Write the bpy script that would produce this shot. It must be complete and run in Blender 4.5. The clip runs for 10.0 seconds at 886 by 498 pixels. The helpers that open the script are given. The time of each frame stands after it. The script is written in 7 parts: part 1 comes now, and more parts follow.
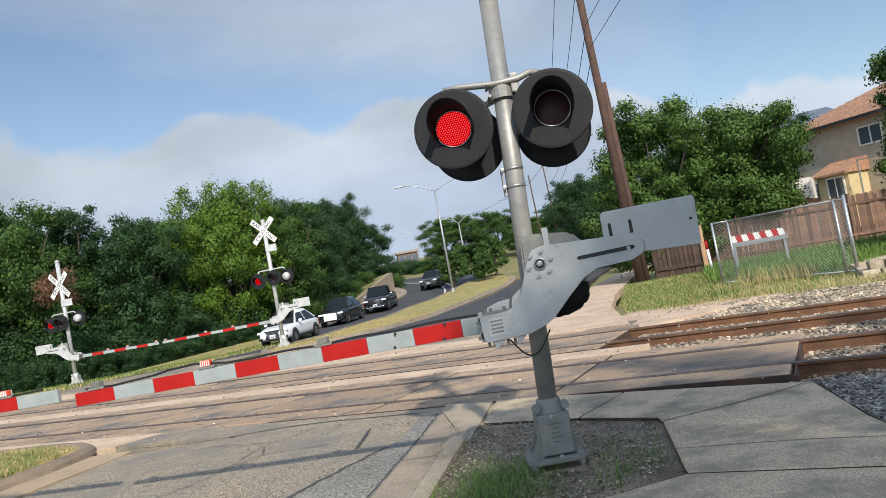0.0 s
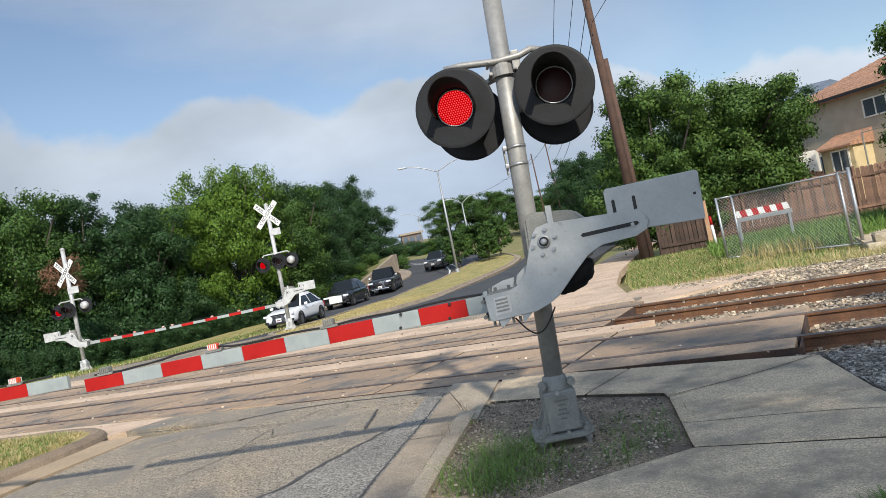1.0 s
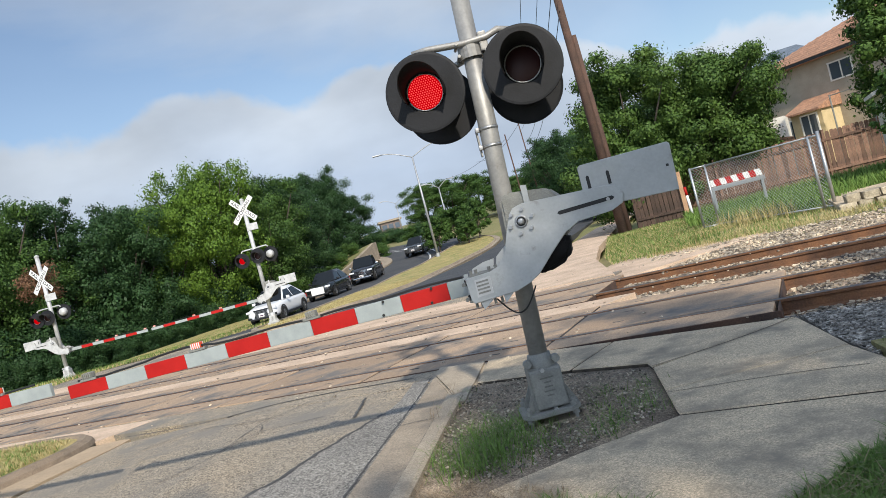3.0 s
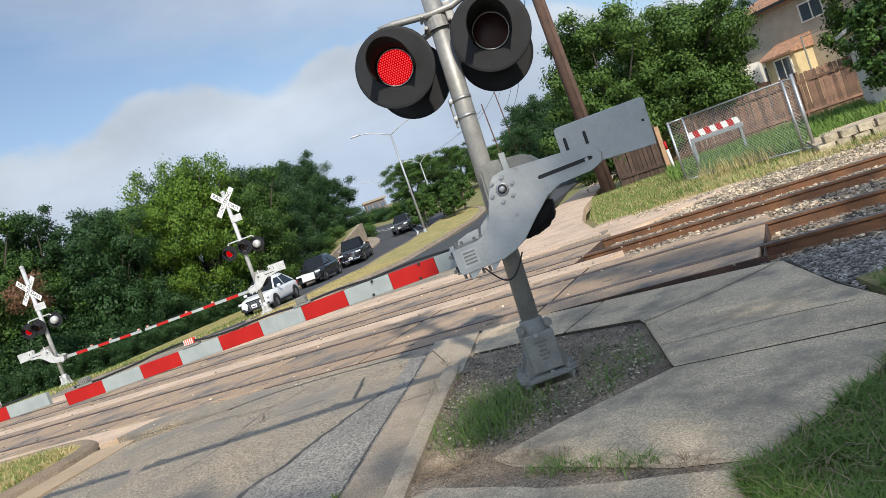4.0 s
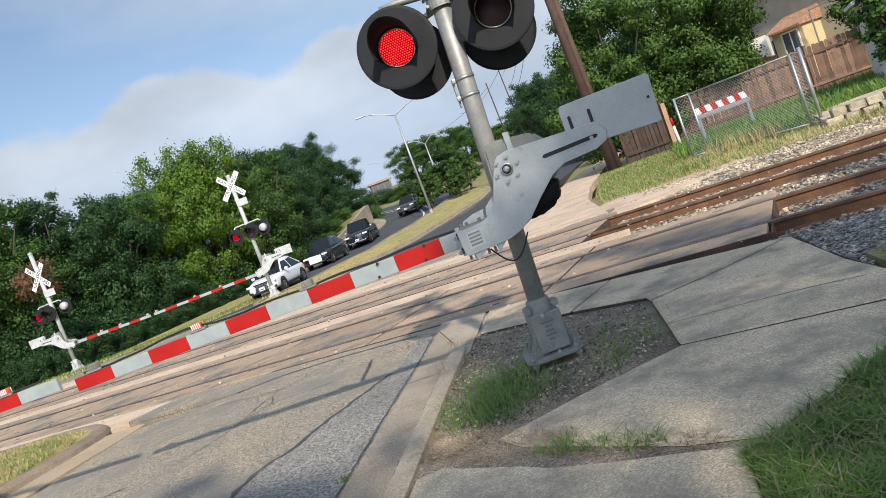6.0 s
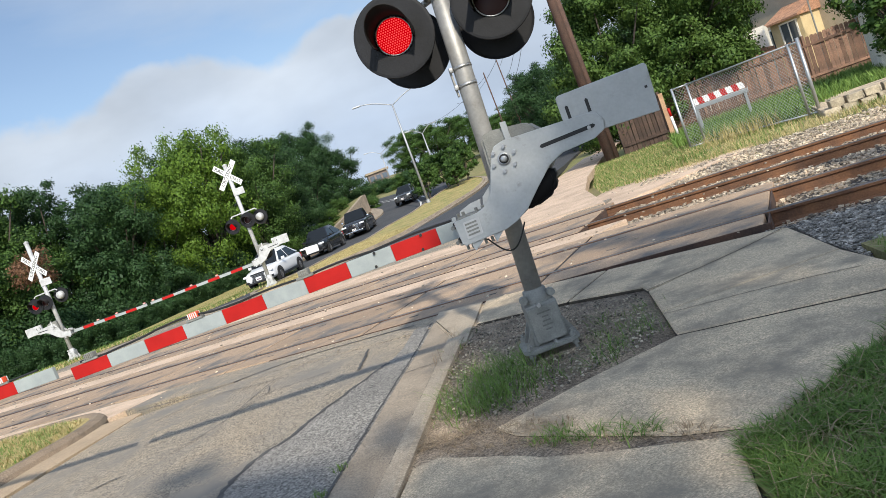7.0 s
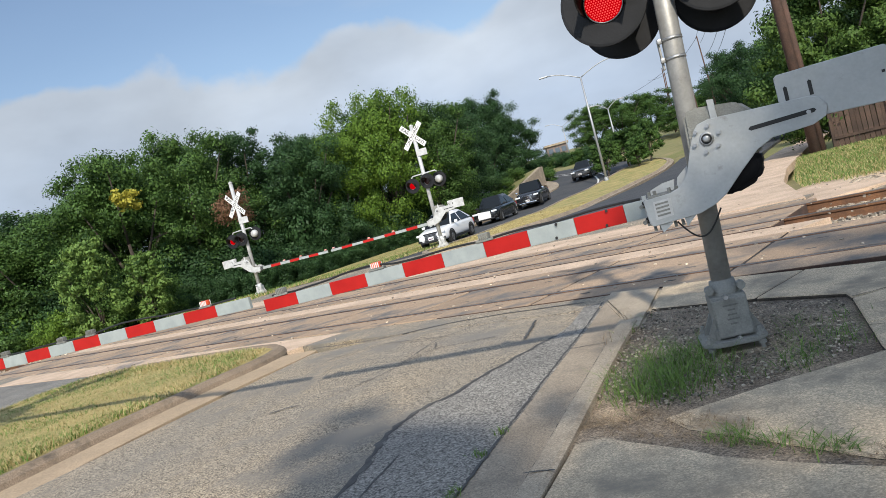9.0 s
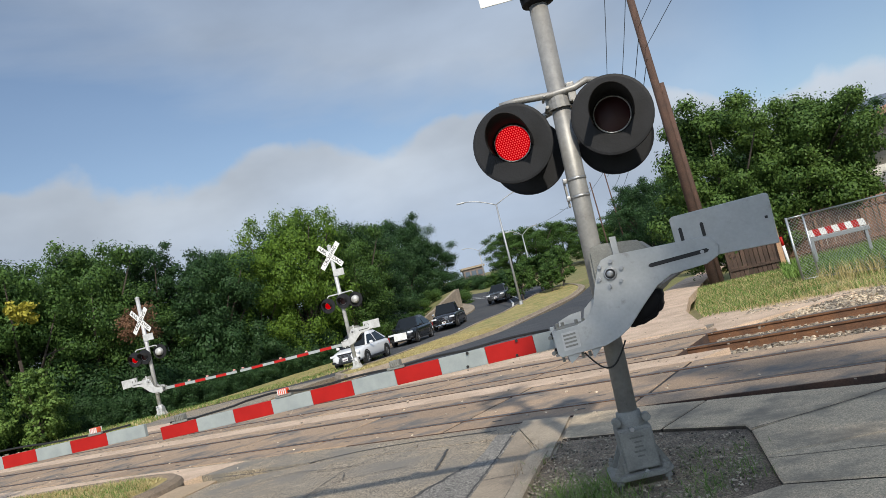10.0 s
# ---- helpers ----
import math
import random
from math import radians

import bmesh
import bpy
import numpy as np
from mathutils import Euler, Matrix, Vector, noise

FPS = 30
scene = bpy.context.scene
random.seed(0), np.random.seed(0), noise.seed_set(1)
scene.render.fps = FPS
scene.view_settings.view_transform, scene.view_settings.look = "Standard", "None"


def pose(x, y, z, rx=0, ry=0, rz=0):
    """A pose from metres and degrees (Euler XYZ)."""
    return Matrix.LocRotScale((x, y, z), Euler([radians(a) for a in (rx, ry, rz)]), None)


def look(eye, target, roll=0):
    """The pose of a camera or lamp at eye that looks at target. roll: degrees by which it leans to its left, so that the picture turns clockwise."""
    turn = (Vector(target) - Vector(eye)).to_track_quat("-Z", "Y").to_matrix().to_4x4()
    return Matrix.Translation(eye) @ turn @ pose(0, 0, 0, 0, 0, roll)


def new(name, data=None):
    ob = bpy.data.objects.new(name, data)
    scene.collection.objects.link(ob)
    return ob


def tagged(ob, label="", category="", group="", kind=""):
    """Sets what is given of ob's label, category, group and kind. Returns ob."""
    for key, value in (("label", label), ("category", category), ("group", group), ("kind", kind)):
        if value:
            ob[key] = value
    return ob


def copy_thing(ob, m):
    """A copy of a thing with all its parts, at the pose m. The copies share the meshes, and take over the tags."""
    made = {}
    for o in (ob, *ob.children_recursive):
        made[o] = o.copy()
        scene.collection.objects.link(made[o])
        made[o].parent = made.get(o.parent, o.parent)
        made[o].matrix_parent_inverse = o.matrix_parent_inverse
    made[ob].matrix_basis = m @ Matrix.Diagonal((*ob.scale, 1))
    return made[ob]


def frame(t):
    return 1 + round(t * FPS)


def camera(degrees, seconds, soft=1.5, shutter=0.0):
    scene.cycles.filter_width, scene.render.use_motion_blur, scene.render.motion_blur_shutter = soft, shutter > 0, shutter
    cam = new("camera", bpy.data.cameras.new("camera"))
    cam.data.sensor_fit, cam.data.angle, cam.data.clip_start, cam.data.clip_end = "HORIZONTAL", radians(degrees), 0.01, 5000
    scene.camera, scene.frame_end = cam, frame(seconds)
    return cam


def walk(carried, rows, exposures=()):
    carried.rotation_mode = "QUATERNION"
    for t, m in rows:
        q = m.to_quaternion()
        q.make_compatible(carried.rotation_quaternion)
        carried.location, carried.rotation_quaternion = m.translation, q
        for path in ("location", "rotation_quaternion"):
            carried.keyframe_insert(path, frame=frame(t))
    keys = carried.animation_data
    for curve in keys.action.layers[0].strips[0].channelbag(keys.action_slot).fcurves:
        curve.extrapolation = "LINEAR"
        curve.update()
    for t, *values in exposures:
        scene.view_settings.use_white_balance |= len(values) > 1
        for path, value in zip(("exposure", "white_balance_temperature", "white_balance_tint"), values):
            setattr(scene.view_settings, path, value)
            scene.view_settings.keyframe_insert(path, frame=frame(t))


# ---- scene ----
cam = camera(61.8, 10.0, 0.7)
PATH = [
    (0.0, 0.0, -0.0, 1.5, 92.18, 10.41, 0.39),
    (0.5, -0.005, -0.003, 1.493, 91.22, 10.88, 0.66),
    (1.0, -0.001, 0.0, 1.493, 90.76, 11.48, 0.73),
    (1.5, 0.002, -0.002, 1.495, 90.53, 11.97, 0.47),
    (2.0, 0.0, -0.003, 1.493, 90.2, 12.37, 0.32),
    (2.5, 0.0, -0.006, 1.495, 89.79, 12.76, 0.14),
    (4.0, 0.026, -0.006, 1.479, 86.91, 19.7, -2.02),
    (4.5, 0.017, 0.004, 1.48, 85.65, 20.48, -1.29),
    (5.0, 0.02, 0.003, 1.484, 85.68, 19.74, -1.05),
    (5.5, 0.038, 0.007, 1.482, 85.71, 20.62, -1.47),
    (7.0, 0.038, 0.018, 1.477, 84.71, 20.41, -1.77),
    (7.5, 0.014, 0.015, 1.475, 85.19, 19.34, 4.21),
    (8.0, -0.064, -0.004, 1.47, 86.17, 16.73, 14.34),
    (8.5, -0.099, -0.017, 1.474, 86.01, 14.6, 18.22),
    (9.0, -0.055, 0.032, 1.483, 86.82, 15.07, 12.31),
    (9.5, -0.021, 0.025, 1.526, 92.2, 13.35, 7.81),
    (10.0, -0.008, 0.033, 1.524, 94.46, 13.79, 5.7),
]
EXPOSURES = [(0.0, 0.0), (2.5, 0.04), (5.5, 0.09), (7.0, 0.15), (8.5, 0.04), (9.5, 0.06), (10.0, -0.18)]
walk(cam, [(r[0], pose(*r[1:])) for r in PATH], EXPOSURES)

# ---- world, sun, exposure ----
SUN_AZ, SUN_EL = radians(168), radians(36)      # azimuth clockwise from +y
world = bpy.data.worlds.new("sky")
scene.world = world
world.use_nodes = True
wn = world.node_tree
wn.nodes.clear()
w_out = wn.nodes.new("ShaderNodeOutputWorld")
w_bg = wn.nodes.new("ShaderNodeBackground")
w_sky = wn.nodes.new("ShaderNodeTexSky")
w_sky.sky_type = "NISHITA"
w_sky.sun_disc = False
w_sky.sun_elevation, w_sky.sun_rotation = SUN_EL, SUN_AZ
w_sky.air_density, w_sky.dust_density, w_sky.ozone_density = 1.0, 0.7, 1.6
w_bg.inputs["Strength"].default_value = 0.13
w_co = wn.nodes.new("ShaderNodeTexCoord")
w_map = wn.nodes.new("ShaderNodeMapping")
w_map.inputs["Scale"].default_value = (1.0, 1.0, 2.2)
w_map.inputs["Location"].default_value = (0.62, 0.1, 0.35)
w_n1 = wn.nodes.new("ShaderNodeTexNoise")
w_n1.inputs["Scale"].default_value, w_n1.inputs["Detail"].default_value = 1.7, 9.0
w_n1.inputs["Roughness"].default_value, w_n1.inputs["Distortion"].default_value = 0.55, 0.35
w_n2 = wn.nodes.new("ShaderNodeTexNoise")
w_n2.inputs["Scale"].default_value, w_n2.inputs["Detail"].default_value = 3.1, 5.0
w_n3 = wn.nodes.new("ShaderNodeTexNoise")
w_n3.inputs["Scale"].default_value, w_n3.inputs["Detail"].default_value = 4.5, 8.0
wn.links.new(w_co.outputs["Generated"], w_n3.inputs["Vector"])
w_sep = wn.nodes.new("ShaderNodeSeparateXYZ")
w_edge = wn.nodes.new("ShaderNodeMath")                  # ragged height of the cloud bank
w_edge.operation = "MULTIPLY_ADD"
w_edge.inputs[1].default_value = 0.2
w_drop = wn.nodes.new("ShaderNodeMapRange")              # the bank sinks lower over the houses
w_drop.inputs["From Min"].default_value, w_drop.inputs["From Max"].default_value = 0.14, 0.5
w_drop.inputs["To Min"].default_value, w_drop.inputs["To Max"].default_value = 0.0, 0.1
w_top = wn.nodes.new("ShaderNodeMath")
w_top.operation = "ADD"
w_band = wn.nodes.new("ShaderNodeMapRange")              # a bank of cloud along the horizon
w_band.interpolation_type = "SMOOTHSTEP"
w_band.inputs["From Min"].default_value, w_band.inputs["From Max"].default_value = 0.343, 0.322
w_band.inputs["To Min"].default_value, w_band.inputs["To Max"].default_value = 0.0, 1.0
w_lean = wn.nodes.new("ShaderNodeVectorMath")            # a high grey veil, lower towards the east
w_lean.operation = "DOT_PRODUCT"
w_lean.inputs[1].default_value = (0.40, 0.0, 1.0)
w_fade = wn.nodes.new("ShaderNodeMapRange")              # it thins out over the houses
w_fade.inputs["From Min"].default_value, w_fade.inputs["From Max"].default_value = 0.14, 0.36
w_fade.inputs["To Min"].default_value, w_fade.inputs["To Max"].default_value = 1.0, 0.1
w_veil = wn.nodes.new("ShaderNodeMath")
w_veil.operation = "MULTIPLY"
w_max = wn.nodes.new("ShaderNodeMath")
w_max.operation = "MAXIMUM"
w_add = wn.nodes.new("ShaderNodeMath")
w_add.operation = "MULTIPLY_ADD"
w_add.inputs[1].default_value = 0.42
w_ramp = wn.nodes.new("ShaderNodeValToRGB")
w_ramp.color_ramp.elements[0].position, w_ramp.color_ramp.elements[1].position = 0.38, 0.5
w_ramp.color_ramp.elements[0].color, w_ramp.color_ramp.elements[1].color = (0.1, 0.1, 0.1, 1), (0.86, 0.86, 0.86, 1)
w_low = wn.nodes.new("ShaderNodeMapRange")
w_low.inputs["From Min"].default_value, w_low.inputs["From Max"].default_value = 0.2, 0.46
w_tone = wn.nodes.new("ShaderNodeMix")
w_tone.data_type = "RGBA"
w_tone.inputs["B"].default_value = (2.65, 3.3, 4.35, 1)
w_rim = wn.nodes.new("ShaderNodeMapRange")
w_rim.inputs["From Min"].default_value, w_rim.inputs["From Max"].default_value = 0.21, 0.335
w_bank = wn.nodes.new("ShaderNodeMix")                   # the bank is whitest along its upper edge
w_bank.data_type = "RGBA"
w_bank.inputs["A"].default_value, w_bank.inputs["B"].default_value = (3.55, 4.25, 5.3, 1), (4.75, 5.3, 6.0, 1)
w_dim = wn.nodes.new("ShaderNodeMapRange")
w_dim.inputs["From Min"].default_value, w_dim.inputs["From Max"].default_value = 0.3, 0.7
w_dim.inputs["To Min"].default_value, w_dim.inputs["To Max"].default_value = 0.84, 1.24
w_shade = wn.nodes.new("ShaderNodeMix")
w_shade.data_type, w_shade.blend_type = "RGBA", "MULTIPLY"
w_shade.inputs["Factor"].default_value = 1.0
w_dot = wn.nodes.new("ShaderNodeVectorMath")              # clouds glow towards the sun
w_dot.operation = "DOT_PRODUCT"
w_dot.inputs[1].default_value = (math.sin(SUN_AZ) * math.cos(SUN_EL), math.cos(SUN_AZ) * math.cos(SUN_EL), math.sin(SUN_EL))
w_glow = wn.nodes.new("ShaderNodeMapRange")
w_glow.inputs["From Min"].default_value, w_glow.inputs["From Max"].default_value = 0.0, 1.0
w_glow.inputs["To Min"].default_value, w_glow.inputs["To Max"].default_value = 1.0, 3.2
w_lit = wn.nodes.new("ShaderNodeMix")
w_lit.data_type, w_lit.blend_type = "RGBA", "MULTIPLY"
w_lit.inputs["Factor"].default_value = 1.0
w_mix = wn.nodes.new("ShaderNodeMix")
w_mix.data_type = "RGBA"
wl = wn.links.new
wl(w_co.outputs["Generated"], w_map.inputs["Vector"])
wl(w_co.outputs["Generated"], w_sep.inputs[0])
wl(w_map.outputs[0], w_n1.inputs["Vector"])
wl(w_map.outputs[0], w_n2.inputs["Vector"])
wl(w_n3.outputs["Fac"], w_edge.inputs[0])
wl(w_sep.outputs["Z"], w_edge.inputs[2])
wl(w_sep.outputs["X"], w_drop.inputs["Value"])
wl(w_edge.outputs[0], w_top.inputs[0])
wl(w_drop.outputs[0], w_top.inputs[1])
wl(w_top.outputs[0], w_band.inputs["Value"])
wl(w_co.outputs["Generated"], w_lean.inputs[0])
wl(w_sep.outputs["X"], w_fade.inputs["Value"])
wl(w_sep.outputs["Z"], w_low.inputs["Value"])
wl(w_n1.outputs["Fac"], w_add.inputs[0])
wl(w_lean.outputs["Value"], w_add.inputs[2])
wl(w_add.outputs[0], w_ramp.inputs[0])
wl(w_top.outputs[0], w_rim.inputs["Value"])
wl(w_rim.outputs[0], w_bank.inputs["Factor"])
wl(w_bank.outputs["Result"], w_tone.inputs["A"])
wl(w_low.outputs[0], w_tone.inputs["Factor"])
wl(w_n2.outputs["Fac"], w_dim.inputs["Value"])
wl(w_tone.outputs["Result"], w_shade.inputs["A"])
wl(w_dim.outputs[0], w_shade.inputs["B"])
wl(w_ramp.outputs["Color"], w_veil.inputs[0])
wl(w_fade.outputs[0], w_veil.inputs[1])
wl(w_veil.outputs[0], w_max.inputs[0])
wl(w_band.outputs[0], w_max.inputs[1])
wl(w_max.outputs[0], w_mix.inputs["Factor"])
wl(w_sky.outputs[0], w_mix.inputs["A"])
wl(w_co.outputs["Generated"], w_dot.inputs[0])
wl(w_dot.outputs["Value"], w_glow.inputs["Value"])
wl(w_shade.outputs["Result"], w_lit.inputs["A"])
wl(w_glow.outputs[0], w_lit.inputs["B"])
wl(w_lit.outputs["Result"], w_mix.inputs["B"])
wl(w_mix.outputs["Result"], w_bg.inputs["Color"])
wl(w_bg.outputs[0], w_out.inputs[0])

sun = new("sun", bpy.data.lights.new("sun", "SUN"))
sun.data.energy, sun.data.angle, sun.data.color = 4.6, radians(1.5), (1.0, 0.925, 0.795)
sdir = Vector((math.sin(SUN_AZ) * math.cos(SUN_EL), math.cos(SUN_AZ) * math.cos(SUN_EL), math.sin(SUN_EL)))
sun.matrix_basis = look(sdir * 60, (0, 0, 0))

# ---- materials ----
def material(name, a, b=None, rough=0.8, metal=0.0, scale=3.0, fine=60.0, bump=0.15, spread=0.25, spots=None, per_piece=0.0, spec=0.5, grit=0.22, speck=None, lanes=None):
    """A rough mineral, paint or metal surface: two colours over a broad noise, a fine grain and a bump."""
    m = bpy.data.materials.new(name)
    m.use_nodes = True
    n, l = m.node_tree.nodes, m.node_tree.links.new
    bsdf = n["Principled BSDF"]
    bsdf.inputs["Roughness"].default_value, bsdf.inputs["Metallic"].default_value = rough, metal
    bsdf.inputs["Specular IOR Level"].default_value = spec
    b = b or tuple(c * 0.75 for c in a)
    co = n.new("ShaderNodeTexCoord")
    big, small = n.new("ShaderNodeTexNoise"), n.new("ShaderNodeTexNoise")
    big.inputs["Scale"].default_value, big.inputs["Detail"].default_value, big.inputs["Roughness"].default_value = scale, 6, 0.6
    small.inputs["Scale"].default_value, small.inputs["Detail"].default_value = fine, 3
    ramp = n.new("ShaderNodeValToRGB")
    ramp.color_ramp.elements[0].position, ramp.color_ramp.elements[1].position = 0.5 - spread / 2, 0.5 + spread / 2
    ramp.color_ramp.elements[0].color, ramp.color_ramp.elements[1].color = (*b, 1), (*a, 1)
    grain = n.new("ShaderNodeMapRange")
    grain.inputs["From Min"].default_value, grain.inputs["From Max"].default_value = 0.3, 0.7
    grain.inputs["To Min"].default_value, grain.inputs["To Max"].default_value = 1 - grit, 1 + grit
    mul = n.new("ShaderNodeMix")
    mul.data_type, mul.blend_type = "RGBA", "MULTIPLY"
    mul.inputs["Factor"].default_value = 1.0
    for t in (big, small):
        l(co.outputs["Object"], t.inputs["Vector"])
    if lanes:                                           # wear drawn out along the road
        mp = n.new("ShaderNodeMapping")
        mp.inputs["Rotation"].default_value = (0, 0, radians(lanes[0]))
        mp.inputs["Scale"].default_value = (1, lanes[1], 1)
        l(co.outputs["Object"], mp.inputs["Vector"])
        l(mp.outputs[0], big.inputs["Vector"])
    l(big.outputs["Fac"], ramp.inputs[0])
    l(small.outputs["Fac"], grain.inputs["Value"])
    l(ramp.outputs["Color"], mul.inputs["A"])
    l(grain.outputs[0], mul.inputs["B"])
    colour = mul.outputs["Result"]
    height = small.outputs["Fac"]
    if speck:                                           # single grains of stone
        vo = n.new("ShaderNodeTexVoronoi")
        vo.inputs["Scale"].default_value = speck[0]
        l(co.outputs["Object"], vo.inputs["Vector"])
        sx = n.new("ShaderNodeSeparateColor")
        l(vo.outputs["Color"], sx.inputs[0])
        sr_ = n.new("ShaderNodeMapRange")
        sr_.inputs["To Min"].default_value, sr_.inputs["To Max"].default_value = 1 - speck[1], 1 + speck[1]
        l(sx.outputs[0], sr_.inputs["Value"])
        ms = n.new("ShaderNodeMix")
        ms.data_type, ms.blend_type = "RGBA", "MULTIPLY"
        ms.inputs["Factor"].default_value = 1.0
        l(colour, ms.inputs["A"])
        l(sr_.outputs[0], ms.inputs["B"])
        colour = ms.outputs["Result"]
        height = sx.outputs[1]
    if per_piece:
        info = n.new("ShaderNodeObjectInfo")
        geo = n.new("ShaderNodeNewGeometry")
        add = n.new("ShaderNodeMath")
        add.operation = "ADD"
        fr = n.new("ShaderNodeMath")
        fr.operation = "FRACT"
        l(info.outputs["Random"], add.inputs[0])
        l(geo.outputs["Random Per Island"], add.inputs[1])
        l(add.outputs[0], fr.inputs[0])
        vary = n.new("ShaderNodeMapRange")
        vary.inputs["To Min"].default_value, vary.inputs["To Max"].default_value = 1 - per_piece, 1 + per_piece
        l(fr.outputs[0], vary.inputs["Value"])
        m2 = n.new("ShaderNodeMix")
        m2.data_type, m2.blend_type = "RGBA", "MULTIPLY"
        m2.inputs["Factor"].default_value = 1.0
        l(colour, m2.inputs["A"])
        l(vary.outputs[0], m2.inputs["B"])
        colour = m2.outputs["Result"]
    if spots:
        sc, lo, hi, col = spots
        sp = n.new("ShaderNodeTexNoise")
        sp.inputs["Scale"].default_value, sp.inputs["Detail"].default_value, sp.inputs["Roughness"].default_value = sc, 8, 0.65
        l(co.outputs["Object"], sp.inputs["Vector"])
        sr = n.new("ShaderNodeMapRange")
        sr.inputs["From Min"].default_value, sr.inputs["From Max"].default_value = lo, hi
        l(sp.outputs["Fac"], sr.inputs["Value"])
        m3 = n.new("ShaderNodeMix")
        m3.data_type = "RGBA"
        m3.inputs["B"].default_value = (*col, 1)
        l(sr.outputs[0], m3.inputs["Factor"])
        l(colour, m3.inputs["A"])
        colour = m3.outputs["Result"]
    l(colour, bsdf.inputs["Base Color"])
    if bump:
        bp = n.new("ShaderNodeBump")
        bp.inputs["Strength"].default_value, bp.inputs["Distance"].default_value = bump, 0.02
        l(height, bp.inputs["Height"])
        l(bp.outputs[0], bsdf.inputs["Normal"])
    return m


def plain(name, col, rough=0.5, metal=0.0, emit=0.0, coat=0.0, alpha=1.0):
    m = bpy.data.materials.new(name)
    m.use_nodes = True
    b = m.node_tree.nodes["Principled BSDF"]
    b.inputs["Base Color"].default_value = (*col, 1)
    b.inputs["Roughness"].default_value, b.inputs["Metallic"].default_value = rough, metal
    b.inputs["Coat Weight"].default_value = coat
    if emit:
        b.inputs["Base Color"].default_value = (*(c * 0.2 for c in col), 1)
        b.inputs["Emission Color"].default_value = (*col, 1)
        b.inputs["Emission Strength"].default_value = emit
    return m


def leaf_material(name, a, b):
    """Leaves: a colour for each leaf between two greens, with light passing through."""
    m = bpy.data.materials.new(name)
    m.use_nodes = True
    n, l = m.node_tree.nodes, m.node_tree.links.new
    bsdf = n["Principled BSDF"]
    bsdf.inputs["Roughness"].default_value = 0.55
    bsdf.inputs["Specular IOR Level"].default_value = 0.18
    geo = n.new("ShaderNodeNewGeometry")
    co = n.new("ShaderNodeTexCoord")
    no = n.new("ShaderNodeTexNoise")
    no.inputs["Scale"].default_value = 0.5
    add = n.new("ShaderNodeMath")
    add.operation = "MULTIPLY_ADD"
    add.inputs[1].default_value = 0.6
    l(co.outputs["Object"], no.inputs["Vector"])
    l(geo.outputs["Random Per Island"], add.inputs[0])
    l(no.outputs["Fac"], add.inputs[2])
    ramp = n.new("ShaderNodeValToRGB")
    ramp.color_ramp.elements[0].position, ramp.color_ramp.elements[1].position = 0.35, 1.0
    ramp.color_ramp.elements[0].color, ramp.color_ramp.elements[1].color = (*a, 1), (*b, 1)
    l(add.outputs[0], ramp.inputs[0])
    l(ramp.outputs["Color"], bsdf.inputs["Base Color"])
    tr = n.new("ShaderNodeBsdfTranslucent")
    l(ramp.outputs["Color"], tr.inputs["Color"])
    mix = n.new("ShaderNodeMixShader")
    mix.inputs[0].default_value = 0.12
    l(bsdf.outputs[0], mix.inputs[1])
    l(tr.outputs[0], mix.inputs[2])
    l(mix.outputs[0], n["Material Output"].inputs["Surface"])
    return m


GRASS = material("grass ground", (0.14, 0.155, 0.045), (0.24, 0.2, 0.09), 0.95, scale=0.35, fine=25, bump=0.6, spread=0.35)
DRY = material("dry grass ground", (0.42, 0.325, 0.13), (0.28, 0.235, 0.085), 0.95, scale=0.8, fine=45, bump=0.9, spread=0.3, grit=0.4, spots=(1.1, 0.49, 0.64, (0.19, 0.215, 0.06)))
ASPHALT_OLD = material("worn asphalt", (0.262, 0.223, 0.172), (0.35, 0.275, 0.187), 0.92, scale=0.5, fine=110, bump=0.5, spread=0.25, spots=(0.7, 0.47, 0.62, (0.21, 0.188, 0.158)), grit=0.3, speck=(95, 0.8), lanes=(12, 0.26))
ASPHALT_NEW = material("dark asphalt", (0.042, 0.045, 0.05), (0.06, 0.06, 0.063), 0.85, scale=0.5, fine=90, bump=0.3)
ASPHALT_PATCH = material("grey asphalt patch", (0.2, 0.186, 0.166), (0.26, 0.24, 0.21), 0.9, scale=0.8, fine=70, bump=1.0, grit=0.25, speck=(92, 0.72))
CONCRETE = material("old concrete", (0.62, 0.488, 0.33), (0.455, 0.355, 0.24), 0.9, scale=1.3, fine=80, bump=0.3, spread=0.4, spots=(2.0, 0.45, 0.66, (0.25, 0.209, 0.156)), grit=0.3, speck=(170, 0.3))
KERB = material("kerb concrete", (0.37, 0.302, 0.225), (0.235, 0.19, 0.14), 0.9, scale=1.6, fine=70, bump=0.3, spread=0.4, spots=(3.0, 0.55, 0.75, (0.18, 0.155, 0.125)), speck=(150, 0.25))
PANEL = material("crossing panel", (0.46, 0.318, 0.205), (0.31, 0.22, 0.148), 0.88, scale=0.9, fine=60, bump=0.25, spread=0.4, spots=(0.8, 0.47, 0.62, (0.15, 0.135, 0.12)), speck=(110, 0.2), per_piece=0.15)
GRAVEL = material("dark gravel", (0.4, 0.365, 0.32), (0.19, 0.172, 0.15), 0.95, scale=6, fine=60, bump=0.5, per_piece=0.6)
STONE_DUST = material("pale crushed stone", (0.64, 0.475, 0.345), (0.48, 0.35, 0.25), 0.95, scale=1.5, fine=60, bump=0.8)
BALLAST = material("ballast stones", (0.6, 0.5, 0.37), (0.27, 0.235, 0.19), 0.9, scale=2.0, fine=40, bump=0.4, per_piece=0.6)
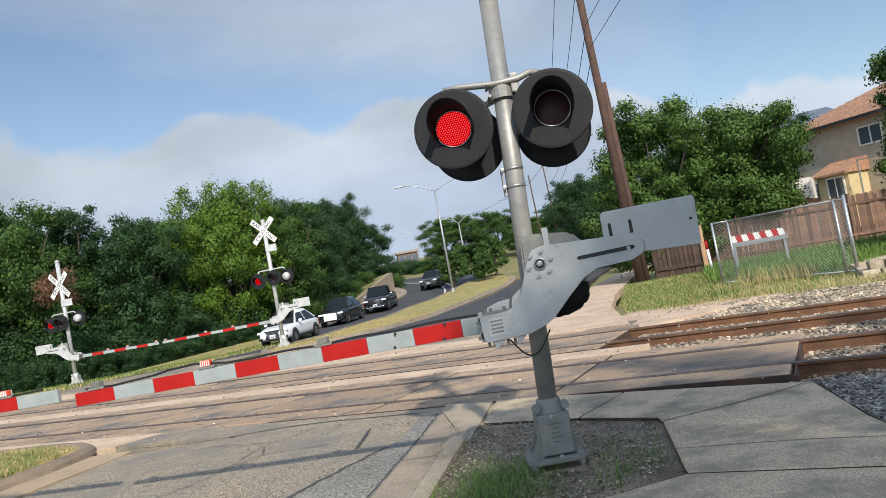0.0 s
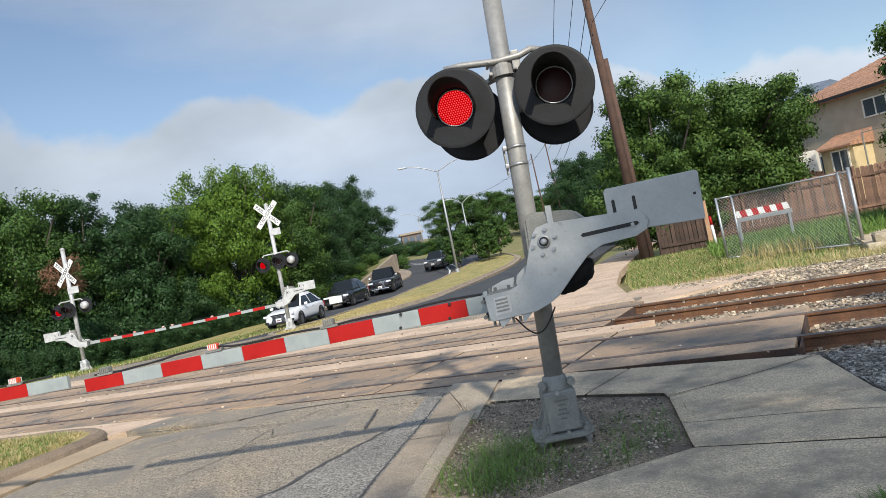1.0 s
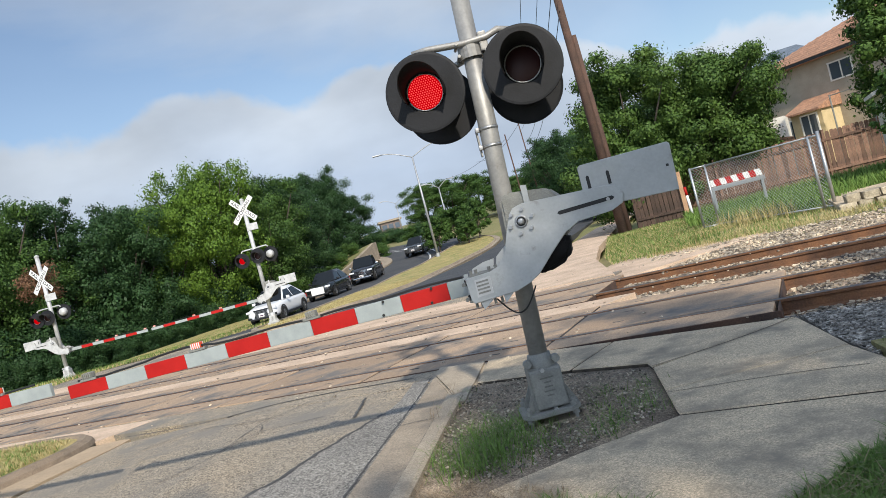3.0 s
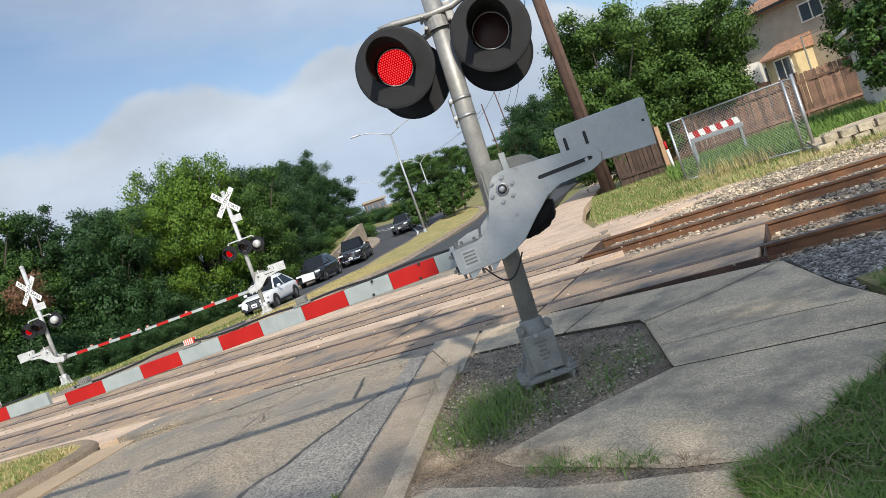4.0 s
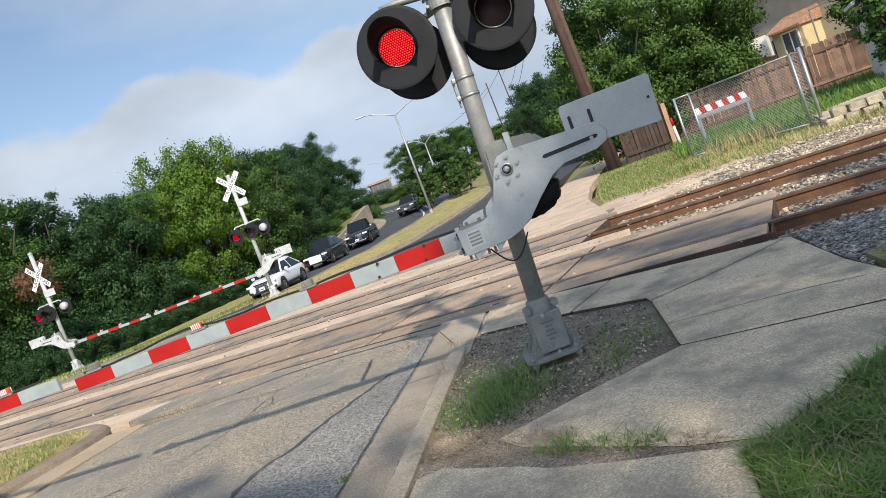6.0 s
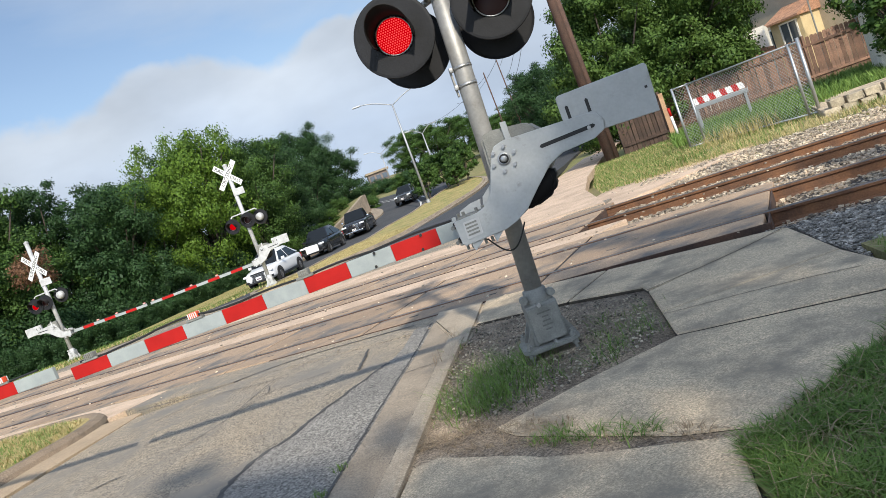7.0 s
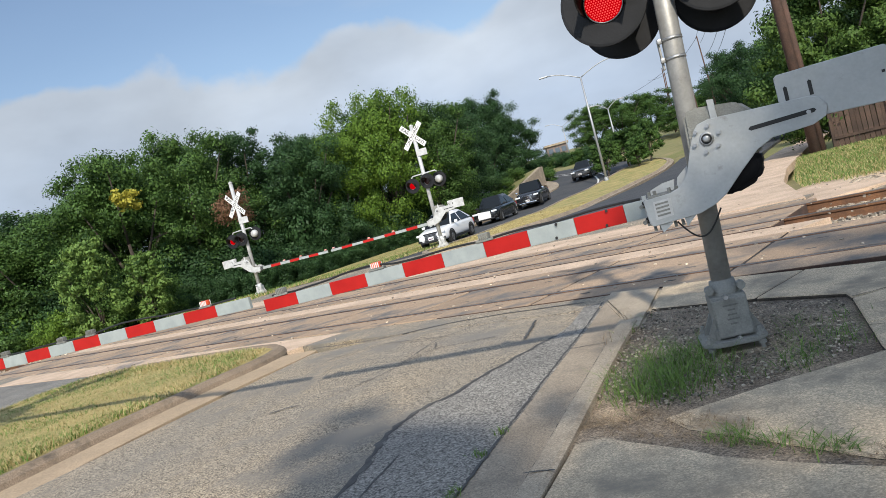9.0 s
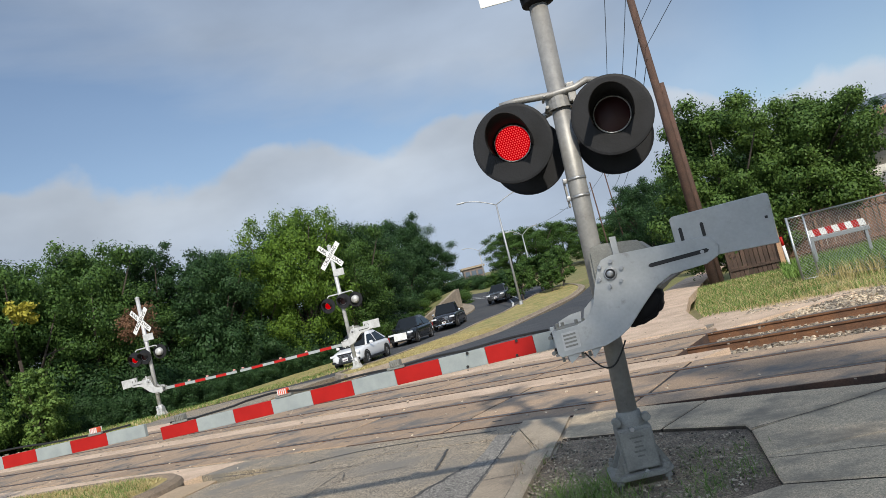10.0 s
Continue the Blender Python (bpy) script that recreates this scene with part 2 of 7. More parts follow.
BALLAST_DARK = material("weathered ballast", (0.42, 0.345, 0.262), (0.17, 0.14, 0.108), 0.92, scale=2.0, fine=40, bump=0.4, per_piece=0.65)
DIRT = material("gravelly dirt", (0.34, 0.262, 0.185), (0.185, 0.142, 0.103), 0.95, scale=3.0, fine=50, bump=0.9, spots=(60, 0.6, 0.68, (0.42, 0.37, 0.3)), grit=0.4, speck=(120, 0.5))
SOIL = material("dark joint soil", (0.085, 0.07, 0.052), (0.045, 0.038, 0.03), 0.95, scale=6, fine=60, bump=0.6)
RUST = material("rusted steel", (0.2, 0.095, 0.045), (0.11, 0.057, 0.034), 0.85, 0.1, scale=3.0, fine=60, bump=0.3)
EDGE_RUST = material("dark rusted edge", (0.085, 0.048, 0.034), (0.05, 0.033, 0.027), 0.9, scale=3.0, fine=60, bump=0.3)
RAILTOP = material("worn rail head", (0.2, 0.16, 0.14), (0.12, 0.1, 0.09), 0.45, 0.7, scale=3.0, fine=60, bump=0.1)
TIE = material("creosoted sleeper", (0.07, 0.055, 0.045), (0.04, 0.033, 0.03), 0.95, scale=6, fine=60, bump=0.6)
PEBBLE = material("pebbles", (0.4, 0.34, 0.26), (0.18, 0.155, 0.12), 0.95, scale=8, fine=60, bump=0.2, per_piece=0.7)
DUSTY = material("dusty concrete", (0.45, 0.33, 0.215), (0.31, 0.235, 0.155), 0.95, scale=1.5, fine=60, bump=0.5, spread=0.4)
# brighter copy of KERB: sun on the kerb top and its end put in the colour
KERB_PALE = material("pale sunlit kerb top", (0.43, 0.355, 0.262), (0.3, 0.245, 0.182), 0.9, scale=1.8, fine=70, bump=0.3, spread=0.4, spots=(3.0, 0.55, 0.75, (0.2, 0.165, 0.125)), speck=(150, 0.25))
KERB_BROWN = material("brown kerb", (0.3, 0.225, 0.155), (0.18, 0.135, 0.095), 0.92, scale=1.4, fine=60, bump=0.4, spread=0.4, spots=(3.0, 0.55, 0.7, (0.1, 0.08, 0.06)), speck=(150, 0.25))
RUBBER_FILL = material("crossing rubber", (0.035, 0.03, 0.027), (0.07, 0.055, 0.045), 0.85, scale=3, fine=60, bump=0.2)
TAR = material("crack sealer", (0.05, 0.048, 0.046), (0.09, 0.085, 0.08), 0.8, scale=8, fine=60, bump=0.2)


# ---- helpers of this place ----
PROFILE = [(-60, 0), (26, 0), (34, -0.2), (46, -0.25), (58, -0.1), (66, 0.25), (80, 1.0), (110, 3.0), (160, 6.0), (400, 14.0), (3000, 14.0)]


def zg(x, y):
    """Height of the ground; the oncoming carriageway lies lower than the median."""
    dip = 0.0
    if 28 < y < 76:
        along = min(1.0, (y - 28) / 12) * min(1.0, (76 - y) / 10)
        edge = -7.3 + (y - 27.5) * 0.19 if y < 62 else -0.75 + (y - 62) * 0.3
        t = min(1.0, max(0.0, (edge - 0.1 - x) / 0.8))
        dip = -0.3 * along * t * t * (3 - 2 * t)
    return slope_of(y) + dip


def slope_of(y):
    for (y0, z0), (y1, z1) in zip(PROFILE, PROFILE[1:]):
        if y <= y1:
            return z0 + (z1 - z0) * max(0.0, (y - y0) / (y1 - y0))
    return PROFILE[-1][1]


def obj(name, bm, mat, smooth=False):
    me = bpy.data.meshes.new(name)
    bm.to_mesh(me)
    bm.free()
    for m in (mat if isinstance(mat, (list, tuple)) else [mat]):
        me.materials.append(m)
    if smooth:
        for p in me.polygons:
            p.use_smooth = True
    return new(name, me)


def part(name, bm, mat, parent, label="", smooth=False):
    ob = obj(name, bm, mat, smooth)
    ob.parent = parent
    return tagged(ob, label)


def thing(name, label, category, group="", m=None):
    e = new(name)
    e.empty_display_size = 0.2
    if m is not None:
        e.matrix_basis = m
    return tagged(e, label, category, group)


def box(bm, c, s, m=None, bevel=0.0):
    """A box of size s about c, with bevelled edges."""
    t = Matrix.Translation(c) @ Matrix.Diagonal((*s, 1))
    r = bmesh.ops.create_cube(bm, size=1, matrix=(m @ t) if m is not None else t)
    if bevel:
        es = {e for v in r["verts"] for e in v.link_edges}
        bmesh.ops.bevel(bm, geom=list(es), offset=bevel, segments=2, affect="EDGES", profile=0.6)
    return bm


def rod(bm, a, b, r0, r1=None, n=12, caps=True):
    """A round bar from a to b."""
    a, b = Vector(a), Vector(b)
    d = b - a
    m = Matrix.Translation((a + b) / 2) @ d.to_track_quat("Z", "Y").to_matrix().to_4x4()
    bmesh.ops.create_cone(bm, cap_ends=caps, segments=n, radius1=r0, radius2=r0 if r1 is None else r1, depth=d.length, matrix=m)
    return bm


def tube(bm, pts, r, n=6):
    """A bent round bar through points, in one skin."""
    pts = [Vector(p) for p in pts]
    rings = []
    ref = Vector((0.123, 0.456, 0.88)).normalized()
    for i, p in enumerate(pts):
        u = (pts[min(i + 1, len(pts) - 1)] - pts[max(i - 1, 0)]).normalized()
        if abs(u.dot(ref)) > 0.97:
            ref = Vector((0.9, -0.3, 0.1)).normalized()
        a = u.cross(ref).normalized()
        b = u.cross(a)
        rings.append([bm.verts.new(p + (a * math.cos(2 * math.pi * k / n) + b * math.sin(2 * math.pi * k / n)) * r) for k in range(n)])
    for p, q in zip(rings, rings[1:]):
        for k in range(n):
            bm.faces.new((p[k], p[(k + 1) % n], q[(k + 1) % n], q[k]))
    bm.faces.new(rings[0][::-1])
    bm.faces.new(rings[-1])
    bmesh.ops.recalc_face_normals(bm, faces=bm.faces)
    return bm


def lathe(bm, prof, m=None, n=24, close=False):
    """Turns a profile of (radius, height) about z."""
    rings = []
    for r, z in prof:
        rings.append([bm.verts.new((m or Matrix()) @ Vector((r * math.cos(2 * math.pi * i / n), r * math.sin(2 * math.pi * i / n), z))) for i in range(n)])
    for p, q in zip(rings, rings[1:]):
        for i in range(n):
            bm.faces.new((p[i], p[(i + 1) % n], q[(i + 1) % n], q[i]))
    if close:
        bm.faces.new(rings[0][::-1])
        bm.faces.new(rings[-1])
    return bm


def slab(bm, poly, z0, z1, m=None):
    """A flat plate over a polygon of (x, y), from z0 to z1."""
    lo = [bm.verts.new((m or Matrix()) @ Vector((x, y, z0))) for x, y in poly]
    hi = [bm.verts.new((m or Matrix()) @ Vector((x, y, z1))) for x, y in poly]
    bm.faces.new(lo[::-1])
    bm.faces.new(hi)
    for i in range(len(poly)):
        j = (i + 1) % len(poly)
        bm.faces.new((lo[i], lo[j], hi[j], hi[i]))
    bmesh.ops.recalc_face_normals(bm, faces=bm.faces)
    return bm


def strip(left, right, lift, thick=0.3, steps=8):
    """A road surface between two edge lines of the same number of points, laid over the ground."""
    bm = bmesh.new()
    rows = []
    for i in range(len(left) - 1):
        for k in range(steps + (i == len(left) - 2)):
            t = k / steps
            a, b = Vector(left[i]).lerp(Vector(left[i + 1]), t), Vector(right[i]).lerp(Vector(right[i + 1]), t)
            row = []
            for j in range(5):
                p = a.lerp(b, j / 4)
                row.append(bm.verts.new((p.x, p.y, zg(p.x, p.y) + lift)))
            rows.append(row)
    for p, q in zip(rows, rows[1:]):
        for j in range(4):
            bm.faces.new((p[j], p[j + 1], q[j + 1], q[j]))
    r = bmesh.ops.extrude_face_region(bm, geom=bm.faces[:])
    bmesh.ops.translate(bm, vec=(0, 0, -thick), verts=[v for v in r["geom"] if isinstance(v, bmesh.types.BMVert)])
    bmesh.ops.recalc_face_normals(bm, faces=bm.faces)
    return bm


def offset_line(line, d):
    """The line moved sideways to its right by d."""
    out = []
    for i, p in enumerate(line):
        a, b = Vector(line[max(0, i - 1)]), Vector(line[min(len(line) - 1, i + 1)])
        u = (b - a).normalized()
        out.append((p[0] + u.y * d, p[1] - u.x * d))
    return out


# ---- ground, roads ----
def ground():
    bm = bmesh.new()
    xs = [-1500, -600, -300, -150, -90] + [-60 + 5 * i for i in range(25)] + [90, 150, 300, 600, 1500]
    ys = [-600, -200, -80, -40, -20, 0, 10, 20, 26, 30, 34, 40, 46, 52, 58, 62, 66, 73, 80, 95, 110, 160, 250, 400, 900, 2400]
    v = [[bm.verts.new((x, y, zg(x, y) - (0.6 if 24 < y < 78 and -24 < x < 6 else 0.15))) for x in xs] for y in ys]
    for r0, r1 in zip(v, v[1:]):
        for i in range(len(xs) - 1):
            bm.faces.new((r0[i], r0[i + 1], r1[i + 1], r1[i]))
    return tagged(obj("ground", bm, GRASS), "patchy green and dry grass ground beside the road", "ground", kind="structure")


ground()
SLOPE = -0.52                                    # rails: y = y0 + SLOPE * x
RU = Vector((1, SLOPE, 0)).normalized()          # along the rails
RN = Vector((-RU.y, RU.x, 0))                    # across them, away from the start
RAILS = [9.2, 10.8, 12.95, 14.55]

NEAR_L = [(-11.5, -20), (-6.9, 0.5), (-5.91, 4.33), (-4.45, 9.49)]
NEAR_R = [(-5.0, -20), (-1.66, 0.5), (-0.98, 4.56), (-0.24, 9.01)]
tagged(obj("road_near", strip(NEAR_L, NEAR_R, 0.0), ASPHALT_OLD), "worn grey and tan asphalt road with sealed cracks", "road", kind="structure")
FAR_L = [(-6.0, 22.0), (-3.6, 26.2), (-0.55, 35.8), (3.0, 50), (6.5, 66), (14, 84), (40, 104), (110, 120)]
FAR_R = [(1.2, 19.0), (2.2, 24.0), (5.2, 34.0), (9.5, 48), (14, 62), (22, 76), (46, 92), (112, 106)]
tagged(obj("road_far", strip(FAR_L, FAR_R, 0.0), ASPHALT_NEW), "dark resurfaced asphalt carriageway curving away", "road", kind="structure")
LEFT_R = [(-8.6, 22.0), (-7.0, 28.0), (-5.8, 36.0), (-4.2, 46), (-1.9, 56), (0.8, 66), (3.4, 74), (3.6, 82), (0, 92), (-16, 108), (-60, 130)]
LEFT_L = [(-15.2, 22.0), (-13.9, 28.0), (-12.8, 36.0), (-11.2, 46), (-9.4, 56), (-7.0, 65), (-4.6, 71), (-5, 77), (-10, 84), (-22, 94), (-64, 112)]
tagged(obj("road_left", strip(LEFT_L[1:], LEFT_R[1:], 0.0), ASPHALT_NEW), "dark asphalt carriageway of the oncoming lanes", "road", kind="structure")
tagged(obj("road_left_old", strip(LEFT_L[:2], LEFT_R[:2], 0.0), ASPHALT_OLD), "pale worn asphalt of the oncoming lanes at the tracks", "road", kind="structure")

# ---- the crossing ----
def on_rail(x, y0, across=0.0, z=0.0):
    """A point on a rail line (its y at x = 0 is y0), moved across it."""
    p = Vector((x, y0 + SLOPE * x, z)) + RN * across
    return p


RM = Matrix(((RU.x, RN.x, 0, 0), (RU.y, RN.y, 0, 0), (0, 0, 1, 0), (0, 0, 0, 1)))    # rail axes to world


def s_of(y0):
    """How far a rail lies across, in rail axes."""
    return Vector((0, y0, 0)).dot(RN)


def a_of(x, y):
    return Vector((x, y, 0)).dot(RU)


def crossing_surface():
    bm = bmesh.new()
    lo, hi = s_of(RAILS[0]) - 1.25, s_of(RAILS[3]) + 1.5
    poly = [(-27.5, lo), (-4.2, lo), (-3.6, hi), (-25.5, hi)]
    slab(bm, poly, -0.25, 0.006, RM)
    return tagged(obj("road_crossing", bm, ASPHALT_OLD), "patched asphalt round the crossing tracks", "road", kind="structure")


crossing_surface()
for y0, name in ((1, "between"), (2, "before"), (3, "beyond")):
    bm = bmesh.new()
    s1, s2 = {1: (s_of(RAILS[1]) + 0.62, s_of(RAILS[2]) - 0.62), 2: (s_of(RAILS[0]) - 1.5, s_of(RAILS[0]) - 0.62), 3: (s_of(RAILS[3]) + 0.62, s_of(RAILS[3]) + 2.1)}[y0]
    e0, e1 = {1: (-26, -2.9), 2: (-22, -9.3), 3: (-24, -4.5)}[y0]
    slab(bm, [(e0, s1), (e1, s1), (e1 + 0.3, s2), (e0, s2)], -0.1, 0.010, RM)
    tagged(obj("stone_strip_" + name, bm, STONE_DUST), "pale pinkish crushed stone strip along the rails", "gravel strip", kind="structure")


def crossing_panels():
    """Concrete panels between and beside the rails, each a piece of its own."""
    for k in (0, 2):
        track = tagged(new("crossing_deck_" + ("near" if k == 0 else "far")), "worn tan concrete crossing panels between the rails", "crossing deck", kind="structure")
        s0, s1 = s_of(RAILS[k]), s_of(RAILS[k + 1])
        lengths = 2.44
        end = -0.56 if k == 0 else -3.38
        widths = ((s0 - 0.56, s0 - 0.055), (s0 + 0.105, s1 - 0.105), (s1 + 0.055, s1 + 0.56))
        for j, (a, b) in enumerate(widths):
            bm = bmesh.new()
            box(bm, (0, 0, -0.08), (lengths - 0.05, b - a, 0.2), bevel=0.012)
            me = bpy.data.meshes.new("panel")
            bm.to_mesh(me)
            bm.free()
            me.materials.append(PANEL)
            for i in range(11 if k == 0 else 10):
                ob = new("panel", me)
                ob.parent = track
                ob.matrix_basis = RM @ Matrix.Translation((end + 0.03 * j - lengths * (i + 0.5), (a + b) / 2, random.uniform(-0.004, 0.004))) @ pose(0, 0, 0, random.uniform(-0.15, 0.15), random.uniform(-0.1, 0.1), 0)
        total = lengths * (11 if k == 0 else 10)
        bm = bmesh.new()
        for s in (s0, s1):                                  # dark rubber beside the rail heads
            for d, w in ((-0.047, 0.016), (0.068, 0.07)):
                box(bm, (end - total / 2, s + d * (1 if s == s0 else -1), -0.045), (total, w, 0.12), RM)
        part("flangeway_filler", bm, RUBBER_FILL, track, "dark rubber filler beside the rails")
        bm = bmesh.new()
        for i in range(1, 9):
            for a, b in widths:
                box(bm, (end - lengths * i + 0.015, (a + b) / 2, -0.04), (0.06, b - a - 0.01, 0.1), RM)
        part("panel_seam", bm, RUBBER_FILL, track, "dark open seams between the panels")
        bm = bmesh.new()
        for a, b in widths:
            box(bm, (end + 0.022, (a + b) / 2, -0.078), (0.016, b - a, 0.19), RM, 0.003)
        box(bm, (end - 3.2, widths[0][0] - 0.012, -0.078), (6.5, 0.014, 0.19), RM, 0.003)
        part("edge_angle", bm, EDGE_RUST, track, "rusty steel edging of the end panels")
        # lifting slots and bolts
        bm = bmesh.new()
        for i in range(7):
            for s in (s0 - 0.3, s0 + 0.4, s1 - 0.4, s1 + 0.3):
                for d in (-0.55, 0.55):
                    box(bm, (end - lengths * (i + 0.5) + d, s + random.uniform(-0.02, 0.02), 0.0205), (0.13, 0.035, 0.004), RM)
        p = part("lifting_slot", bm, TAR, track, "dark slots in the panels")
        tagged(p, kind="stuff")


def rails():
    """Four rails of the usual section, rusty, with a worn head."""
    prof = [(-0.07, -0.165), (0.07, -0.165), (0.07, -0.152), (0.012, -0.13), (0.009, -0.045), (0.034, -0.034), (0.036, -0.006), (0.03, 0.0), (-0.03, 0.0), (-0.036, -0.006), (-0.034, -0.034), (-0.009, -0.045), (-0.012, -0.13), (-0.07, -0.152)]
    for y0 in RAILS:
        bm = bmesh.new()
        s = s_of(y0)
        ra = [bm.verts.new(RM @ Vector((-70, s + x, z + 0.028))) for x, z in prof]
        rb = [bm.verts.new(RM @ Vector((60, s + x, z + 0.028))) for x, z in prof]
        n = len(prof)
        for i in range(n):
            f = bm.faces.new((ra[i], ra[(i + 1) % n], rb[(i + 1) % n], rb[i]))
            f.material_index = 1 if 5 < i < 9 else 0
        bmesh.ops.recalc_face_normals(bm, faces=bm.faces)
        tagged(obj("rail", bm, [RUST, RAILTOP]), "long rusty brown steel rail with a worn head", "rail", "rails of the two tracks")


def sleepers():
    bm = bmesh.new()
    box(bm, (0, 0, 0), (0.22, 2.6, 0.18), bevel=0.015)
    me = bpy.data.meshes.new("sleeper")
    bm.to_mesh(me)
    bm.free()
    me.materials.append(TIE)
    for k in (0, 2):
        mid = (s_of(RAILS[k]) + s_of(RAILS[k + 1])) / 2
        end = (-0.56 if k == 0 else -3.38) + 0.4
        spots = [end + 0.53 * i for i in range(26)] + [-28.5 - 0.53 * i for i in range(16)]
        for a in spots:
            ob = new("sleeper", me)
            ob.matrix_basis = RM @ Matrix.Translation((a, mid, -0.212)) @ pose(0, 0, 0, 0, 0, random.uniform(-1.5, 1.5))
            tagged(ob, "dark weathered wooden sleeper under rusty rails", "sleeper", "sleepers of the tracks")


def stones(name, label, spots, mat, size, shapes=6):
    """Loose stones: small faceted lumps joined into one mesh."""
    rng = np.random.default_rng(7)
    base = []
    for _ in range(shapes):
        b = bmesh.new()
        bmesh.ops.create_cube(b, size=1.5)
        v = np.array([x.co[:] for x in b.verts])
        f = np.array([[w.index for w in q.verts] for q in b.faces])
        b.free()
        base.append((v * rng.uniform(0.65, 1.25, (len(v), 1)) * rng.uniform(0.7, 1.3, 3), f))
    vs, fs, off = [], [], 0
    for x, y, z in spots:
        v, f = base[rng.integers(shapes)]
        a = rng.uniform(0, 6.28)
        r = np.array([[math.cos(a), -math.sin(a), 0], [math.sin(a), math.cos(a), 0], [0, 0, 0.7]])
        vs.append(v @ r.T * size * rng.uniform(0.6, 1.4) + (x, y, z))
        fs.append(f + off)
        off += len(v)
    me = bpy.data.meshes.new(name)
    me.from_pydata(np.vstack(vs), [], np.vstack(fs).tolist())
    me.materials.append(mat)
    return tagged(new(name, me), label, "gravel", kind="stuff")


def ballast_beds():
    """Raised stone beds under the open tracks, with loose stones on them."""
    rng = np.random.default_rng(3)
    end0, end2 = -0.56, -3.38
    lo, hi = s_of(RAILS[0]) - 1.6, s_of(RAILS[3]) + 2.6
    for side, (x0, x1) in (("east", (end0 - 3.0, 60)), ("west", (-70, -27.0))):
        bm = bmesh.new()
        if side == "west":
            slab(bm, [(x0, lo), (x1, lo), (x1, hi), (x0, hi)], -0.3, -0.143, RM)
        else:
            slab(bm, [(end0 - 0.1, lo + 0.9), (end0 + 0.3, lo + 0.3), (x1, lo), (x1, hi), (end2 - 0.1, hi), (end2 - 0.1, s_of(RAILS[2]) - 0.7), (end0 - 0.1, s_of(RAILS[1]) + 0.65)], -0.3, -0.143, RM)
        tagged(obj("ballast_bed_" + side, bm, STONE_DUST), "stony ballast bed under the tracks", "ballast", kind="structure")
    bm = bmesh.new()
    far_s = s_of(RAILS[3])
    slab(bm, [(-4.6, far_s + 0.6), (-3.2, far_s + 0.6), (-1.2, far_s + 2.7), (-1.0, far_s + 3.3), (-4.2, far_s + 3.9)], -0.2, -0.03, RM)
    tagged(obj("gravel_apron", bm, STONE_DUST), "pale sandy stone apron at the end of the far deck", "gravel", kind="structure")
    spots, pale = [], []
    for _ in range(46000):
        a = end2 + 0.2 + rng.uniform(0, 1) ** 1.5 * 13
        s = rng.uniform(lo + 0.2, hi + 0.25)
        if a < end0 + 0.06 and s < s_of(RAILS[1]) + 0.65:
            continue
        if min(abs(s - s_of(r)) for r in RAILS) < 0.06:
            continue
        p = RM @ Vector((a, s, -0.138 + rng.uniform(0.0, 0.03) + max(0.0, s - s_of(RAILS[3]) - 0.5) * 0.04))
        (pale if s > s_of(RAILS[3]) + 0.25 + rng.normal(0, 0.15) or rng.uniform() < 0.38 else spots).append(p[:])
    stones("ballast_stones", "loose grey ballast stones between the rails", spots, BALLAST_DARK, 0.021)
    stones("ballast_stones_pale", "loose cream ballast stones along the tracks", pale, BALLAST, 0.021)
    spots = []
    for _ in range(2500):
        a, s = -27 - rng.uniform(0, 1) ** 1.5 * 10, rng.uniform(lo + 0.2, hi)
        spots.append((RM @ Vector((a, s, -0.1)))[:])
    stones("ballast_stones_west", "loose pale ballast stones beside the rails", spots, BALLAST, 0.05)
    spots = []
    for _ in range(420):
        a, s = rng.uniform(-18, end0), rng.uniform(lo + 0.2, hi + 0.4)
        spots.append((RM @ Vector((a, s, 0.022)))[:])
    stones("stray_stones", "small pale stones strewn over the crossing", spots, BALLAST, 0.016)


crossing_panels()
rails()
sleepers()
ballast_beds()


# ---- kerbs, pavement, verge by the camera ----
def kerb(name, line, profile, label, mat=KERB):
    """A kerb swept along a line; profile of (sideways, up)."""
    bm = bmesh.new()
    rings = []
    pts = [Vector((*p, 0)) for p in line]
    for i, p in enumerate(pts):
        a, b = pts[max(0, i - 1)], pts[min(len(pts) - 1, i + 1)]
        u = (b - a).normalized()
        n = Vector((u.y, -u.x, 0))
        rings.append([bm.verts.new(p + n * x + Vector((0, 0, z + zg(p.x, p.y)))) for x, z in profile])
    k = len(profile)
    for r, q in zip(rings, rings[1:]):
        for i in range(k):
            bm.faces.new((r[i], q[i], q[(i + 1) % k], r[(i + 1) % k]))
    bm.faces.new(rings[0])
    bm.faces.new(rings[-1][::-1])
    bmesh.ops.recalc_face_normals(bm, faces=bm.faces)
    return tagged(obj(name, bm, mat), label, "kerb", kind="structure")


def smooth_line(pts, n=6):
    """A Catmull-Rom curve through points."""
    out = []
    q = [pts[0], *pts, pts[-1]]
    for i in range(1, len(q) - 2):
        p0, p1, p2, p3 = (Vector(v) for v in q[i - 1:i + 3])
        for k in range(n):
            t = k / n
            v = 0.5 * (2 * p1 + (p2 - p0) * t + (2 * p0 - 5 * p1 + 4 * p2 - p3) * t * t + (3 * p1 - p0 - 3 * p2 + p3) * t ** 3)
            out.append((v.x, v.y))
    out.append(tuple(pts[-1]))
    return out


